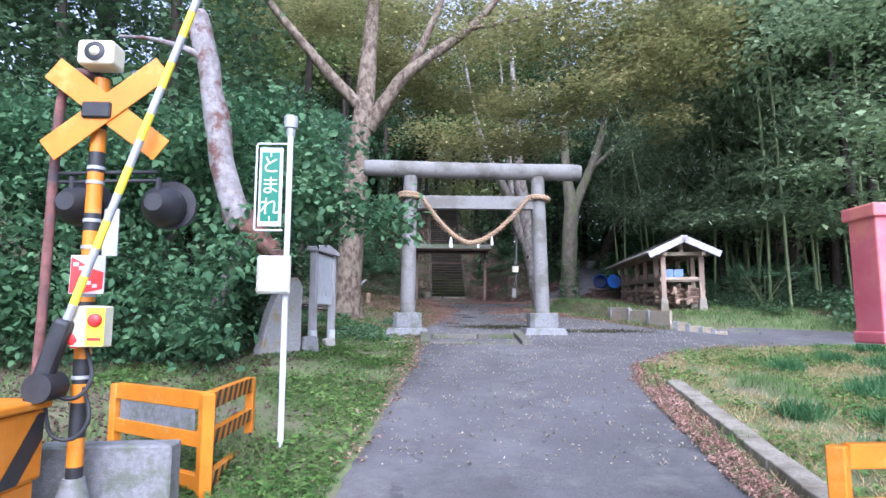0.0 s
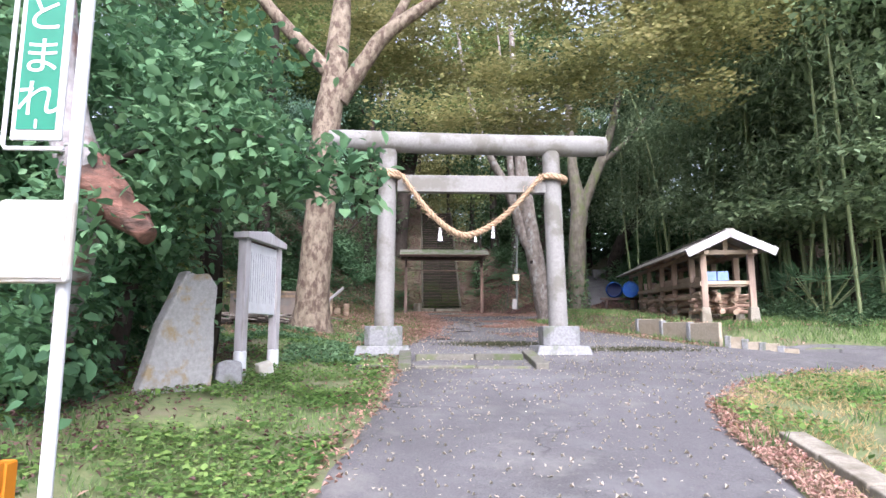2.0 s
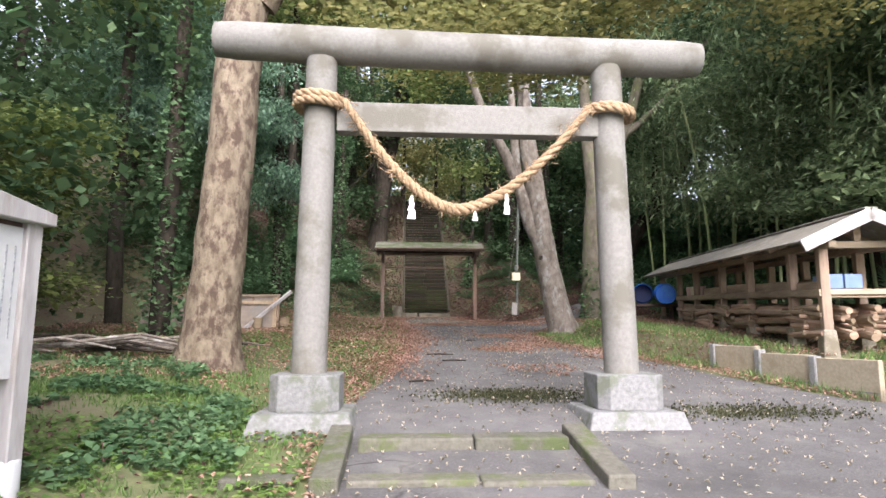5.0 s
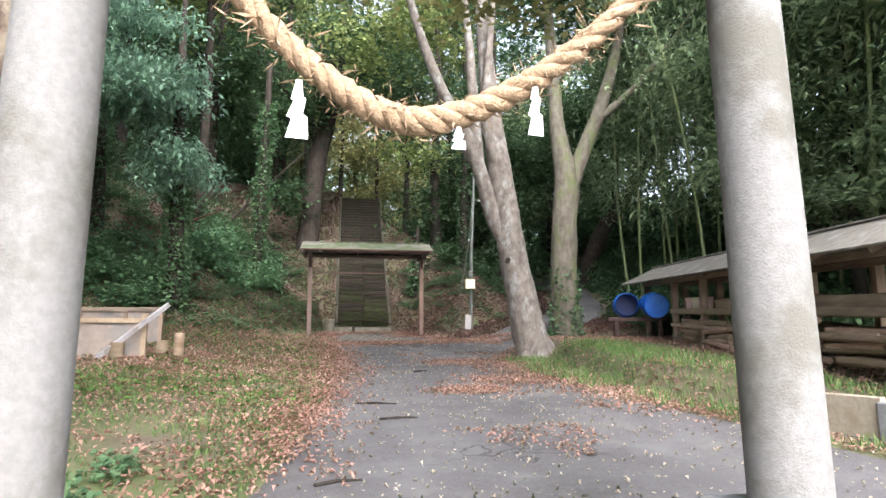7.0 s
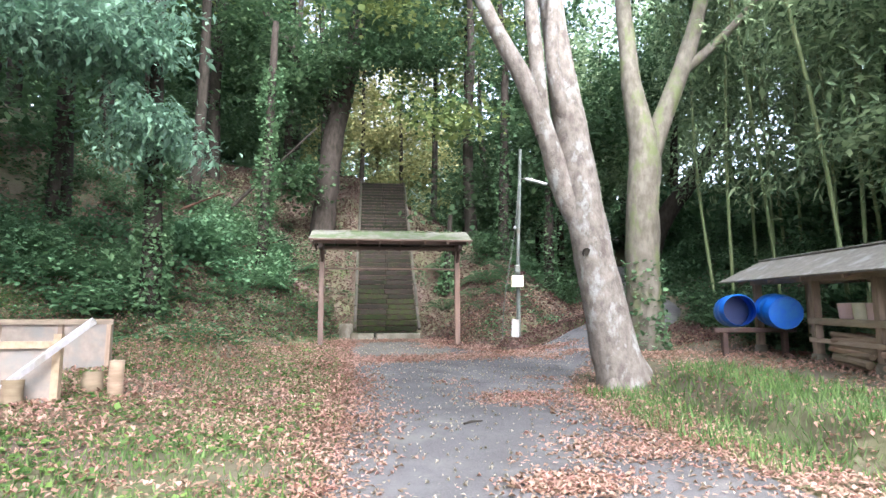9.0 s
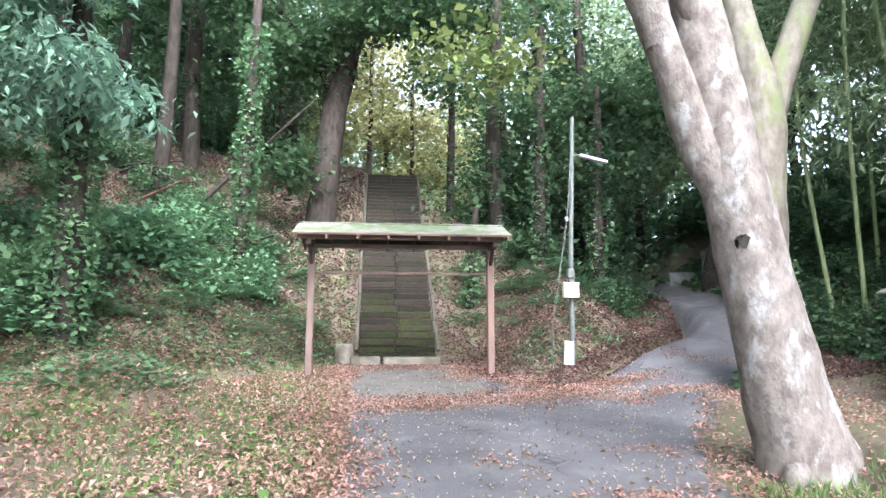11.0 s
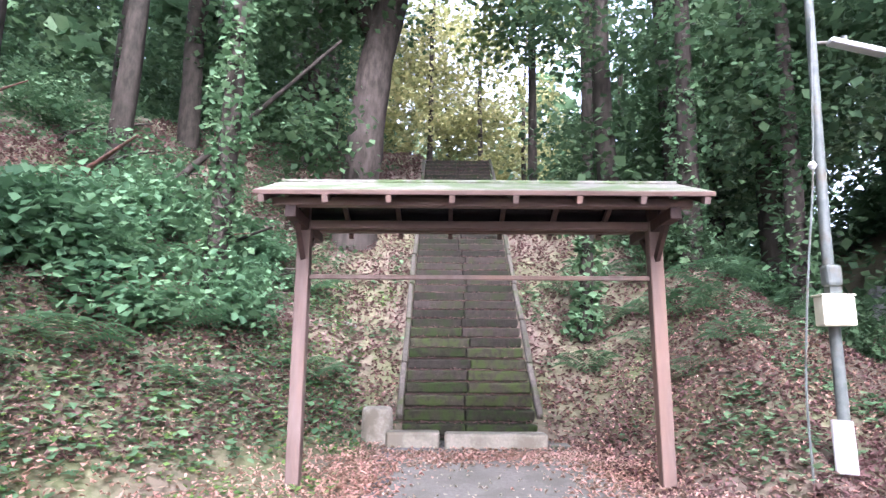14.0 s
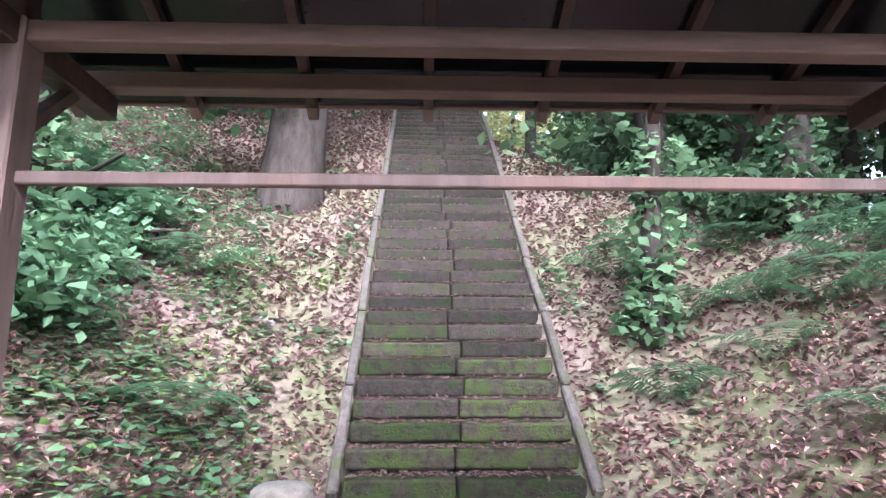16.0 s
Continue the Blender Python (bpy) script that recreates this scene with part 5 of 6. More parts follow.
tree("leaning_tree", "pale grey leaning tree with white lichen patches", (4.95, 24.4, 2.1),
     [[(5.1, 24.45, 1.8, 0.64), (5.0, 24.43, 2.2, 0.46), (4.84, 24.4, 2.8, 0.36), (4.55, 24.35, 4.16, 0.31), (4.38, 24.38, 5.3, 0.29), (4.26, 24.45, 6.4, 0.26), (4.07, 24.6, 8.4, 0.2), (3.95, 24.9, 12, 0.12), (3.7, 25, 17, 0.04)],
      [(4.45, 24.32, 4.4, 0.15), (4.14, 24.35, 5.1, 0.19), (3.96, 24.36, 5.7, 0.18), (3.75, 24.38, 6.4, 0.165), (3.42, 24.4, 7.2, 0.15), (2.8, 24.45, 8.5, 0.12), (2.15, 24.6, 10.8, 0.08), (1.6, 25, 15, 0.02)],
      [(3.8, 24.36, 6.1, 0.14), (3.72, 24.42, 7.4, 0.13), (3.62, 24.55, 9.4, 0.09), (3.3, 24.9, 14, 0.02)],
      [(4.3, 24.36, 6.0, 0.12), (4.0, 24.3, 7.0, 0.12), (3.98, 24.3, 8.2, 0.1), (4.2, 24.2, 11.0, 0.04)],
      [(5.45, 24.2, 1.98, 0.1), (5.12, 24.35, 2.35, 0.16), (4.95, 24.4, 2.75, 0.1)], [(4.62, 24.05, 1.98, 0.1), (4.8, 24.25, 2.35, 0.15), (4.86, 24.36, 2.8, 0.1)]],
     [(3.2, 26.5, 10.8, 1.6, 1.2, 0.8), (1.5, 27.5, 10.5, 1.5, 1.2, 0.8), (2.7, 27.8, 7.6, 1.0, 1.0, 0.5), (3.2, 28.6, 14.2, 2.6, 2.2, 1.1), (0.8, 29.4, 13.8, 2.2, 2.0, 1.1), (5.2, 28.6, 15.2, 2.4, 2.0, 1.2)], M_BARKPALE, M_PALELEAF, 0.13, 40, 0.35, 7)
part("knot", soft(Geo().tube([(4.45, 24.23, 4.2), (4.36, 24.115, 4.19), (4.35, 24.105, 4.19), (4.36, 24.12, 4.19)], [0.12, 0.085, 0.06, 0.02], 12, 0.15).mesh("knot")), M_BARKDARK, bpy.data.objects["leaning_tree"], "dark knot hole", inworld=True)
tree("forked_tree", "greenish forked tree standing behind the leaning one", (6.94, 27.61, 2.5),
     [[(6.94, 27.61, 2.02, 0.55), (6.94, 27.61, 2.6, 0.42), (6.88, 27.61, 3.66, 0.36), (6.94, 27.61, 5.64, 0.35), (7.05, 27.61, 6.96, 0.33), (6.88, 27.72, 8.51, 0.22), (6.83, 27.94, 11.26, 0.16), (6.72, 28.27, 15.1, 0.09), (6.5, 28.71, 19.51, 0.03)],
      [(7.1, 27.61, 6.64, 0.26), (7.54, 27.61, 7.74, 0.22), (8.15, 27.61, 9.16, 0.2), (8.7, 27.61, 10.92, 0.15), (9.36, 27.72, 14.01, 0.09), (9.8, 28.27, 18.4, 0.02)],
      [(7.93, 27.61, 8.72, 0.13), (8.59, 27.5, 9.27, 0.11), (9.58, 27.39, 10.26, 0.08), (11.12, 27.17, 12.36, 0.03)]],
     [(7, 28, 13.5, 3, 3, 1.3), (9, 28, 13, 2.5, 2.5, 1.2)], M_BARKMOSS, M_DARKLEAF, 0.15, 40, 0.4, 6)
n = 900
h, a = rng.random(n), rng.random(n) * 6.28
part("ivy", leaves("ivy", np.stack([6.9 + np.cos(a) * (0.5 - 0.12 * h), 27.61 + np.sin(a) * (0.5 - 0.12 * h), 2.5 + h * h * 2.0], 1), 0.09, 0.5, 0.5), M_IVY, bpy.data.objects["forked_tree"], "ivy leaves round the foot", inworld=True)
tree("broken_trunk", "broken leaning trunk with grey lichen and bare reddish wood", (-2.4, 8.3, 0.8),
     [[(-2.38, 8.2, 2.9, 0.17), (-2.5, 8.2, 3.1, 0.185), (-2.72, 8.2, 3.8, 0.17), (-2.85, 8.2, 4.6, 0.16), (-3.1, 8.2, 5.7, 0.15), (-3.15, 8.2, 5.9, 0.12)],
      [(-3.1, 9.3, 0.6, 0.12), (-3.0, 9.1, 1.7, 0.11), (-2.35, 8.3, 2.75, 0.1)],
      [(-2.95, 8.2, 5.0, 0.06), (-3.1, 8.1, 5.25, 0.05), (-3.6, 8.0, 5.4, 0.03), (-4.1, 8, 5.45, 0.015)]], [], M_BARKLICHEN, M_SHRUB, rough=0.25)
part("bare_wood", trunk_mesh([[(-1.86, 8.1, 2.42, 0.09), (-2.02, 8.14, 2.6, 0.13), (-2.25, 8.17, 2.8, 0.17), (-2.43, 8.2, 3.0, 0.18)]], 14, 0.45, 5), M_BAREWOOD, bpy.data.objects["broken_trunk"], "splintered reddish bare wood", inworld=True)
# leafy thicket beside the lane
tree("broadleaf_thicket", "dense dark green broad-leaved thicket overhanging the notice board", (-3.6, 10.6, 1.0),
     [[(-3.4, 10.8, 0.8, 0.12), (-3.2, 10.8, 2.2, 0.1), (-2.8, 10.5, 3.6, 0.07), (-1.8, 9.5, 4.2, 0.02)],
      [(-3.6, 10.6, 0.8, 0.1), (-4, 10.5, 3, 0.08), (-4.4, 10.4, 5, 0.04)], [(-2.8, 9.2, 3.3, 0.04), (-1.5, 8.6, 3.5, 0.025), (-0.1, 8.5, 2.95, 0.008)],
      [(-2.6, 11.7, 1.0, 0.14), (-2.5, 11.7, 2.2, 0.13), (-2.6, 11.7, 4, 0.1)]],
     [(-3.4, 9.3, 1.6, 0.9, 0.8, 0.9), (-2.75, 9.1, 1.5, 0.6, 0.6, 0.8), (-4.8, 8.9, 1.9, 1.1, 0.9, 1.2), (-6.4, 8.6, 2.2, 1.3, 1.0, 1.5), (-3.3, 9.9, 3.3, 1.1, 0.9, 1.0), (-4.8, 9.6, 4.0, 1.5, 1.1, 1.1), (-2.5, 10.9, 4.2, 0.9, 0.8, 0.6),
      (-2.3, 10.3, 3.5, 0.6, 0.5, 0.45), (-2.7, 9.9, 2.5, 0.5, 0.5, 0.7), (-2.9, 11.0, 5.2, 1.2, 0.9, 0.6), (-6.5, 9.6, 4.3, 1.6, 1.2, 1.2), (-8.4, 8.2, 2.6, 1.4, 1.2, 1.8),
      (-2.3, 8.7, 2.9, 0.6, 0.45, 0.35), (-1.6, 8.6, 3.4, 0.7, 0.45, 0.5), (-0.95, 8.5, 3.25, 0.45, 0.4, 0.38), (-0.45, 8.5, 3.1, 0.28, 0.3, 0.25), (-0.12, 8.5, 2.95, 0.14, 0.2, 0.2), (-1.4, 8.8, 4.1, 0.7, 0.5, 0.4), (-2.2, 7.95, 2.5, 0.34, 0.16, 0.34), (-2.55, 8.0, 2.1, 0.4, 0.2, 0.5), (-2.55, 8.35, 1.5, 0.45, 0.35, 0.8), (-3.0, 8.9, 4.3, 0.8, 0.6, 0.6), (-3.3, 11.5, 1.9, 0.8, 0.7, 1.0)],
     M_BARKDARK, M_SHRUB, 0.108, 38, 0.24, 27, 0.6, 0.33, sides=10, broad=True,
     keep=lambda q: ~((q[:, 0] > -2.7) & (q[:, 1] > 7.9) & (q[:, 1] < 10.2) & (q[:, 2] < 2.35)) & ~((q[:, 0] > -1.5) & (q[:, 1] > 8.8)) & (q[:, 0] < 0.05) & ~((q[:, 0] > -1.9) & (q[:, 2] < 2.45)) & ~((q[:, 0] > -2.0) & (q[:, 1] < 7.9)))
# conifer with hanging sprays and an ivied trunk
tree("ivied_conifer", "pale green conifer with drooping sprays and ivied trunk", (-3.7, 29.0, 3.5),
     [[(-3.6, 29.0, 2.6, 0.24), (-3.65, 29.0, 5, 0.2), (-3.75, 29, 8, 0.16), (-3.8, 29, 13, 0.06)]],
     [(-3.7, 28.6, 7.0, 1.1, 1.0, 0.9), (-4.6, 28.2, 9.2, 1.9, 1.5, 1.1), (-6.2, 27.5, 9.6, 2.0, 1.6, 1.2), (-6.8, 26.8, 11.5, 2.2, 2, 1.2), (-8.4, 26, 9.5, 1.8, 1.5, 1.3), (-4.8, 26.6, 8.8, 1.4, 1.0, 0.7), (-6.4, 25.2, 8.2, 1.5, 1.0, 0.8),
      (-4.2, 27.6, 9.6, 1.5, 0.9, 0.3), (-5.2, 27.4, 8.6, 1.5, 0.9, 0.3), (-3.6, 27.8, 7.4, 1.0, 0.8, 0.3), (-6.6, 26.4, 9.0, 1.6, 1.0, 0.3), (-4.8, 27.0, 10.6, 1.8, 1.0, 0.3)], M_BARKDARK, M_CONIFER, 0.17, 60, 0.3, 9, 0.9, 0.2)
n = 2600
h = rng.random(n)
a = rng.random(n) * 6.28
part("ivy", leaves("ivy", np.stack([-3.65 + np.cos(a) * (0.3 + 0.08 * rng.random(n)), 29 + np.sin(a) * 0.32, 3.0 + h * 3.6], 1), 0.09, 0.5, 0.5), M_IVY, bpy.data.objects["ivied_conifer"], "glossy ivy leaves", inworld=True)


def ivied(x, y, h, r, k):
    z = land1(x, y)
    t = tree("ivied_tree", "tall tree wrapped in ivy on the bank", (x, y, z), [[(x, y, z - 0.3, r * 1.3), (x + 0.1, y, z + h * 0.5, r), (x + 0.2, y, z + h, r * 0.7)]], [], M_BARKDARK, M_IVY, group="ivied trunks")
    n = k
    hh, a = rng.random(n) ** 1.1, rng.random(n) * 6.28
    rr = r + 0.06 + 0.14 * rng.random(n) * (1 + np.sin(hh * 17))
    part("ivy", leaves("ivy", np.stack([x + 0.2 * hh + np.cos(a) * rr, y + np.sin(a) * rr, z + hh * h * 0.8], 1), 0.095, 0.5, 0.5), M_IVY, t, "ivy leaves", inworld=True)


ivied(-2.2, 34.0, 8, 0.14, 2600)
ivied(3.5, 34.8, 2.6, 0.1, 900)
ivied(5.6, 35.5, 7, 0.16, 1500)
for q in ((-4.0, 20.0, 9, 0.15, 2200), (6.9, 34.6, 6, 0.14, 1200), (-6.5, 30.5, 8, 0.12, 1600)):
    ivied(*q)
# big dark tree left of the stairs, others on the hill
z = land1(-0.6, 37.6)
tree("hill_tree", "large dark evergreen tree rising beside the stairs", (-0.6, 37.6, z),
     [[(-0.7, 37.6, z - 0.4, 0.55), (-0.6, 37.6, z + 1, 0.42), (-0.3, 37.6, z + 4, 0.38), (0.3, 37.6, z + 7, 0.34), (0.8, 37.6, z + 11, 0.2)], [(-0.2, 37.6, z + 4.5, 0.25), (-1.5, 37.4, z + 6.5, 0.2), (-3, 37.2, z + 8.5, 0.14)]],
     [(-1.8, 37, z + 5.5, 1.6, 1.4, 1.2), (-3.2, 37, z + 7.5, 2.2, 1.8, 1.3), (1.6, 37.4, z + 8.6, 2.4, 2, 0.9), (2.0, 40.5, z + 9.6, 2.8, 2.4, 0.9), (1.2, 38.8, z + 8.0, 2.0, 1.6, 0.6), (1.0, 34.6, z + 8.2, 2.0, 1.5, 0.8), (1.2, 36.0, 12.8, 1.8, 1.2, 0.5), (3.0, 36.6, 13.2, 1.5, 1.2, 0.5), (-0.4, 36.2, 12.4, 1.4, 1.0, 0.5), (-1.5, 36.6, z + 1.8, 1.0, 0.8, 0.7)], M_BARKDARK, M_DARKLEAF, 0.16, 40, 0.4, 9)
z = land1(11.5, 36.5)
tree("bent_tree", "dark bent tree arching over the side path", (11.5, 36.5, z),
     [[(11.3, 36.5, z - 0.8, 0.42), (11.4, 36.4, z + 0.8, 0.36), (12.0, 36.2, z + 2.3, 0.32), (13.2, 36, z + 3.9, 0.28), (14.6, 36, z + 6, 0.2)]],
     [(11, 36, z + 7, 2.4, 2, 1.4), (8.5, 35.6, z + 5.4, 2, 1.6, 1.2), (13.5, 36, z + 9, 3, 2, 1.6), (7.2, 35, z + 3.2, 1.4, 1.2, 1.2)], M_BARKDARK, M_DARKLEAF, 0.15, 40, 0.4, 8)

# light green small tree, and sticks, left of the lawn
tree("small_maple", "small light green tree at the edge of the lawn", (-6.2, 19.0, 2.0),
     [[(-6.2, 19.0, 1.6, 0.09), (-6.0, 19, 3.2, 0.07), (-5.5, 18.8, 4.8, 0.04), (-5.2, 18.6, 6, 0.015)], [(-6.05, 19, 2.8, 0.05), (-6.8, 19, 4.2, 0.03), (-7.3, 18.8, 5.4, 0.01)]],
     [(-5.5, 18.6, 4.8, 0.9, 0.8, 0.6), (-6.4, 18.8, 5.6, 1.1, 0.9, 0.6), (-7.2, 18.8, 4.6, 0.9, 0.8, 0.5), (-6.0, 18.5, 3.6, 0.7, 0.6, 0.35), (-5.0, 17.8, 5.4, 1.0, 0.7, 0.3), (-6.4, 17.6, 4.6, 1.1, 0.7, 0.3), (-5.6, 17.8, 4.0, 0.9, 0.7, 0.25), (-5.2, 18.0, 2.9, 0.8, 0.6, 0.4)], M_BARKDARK, M_PALELEAF, 0.1, 40, 0.26, 26, 0.35, 0.42, sides=9, flat=0.7, squash=0.3)
random.seed(21)
brush = thing("brushwood_heap", pose(-4.2, 17.4, land1(-4.2, 17.4)), "low heap of dry branches lying on the grass", "brushwood")
for i in range(26):
    a, ln = random.uniform(-0.5, 0.5), random.uniform(0.8, 2.2)
    x0, y0 = random.uniform(-1.2, 0.8), random.uniform(-0.8, 0.6)
    g = Geo().tube([(x0, y0, 0.05 + i * 0.006), (x0 + ln * 0.5 * math.cos(a), y0 + ln * 0.5 * math.sin(a), 0.1 + i * 0.008), (x0 + ln * math.cos(a), y0 + ln * math.sin(a), 0.04 + i * 0.004)], [0.03, 0.025, 0.012], 6, 0.2)
    part("branch", g.mesh("branch"), M_BARKPALE if i % 3 else M_BARKDARK, brush)


def dead_branch(x, y, ln, yaw, rise, r, mat, label):
    z = land1(x, y)
    e = (x + ln * math.cos(radians(yaw)), y + ln * math.sin(radians(yaw)), z + 0.1 + ln * rise)
    g = Geo().tube(smooth_line([(x, y, z + 0.03, r), (x * 0.5 + e[0] * 0.5 + 0.05, y * 0.5 + e[1] * 0.5, z * 0.5 + e[2] * 0.5 + 0.06, r * 0.8), (*e, r * 0.35)], 5)[:, :3], np.linspace(r, r * 0.4, 11), 8, 0.2)
    single("dead_branch", soft(g.mesh("dead_branch"), 70), mat, label, "branch", "dead branches")


for k in range(12):
    dead_branch(-6.4 + 0.42 * k + random.uniform(-0.3, 0.3), 34.6 + random.uniform(-0.6, 0.9), random.uniform(0.8, 2.0), random.uniform(-35, 30), random.uniform(0.0, 0.2), random.uniform(0.02, 0.045), M_BAREWOOD if k % 4 == 0 else M_BARKDARK, "dead fallen branch lying on the leafy bank")
dead_branch(-3.9, 35.2, 3.2, 15, 1.1, 0.07, M_BARKDARK, "dark dead limb propped up in the undergrowth")
dead_branch(-0.2, 35.0, 1.5, 150, 0.15, 0.03, M_BARKPALE, "thin pale branch lying on the leafy bank")


def palm(x, y, s):
    b, t, sd, f = [], [], [], []
    stems = Geo()
    for k in range(11):
        a, up = k * 2.4, random.uniform(0.5, 1.2)
        d = np.array([math.cos(a) * math.cos(up), math.sin(a) * math.cos(up), math.sin(up)])
        q = d * random.uniform(0.7, 1.0) * s
        stems.rod((0, 0, 0.1), tuple(q), 0.012, 5)
        e1 = np.cross(d, [0, 0, 1.0]); e1 /= np.linalg.norm(e1)
        for j in range(15):
            w = -1.5 + 3.0 * j / 14
            dd = d * math.cos(w) + e1 * math.sin(w) + np.array([0, 0, -0.25])
            b.append(q); t.append(q + dd * 0.5 * s); sd.append(np.cross(dd, d) * 0.02 + e1 * 0.012); f.append(np.array([0, 0, 0.01]))
    th = thing("fan_palm", pose(x, y, land1(x, y)), "fan palm with spiky green leaves at the wood's edge", "palm", "fan palms")
    part("stems", stems, M_CULM, th)
    part("fronds", quad_soup("fronds", *(np.array(v) for v in (b, t, sd, f))), M_FERN, th)


palm(10.2, 17.6, 1.5)
palm(11.0, 19.4, 1.3)
palm(9.8, 24.5, 1.2)

# woods: a few trees, each standing many times
def wood_tree(name, label, h, r, blobs, bark, leaf, size, per, clump, density, lean=0.4, flat=0.5, squash=0.55):
    t = thing(name, pose(0, 0, -200), label, "tree", "wood")
    part("trunk", trunk_mesh([[(0, 0, -0.5, r * 1.3), (lean * 0.2, 0.1, h * 0.3, r), (lean * 0.6, -0.1, h * 0.65, r * 0.75), (lean, 0, h, r * 0.3)]], 9), bark, t)
    part("crown", leaves("crown", cloud(blobs, per, clump, density, squash), size, 0.3, 0.4, flat=flat), leaf, t)
    return t


def crowns(h, low, spread, n, thick=1.0):
    return [(rng.normal() * spread, rng.normal() * spread, low + (h - low) * rng.random(), 0.9 + 0.9 * rng.random(), 0.9 + 0.9 * rng.random(), (0.6 + 0.5 * rng.random()) * thick) for _ in range(n)]


W = [wood_tree("evergreen_tree", "dark evergreen tree of the surrounding wood", 11, 0.17, crowns(12, 2.0, 1.0, 9), M_BARKDARK, M_DARKLEAF, 0.13, 42, 0.38, 4.7),
     wood_tree("evergreen_tree", "dense dark leafy tree of the surrounding wood", 9, 0.13, crowns(10, 0.8, 1.0, 9), M_BARKDARK, M_DARKLEAF, 0.13, 42, 0.38, 4.7),
     wood_tree("slender_tree", "slender tall tree with thin high crown", 13, 0.13, crowns(14, 7, 1.0, 7), M_BARKDARK, M_PALELEAF, 0.17, 30, 0.4, 4),
     wood_tree("leafy_tree", "light green leafy tree at the wood's edge", 8, 0.11, crowns(9, 1.2, 1.0, 8), M_BARKDARK, M_BAMBOOLEAF, 0.13, 40, 0.38, 4.6),
     wood_tree("yellowing_tree", "light tree with yellow-green leaves on the hilltop", 10, 0.1, crowns(11, 1.5, 1.1, 9), M_BARKDARK, M_MAPLE, 0.15, 34, 0.42, 4.2),
     wood_tree("fringe_tree", "dense light green tree with hanging leafy sprays at the wood's edge", 8, 0.11, crowns(9.5, 1.8, 1.25, 20, 0.3), M_BARKDARK, M_BAMBOOLEAF, 0.13, 40, 0.34, 6.5, flat=0.75, squash=0.25)]
BUSH = []
for leaf, size, lab in ((M_FERN, 0.2, "bright leafy undergrowth bush on the bank"), (M_IVY, 0.15, "dark green low bush on the bank"), (M_DARKLEAF, 0.14, "dense dark green woodland shrub")):
    me = leaves("bush", cloud([(0, 0, 0.35, 0.6, 0.6, 0.4), (0.35, 0.2, 0.3, 0.4, 0.4, 0.3), (-0.3, 0.2, 0.5, 0.4, 0.35, 0.35)], 17, 0.16, 27), size * 0.55, 0.35, 0.42)
    me.materials.append(leaf)
    BUSH.append((me, lab))


def plant(k, x, y, s=1.0):
    t = copy_thing(W[k], pose(x, y, land1(x, y) - 0.1, 0, 0, random.uniform(0, 360)))
    t.scale = (s, s, s)
    return t


random.seed(11)
# left wood
for x, y, k in [(-5.5, 13.6, 1), (-7.5, 12.6, 1), (-9, 11, 1), (-8, 15, 0), (-10.5, 14, 1), (-12.5, 11, 0), (-12, 17, 0), (-9.5, 18, 1), (-7.6, 20.5, 1), (-9.5, 22, 0), (-12.5, 21, 1), (-15, 15, 1), (-14, 25, 0),
                (-7.2, 24.5, 2), (-10, 26, 1), (-8.4, 31.5, 1), (-10, 32.8, 1), (-6.6, 31, 2), (-9, 30, 2), (-12, 31, 1), (-5, 35, 2), (-7.5, 36, 2), (-4.6, 38.5, 0), (-2.6, 40.5, 1), (-2.2, 44, 0), (-10.5, 36, 2), (-6, 41, 2), (-9, 42, 0), (-3.5, 42.5, 2), (-13, 38, 0), (-4, 46, 0), (-8, 48, 0), (-15, 8.5, 1), (-12.5, 7.2, 1),
                # right of the stairs
                (4.6, 38, 0), (6.6, 38.5, 0), (5.2, 42, 2), (8.2, 41, 0), (4.4, 45, 2), (7.2, 47, 0), (10.5, 46, 0), (9.0, 50, 1),
                # beyond the top
                (0.2, 52, 4), (3, 54, 4), (-2, 53, 4), (1.6, 58, 4), (5.5, 55, 4), (-1.6, 47.5, 2), (4.2, 62, 3), (-4, 61, 4), (-5.5, 57, 3), (9, 58, 3), (-1, 66, 3), (3.6, 68, 3), (7, 66, 3), (-7, 66, 3), (-12, 58, 0), (14, 60, 0),
                # right wood
                (11.2, 15.0, 5), (12.6, 16.5, 5), (11.2, 18.3, 5), (13.5, 20, 5), (11.8, 22.5, 5), (14, 24.5, 3), (15.0, 18.0, 5), (17, 21, 0), (13.4, 28, 3), (15.5, 28.5, 0), (17.5, 26, 0), (15, 33, 3), (17.5, 36, 3), (19, 31, 0), (15.5, 22, 0), (17, 24.5, 1), (16, 19.5, 1), (14.5, 39.5, 3), (12.6, 46, 3), (15.5, 44, 3), (11.8, 42.5, 3), (18, 42, 3),  (8.9, 38.4, 3), (7.4, 36.2, 1), (17, 46, 3), (15.8, 48.5, 3)]:
    plant(k, x + random.uniform(-0.4, 0.4), y + random.uniform(-0.4, 0.4), random.uniform(0.95, 1.2) * (1.25 if y > 27 else 1.45 if x > 14 else 1.1))
for w in W:
    for o in (*w.children_recursive, w):
        bpy.data.objects.remove(o)

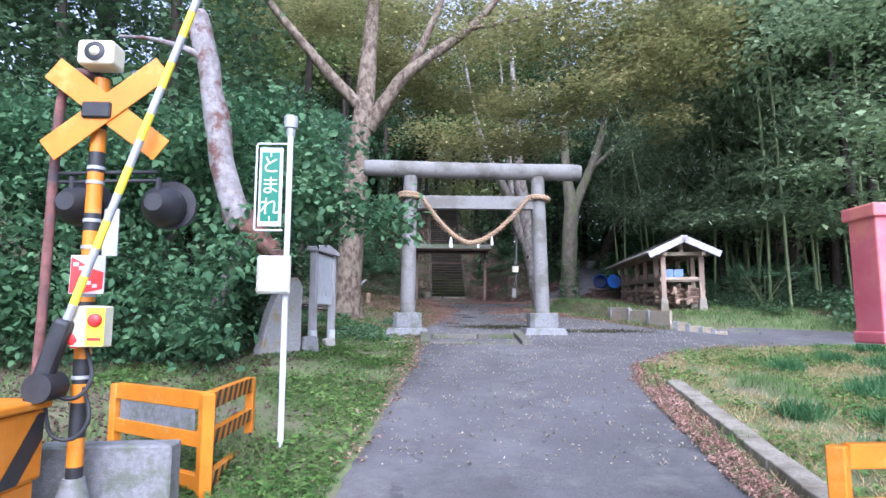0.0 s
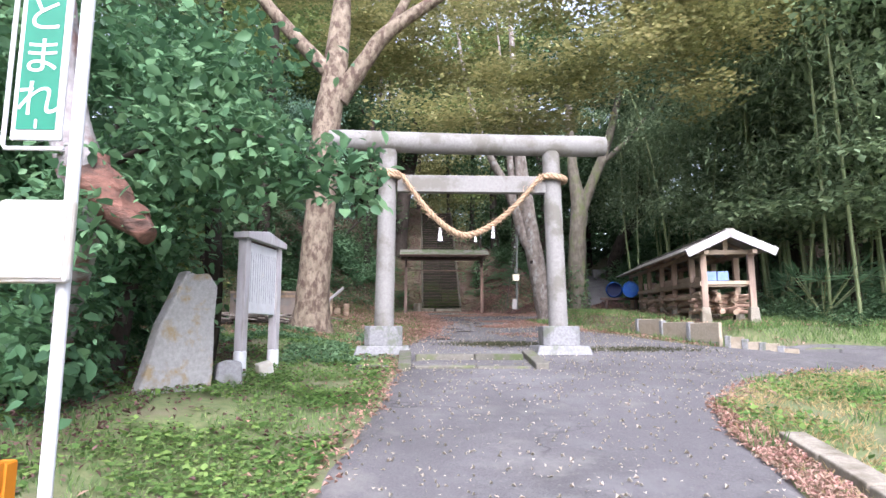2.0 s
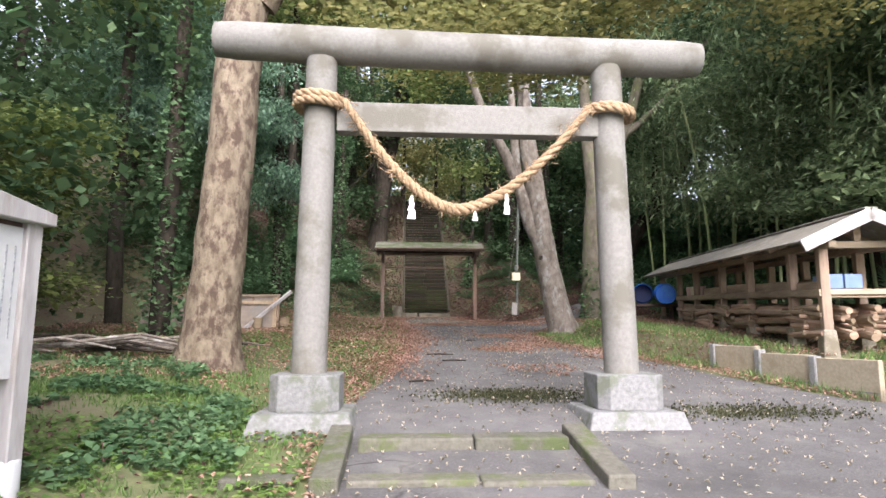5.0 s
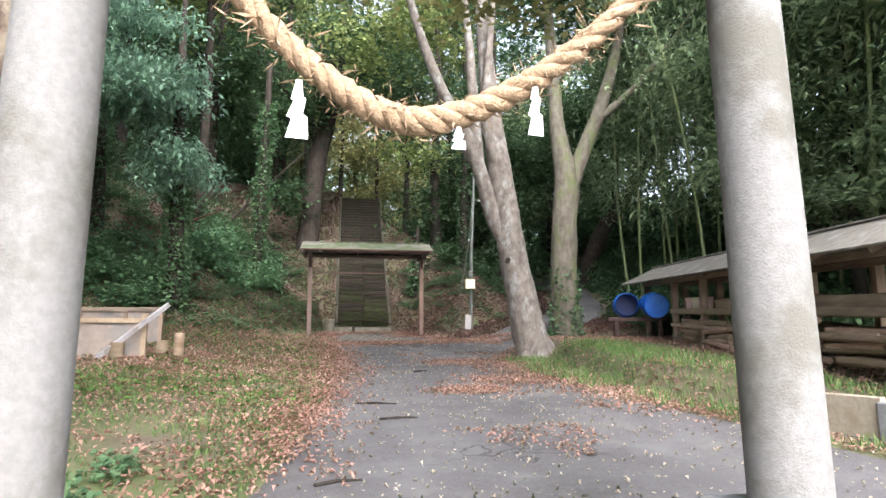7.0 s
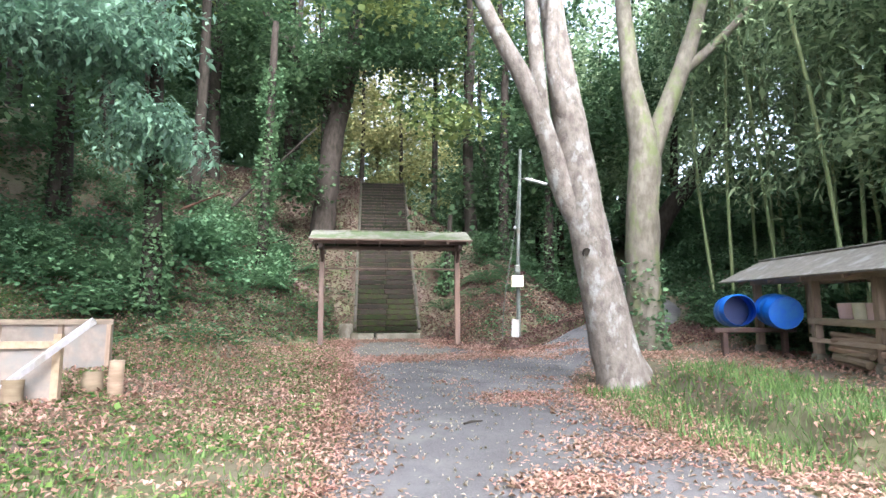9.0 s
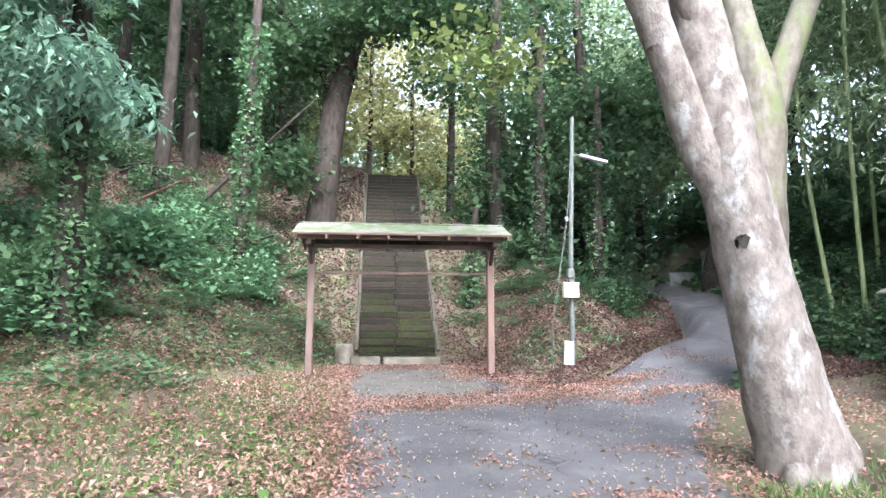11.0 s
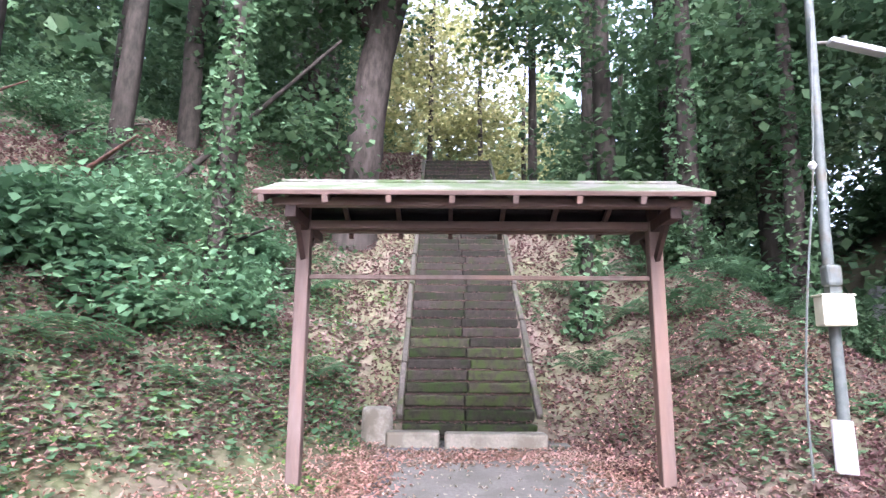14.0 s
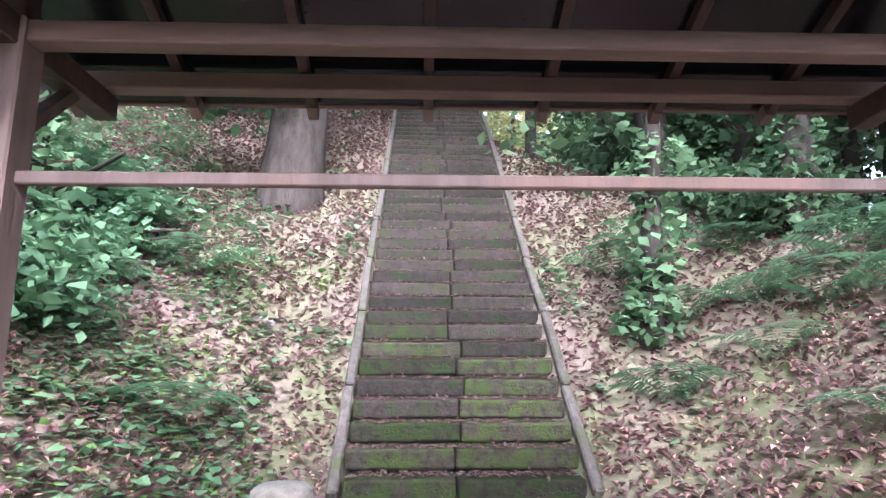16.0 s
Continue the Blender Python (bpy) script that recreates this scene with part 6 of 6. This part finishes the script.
# far woods closing the view
pts = []
for cx, cy, rx, ry in ((-27, 22, 3, 26), (29, 26, 3, 26), (-14, 64, 12, 4), (17, 66, 9, 4), (2, 78, 14, 3), (-13, 51, 9, 3)):
    n = 7000
    q = rng.uniform(-1, 1, (n, 3))
    x, y = cx + q[:, 0] * rx, cy + q[:, 1] * ry
    top = 15 + 3 * np.sin(x * 0.7 + y * 0.5) + 2 * np.sin(y * 1.3)
    pts.append(np.stack([x, y, land(x, y) + (q[:, 2] * 0.5 + 0.5) * top], 1))
single("far_woods", leaves("far_woods", np.concatenate(pts), 0.85, 0.3, 0.42), M_DARKLEAF, "dense dark woods in the distance", "woods", kind="stuff")

# bamboo behind the shed
g_c = [trunk_mesh([[(0, 0, -0.2, 0.045), (0.1, 0, 4, 0.042), (0.5 * s, 0.1, 8, 0.035), (1.6 * s, 0.2, 12, 0.015)]], 8, 0.0) for s in (1, -0.6, 1.8)]
blm = [leaves("bamboo_leaves", cloud(crowns(13, 3.2, 0.9, 9), 24, 0.4, 3.1), 0.21, 0.8, 0.13) for _ in range(3)]
for me in g_c:
    me.materials.append(M_CULM)
for me in blm:
    me.materials.append(M_BAMBOOLEAF)
for i in range(42):
    x, y = random.uniform(9.8, 15), random.uniform(16, 31)
    t = thing("bamboo", pose(x, y, land1(x, y), random.uniform(-4, 4), random.uniform(-6, 6), random.uniform(0, 360)), "tall green bamboo with feathery leaves", "bamboo", "bamboo grove")
    part("cane", random.choice(g_c), M_CULM, t)
    part("foliage", random.choice(blm), M_BAMBOOLEAF, t)

# bushes and ferns on the banks
for i in range(220):
    if i < 80:
        x, y = random.uniform(-9, -1.2), random.uniform(27.5, 37)
    elif i < 120:
        x, y = random.uniform(5.0, 8), random.uniform(33.5, 41)
    elif i < 160:
        x, y = random.uniform(8.9, 12.5), random.uniform(13, 27)
    else:
        x, y = random.uniform(9.0, 14), random.uniform(26.5, 37)
    d = float(far_from(np.array(x), np.array(y), FOOT))
    if on_road(np.array(x), np.array(y), 0.5) or (i < 120 and (d < 0.9 or land1(x, y) < 3.2)) or (x > -1.6 and x < 4 and i < 80) or (i < 80 and d < 1.6):
        continue
    me, lab = BUSH[(0 if 4.2 < land1(x, y) < 6.2 else random.choice((1, 1, 2))) if i < 80 else random.choice((1, 2, 2))]
    s = random.uniform(0.6, 1.25)
    t = new("bush", me)
    t.matrix_basis = pose(x, y, land1(x, y) - 0.05, 0, 0, random.uniform(0, 360)) @ Matrix.Diagonal((s, s, s * random.uniform(0.7, 1.2), 1))
    tagged(t, lab, "bush", "bank bushes")


# band of bright leafy plants on the bank
for i in range(60):
    x, y = random.uniform(-8.5, -1.9), random.uniform(27.2, 33.5)
    d = float(far_from(np.array(x), np.array(y), FOOT))
    if not 0.9 < d < 3.4 or land1(x, y) < 3.3 or (x > -3.2 and d < 1.7):
        continue
    me, lab = BUSH[0 if i % 4 else 1]
    s = random.uniform(0.7, 1.2)
    t = new("bush", me)
    t.matrix_basis = pose(x, y, land1(x, y) - 0.05, 0, 0, random.uniform(0, 360)) @ Matrix.Diagonal((s, s, s * random.uniform(0.6, 0.9), 1))
    tagged(t, lab, "bush", "bank bushes")

for i in range(54):
    x, y = (random.uniform(12.5, 19), random.uniform(19, 30)) if i >= 40 else (random.uniform(8.8, 18), random.uniform(41, 50)) if i < 16 else (random.uniform(12.5, 18), random.uniform(29, 41)) if i < 30 else (random.uniform(-16, -9), random.uniform(36, 48))
    me, lab = BUSH[random.choice((0, 1))]
    s = random.uniform(1.6, 2.6)
    t = new("bush", me)
    t.matrix_basis = pose(x, y, land1(x, y) - 0.1, 0, 0, random.uniform(0, 360)) @ Matrix.Diagonal((s, s, s, 1))
    tagged(t, lab, "bush", "bank bushes")


def fern_mesh():
    b, t, s, f = [], [], [], []
    for k in range(9):
        a = k * 0.7 + random.uniform(-0.2, 0.2)
        ln = random.uniform(0.45, 0.7)
        d = np.array([math.cos(a), math.sin(a), 0])
        side = np.array([-d[1], d[0], 0])
        for i in range(1, 20):
            u = i / 20
            p = d * ln * u + np.array([0, 0, 0.45 * u * 1.6 - 0.62 * u * u])
            w = 0.15 * math.sin(math.pi * (0.12 + 0.88 * u)) + 0.01
            for q in (-1, 1):
                b.append(p)
                t.append(p + side * q * w + d * 0.04 + np.array([0, 0, -0.02]))
                s.append(d * 0.014)
                f.append(np.array([0, 0, 0.004]))
    return quad_soup("fern", *(np.array(v) for v in (b, t, s, f)))


ferns = [fern_mesh() for _ in range(3)]
for me in ferns:
    me.materials.append(M_FERN)
FERNS = [(-1.7, 34.6), (-2.3, 34.2), (-1.2, 35.4), (-2.8, 33.4), (-3.3, 32.6), (-2.0, 35.6), (-3.0, 34.6), (4.3, 34.0), (4.9, 34.2), (4.6, 34.7), (5.4, 34.4), (5.2, 33.6), (3.9, 34.9), (5.9, 34.6), (-3.9, 33.2), (-4.4, 32.2), (-1.5, 31.9), (-0.6, 33.6), (4.9, 32.6), (4.3, 32.7), (6.1, 33.6), (-4.9, 28.9), (-4.2, 29.3), (-3.5, 29.9), (-5.6, 28.4), (-6.4, 28.2), (-2.6, 31.2), (-3.0, 30.4), (-5.2, 30.0), (-4.0, 30.9), (-6.0, 29.4), (-3.6, 28.9), (-2.1, 32.6), (-7.2, 27.8), (3.5, 35.8), (4.1, 36.2), (4.8, 35.6), (5.6, 35.9), (3.4, 34.1), (5.0, 36.8)]
for x, y in FERNS:
    s = random.uniform(0.9, 1.5)
    tagged(new("fern", random.choice(ferns)), "bright green fern on the leafy bank", "fern", "bank ferns").matrix_basis = pose(x, y, land1(x, y) - 0.02, random.uniform(-25, -5), 0, 0) @ pose(0, 0, 0, 0, 0, random.uniform(0, 360)) @ Matrix.Diagonal((s, s, s, 1))


# ---- ground cover ----
def scatter(n, x0, x1, y0, y1, keep):
    x, y = rng.uniform(x0, x1, n), rng.uniform(y0, y1, n)
    m = keep(x, y)
    return x[m], y[m]


def blades(name, x, y, ln, width, mat, label, spread=0.4):
    n = len(x)
    b = np.stack([x, y, land(x, y) - 0.03], 1)
    d = rng.normal(size=(n, 3)) * spread
    d[:, 2] = 1
    d = unit(d) * (ln * (0.5 + rng.random(n)))[:, None]
    s = unit(rng.normal(size=(n, 3)) * [1, 1, 0]) * width
    single(name, quad_soup(name, b, b + d, s, d * [0.12, 0.12, 0.0]), mat, label, "grass", kind="stuff")


def lying(name, x, y, size, mat, label, cat="leaves", lift=0.02, tilt=0.35):
    n = len(x)
    b = np.stack([x, y, land(x, y) + lift + 0.015 * rng.random(n)], 1)
    d = rng.normal(size=(n, 3))
    d[:, 2] *= tilt
    d = unit(d) * (size * (0.6 + 0.8 * rng.random(n)))[:, None]
    up = np.zeros((n, 3)) + [0, 0, 1]
    s = np.cross(unit(d), up) * np.linalg.norm(d, axis=1, keepdims=True) * 0.36
    single(name, quad_soup(name, b, b + d, s, up * (rng.random((n, 1)) * 0.03)), mat, label, cat, kind="stuff")


def off(x, y, g=0.0):
    return ~on_road(x, y, g) & (np.abs(x - 1.34) > 0) & ~((x > STAIR_X0 - 0.1) & (x < STAIR_X1 + 0.1) & (y > 32.4))


def nzv(x, y, s, k=0.0):
    return wob(x, y, s, k)


x, y = scatter(34000, -6, -0.0, 4, 16, lambda x, y: off(x, y))
w = nzv(x, y, 0.8) + 0.25 * (x < -2.2) > -0.1
blades("grass", x[w], y[w], 0.065, 0.006, M_GRASS, "short green verge grass beside the lane")
x, y = scatter(64000, -4.5, -0.0, 4, 14.5, lambda x, y: off(x, y, 0.05))
w = nzv(x, y, 0.7, 5) + 0.45 * (rng.random(len(x)) - 0.5) > -0.12 + 0.35 * np.clip((-1.6 - x) / 1.2, 0, 1)
b = np.stack([x[w], y[w], land(x[w], y[w]) - 0.01 + 0.05 * rng.random(w.sum())], 1)
single("clover", leaves("clover", b, 0.042, 0.05, 0.5, flat=0.75), M_CLOVER, "low bright green clover and weeds on the verge", "groundcover", kind="stuff")
x, y = scatter(16000, -5.5, -0.1, 4.5, 14, lambda x, y: off(x, y, 0.0))
w = rng.random(len(x)) < 0.12 + 0.8 * np.clip((-1.7 - x) / 1.0, 0, 1) * (nzv(x, y, 1.2, 7) > -0.15)
lying("verge_litter", x[w], y[w], 0.05, M_BANKLEAF, "old brown leaves lying on the shaded verge", lift=0.015, tilt=0.4)
x, y = scatter(80000, 2.9, 11, 4, 24, lambda x, y: off(x, y, -0.02) & ~((x > 6.5) & (x < 8.2) & (y > 16.2)))
v = nzv(x, y, 0.9)
v2 = np.where(y < 13, v - 0.38, v + 0.35)
blades("grass", x[v2 > -0.05], y[v2 > -0.05], 0.14, 0.007, M_GRASS, "longer green grass beside the lane and shed")
w = (v < 0.12) & (y < 13)
blades("dry_grass", x[w], y[w], 0.09, 0.006, M_DRY, "dry straw-coloured cut grass", 0.9)
x, y = scatter(34000, 3.3, 9.5, 4.5, 14, lambda x, y: off(x, y, 0.05))
w = nzv(x, y, 0.8, 15) + 0.4 * (rng.random(len(x)) - 0.5) > -0.05
b = np.stack([x[w], y[w], land(x[w], y[w]) - 0.01 + 0.06 * rng.random(w.sum())], 1)
single("clover", leaves("clover", b, 0.05, 0.05, 0.45, flat=0.7), M_CLOVER, "bright green weeds among the cut grass", "groundcover", kind="stuff")
tx, ty = scatter(22, 3.9, 9, 5, 13, lambda x, y: off(x, y, 0.3))
x = np.concatenate([tx[:, None] + rng.normal(size=(len(tx), 420)) * 0.13]).ravel()
y = np.concatenate([ty[:, None] + rng.normal(size=(len(tx), 420)) * 0.13]).ravel()
blades("sedge_tuft", x, y, 0.19, 0.006, M_SEDGE, "dark green tufts of lush grass", 0.45)
x, y = scatter(62000, -7, 1, 14.5, 30, lambda x, y: off(x, y))
w = nzv(x, y, 0.7, 4) + 0.5 * (rng.random(len(x)) - 0.5) > -0.25
blades("grass", x[w], y[w], 0.08, 0.008, M_GRASS, "sparse grass among fallen leaves")
# fallen leaves: along the edges of the lane, over the lawn, on the banks
x, y = scatter(130000, -6, 7.5, 5.5, 33, lambda x, y: off(x, y, -0.15) & (rng.random(len(x)) < np.exp(-np.minimum(np.abs(x - road_l(y)), np.abs(x - road_r(y))) / np.where(y > 15, 0.45, 0.2)) * np.clip((y - 4) / 6, 0.25, 1)))
lying("fallen_leaves", x, y, 0.06, M_LITTER, "orange-brown fallen leaves heaped along the lane's edges", lift=0.01)
x, y = scatter(120000, -8, 12, 15.2, 34, lambda x, y: off(x, y, 0) & (rng.random(len(x)) < 0.7))
w = nzv(x, y, 0.6, 9) + 0.4 * (rng.random(len(x)) - 0.5) > -0.3
lying("fallen_leaves", x[w], y[w], 0.055, M_LITTER, "brown leaves fallen over the thin lawn", lift=0.02)
x, y = scatter(130000, -6, 9.6, 28, 43, lambda x, y: off(x, y, 0) & (land(x, y) > np.where(x < 0.6, 2.95, 2.45)))
x2, y2 = scatter(40000, 3.6, 9.3, 29.3, 35.2, lambda x, y: far_from(x, y, DITCH) < 0.4)
w = off(x2, y2, 0)
x, y = np.concatenate([x, x2[w]]), np.concatenate([y, y2[w]])
lying("bank_litter", x, y, 0.074, M_BANKLEAF, "deep brown leaf litter on the wooded bank", lift=0.0, tilt=0.6)
x, y = scatter(8500, -0.5, 6, 5.5, 33, lambda x, y: on_road(x, y, -0.05))
lying("petals", x, y, 0.035, M_PETAL, "small pale leaves scattered on the asphalt", lift=0.016, tilt=0.2)
x, y = scatter(26000, 0.4, 8, 16, 33, lambda x, y: on_road(x, y, 0) & (nzv(x, y, 0.9, 2) > 0.32))
lying("fallen_leaves", x, y, 0.055, M_LITTER, "drifts of brown leaves lying on the asphalt", lift=0.016, tilt=0.2)
x, y = scatter(16000, -6, 0.7, 21, 30.5, lambda x, y: off(x, y, 0) & (land(x, y) < 3.4))
lying("fallen_leaves", x, y, 0.065, M_LITTER, "dry pinkish leaves covering the edge of the lawn", lift=0.03, tilt=0.4)
x, y = scatter(26000, -6, 0.5, 19, 36, lambda x, y: off(x, y, 0.2) & (land(x, y) < 5.5))
w = nzv(x, y, 0.9, 8) > -0.1
single("ground_ivy", leaves("ground_ivy", np.stack([x[w], y[w], land(x[w], y[w]) + 0.05 * rng.random(w.sum())], 1), 0.06, 0.1, 0.45, flat=0.7), M_CLOVER, "light green seedlings among the leaves", "groundcover", kind="stuff")
drift = [(1.2, 32.0, 0.5, 0.2), (2.3, 32.1, 0.4, 0.2), (2.9, 31.3, 0.25, 0.5), (0.5, 31.2, 0.2, 0.6), (3.9, 29.9, 0.3, 0.3), (0.95, 27.9, 0.5, 0.35), (1.7, 27.85, 0.6, 0.25), (2.6, 28.1, 0.6, 0.25), (3.5, 28.5, 0.6, 0.25), (4.3, 29.0, 0.5, 0.25), (5.2, 29.5, 0.5, 0.2), (5.6, 28.2, 0.6, 0.3), (3.1, 23.5, 0.35, 0.25), (3.4, 20.7, 0.4, 0.3), (2.6, 19.8, 0.25, 0.15), (3.9, 22.6, 0.4, 0.9), (4.2, 21.0, 0.4, 0.7), (4.6, 19.3, 0.4, 0.7), (0.9, 21.5, 0.25, 1.2), (0.9, 24.5, 0.25, 1.2), (0.6, 18.5, 0.25, 1.0)]
x = np.concatenate([a + c * rng.normal(size=900) for a, b, c, d in drift])
y = np.concatenate([b + d * rng.normal(size=900) for a, b, c, d in drift])
lying("fallen_leaves", x, y, 0.055, M_LITTER, "orange-brown leaf drifts across the asphalt", lift=0.02, tilt=0.25)
x, y = scatter(90000, -9, 8, 26, 42, lambda x, y: off(x, y, 0.1) & (land(x, y) > 2.75))
w = nzv(x, y, 0.8, 6) + 0.55 * (x < 0) * np.clip(1 - (x + 1) / 1.2, 0, 1) + 0.3 * (rng.random(len(x)) - 0.5) - 0.5 * np.clip((land(x, y) - 5.2) / 1.2, 0, 1) > np.where(x < 0, 0.02, 0.2)
b = np.stack([x[w], y[w], land(x[w], y[w]) + 0.1 * rng.random(w.sum())], 1)
single("ground_ivy", leaves("ground_ivy", b, 0.085, 0.1, 0.42, flat=0.75), M_IVY, "creeping ivy and seedlings covering the bank", "groundcover", kind="stuff")
x, y = scatter(26000, -5, -0.6, 12.2, 17, lambda x, y: (nzv(x, y, 1.1, 3) > 0.12))
b = np.stack([x, y, land(x, y) + 0.08 * rng.random(len(x))], 1)
single("ground_ivy", leaves("ground_ivy", b, 0.06, 0.1, 0.42, flat=0.6), M_IVY, "low creeping plants beside the lane", "groundcover", kind="stuff")

x, y = scatter(30000, 9.2, 15, 25, 40, lambda x, y: off(x, y, 0.1))
b = np.stack([x, y, land(x, y) + 0.12 * rng.random(len(x))], 1)
single("ground_ivy", leaves("ground_ivy", b, 0.13, 0.1, 0.42, flat=0.6), M_IVY, "creeping plants beside the side path", "groundcover", kind="stuff")
# leaves between asphalt and kerb, in the sunken step, moss on the asphalt
x, y = scatter(9000, 2.55, 3.5, 4.4, 10, lambda x, y: np.abs(x - road_r(y) - 0.1) < 0.18)
lying("kerb_leaves", x, y, 0.045, M_LITTER, "dry brown leaves gathered along the kerb", lift=0.015, tilt=0.3)
n = 1500
x = 0.28 + 1.78 * rng.beta(0.5, 0.5, n)
y = 12.68 + 0.54 * rng.random(n)
b = np.stack([x, y, np.full(n, 1.136)], 1)
d = unit(rng.normal(size=(n, 3)) * [1, 1, 0.25]) * 0.05
single("step_leaves", quad_soup("step_leaves", b, b + d, np.cross(d, [0, 0, 1]) * 0.4, d * 0 + [0, 0, 0.01]), M_LITTER, "reddish fallen leaves lying in the sunken step", "leaves", kind="stuff")
x = np.concatenate([1.95 + 0.45 * rng.normal(size=2600), 4.3 + 0.6 * rng.normal(size=1800)])
y = np.concatenate([15.25 + 0.2 * rng.normal(size=2600), 14.35 + 0.18 * rng.normal(size=1800)])
lying("moss", x, y, 0.025, M_MOSS, "thin dark green moss grown on the asphalt", "moss", lift=0.012, tilt=0.15)
for x, y, a, ln in ((0.9, 16.2, 20, 0.35), (1.3, 19.0, -15, 0.5), (1.5, 18.2, 8, 0.4), (2.2, 22.0, 40, 0.3)):
    g = Geo().tube([(-ln / 2, 0, 0), (0, 0.03, 0.004), (ln / 2, -0.01, 0)], [0.012, 0.014, 0.006], 6, 0.2)
    single("fallen_twig", g.mesh("fallen_twig"), M_BARKDARK, "dark fallen twig lying on the asphalt", "twig", "fallen twigs", m=pose(x, y, land1(x, y) + 0.024, 0, 0, a))

# ---- stair stones, each a piece of its own ----
stairs = tagged(new("stairs"), "steep worn mossy stone stairs climbing the wooded hill", "stairs", kind="structure")
random.seed(5)
rows_ = []
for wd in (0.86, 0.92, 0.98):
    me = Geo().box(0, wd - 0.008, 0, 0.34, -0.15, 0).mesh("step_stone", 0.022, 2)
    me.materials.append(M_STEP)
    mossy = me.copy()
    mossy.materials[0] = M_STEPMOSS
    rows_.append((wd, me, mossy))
full = STAIR_X1 - STAIR_X0
for i in range(-2, STEPS):
    y, z = STAIR_Y + i * RUN, STAIR_Z + i * RISE
    k = random.choice((0, 1, 2))
    ws = (rows_[k], rows_[2 - k])
    x = STAIR_X0
    for wd, me, mossy in ws:
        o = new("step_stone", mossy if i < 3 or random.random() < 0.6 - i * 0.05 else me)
        o.parent = stairs
        o.matrix_basis = pose(x + 0.004, y + random.uniform(-0.012, 0.012), z + random.uniform(-0.008, 0.008), random.uniform(-1, 3), random.uniform(-0.6, 0.6), random.uniform(-1.0, 1.0)) @ Matrix.Diagonal((full / 1.84, 1, 1, 1))
        x += wd * full / 1.84
for x in (STAIR_X0 - 0.05, STAIR_X1 + 0.05):
    for j in range(9):
        a, b = j * STEPS / 9 - 0.4, (j + 1) * STEPS / 9 - 0.5
        g = Geo().tube([(x, STAIR_Y + a * RUN, STAIR_Z + a * RISE - 0.03), (x + random.uniform(-0.02, 0.02), STAIR_Y + b * RUN, STAIR_Z + b * RISE - 0.03)], [0.06, 0.06], 4)
        o = part("edging_stone", g.mesh("edging_stone", 0.015), M_EDGING, stairs)
x, y = scatter(26000, STAIR_X0, STAIR_X1, STAIR_Y - 0.4, STAIR_Y + STEPS * RUN, lambda x, y: x > 0)
i = np.floor((y - STAIR_Y) / RUN)
keep = ((y - STAIR_Y - i * RUN) > 0.01) & (rng.random(len(y)) < 0.35)
x, y, i = x[keep], y[keep], i[keep]
b = np.stack([x, y, STAIR_Z + i * RISE + 0.012], 1)
d = rng.normal(size=(len(x), 3)) * [1, 1, 0.2]
d = unit(d) * 0.05
single("stair_leaves", quad_soup("stair_leaves", b, b + d, np.cross(d, [0, 0, 1]) * 0.4, d * 0 + [0, 0, 0.008]), M_BANKLEAF, "dry leaves lying on the stair treads", "leaves", kind="stuff")
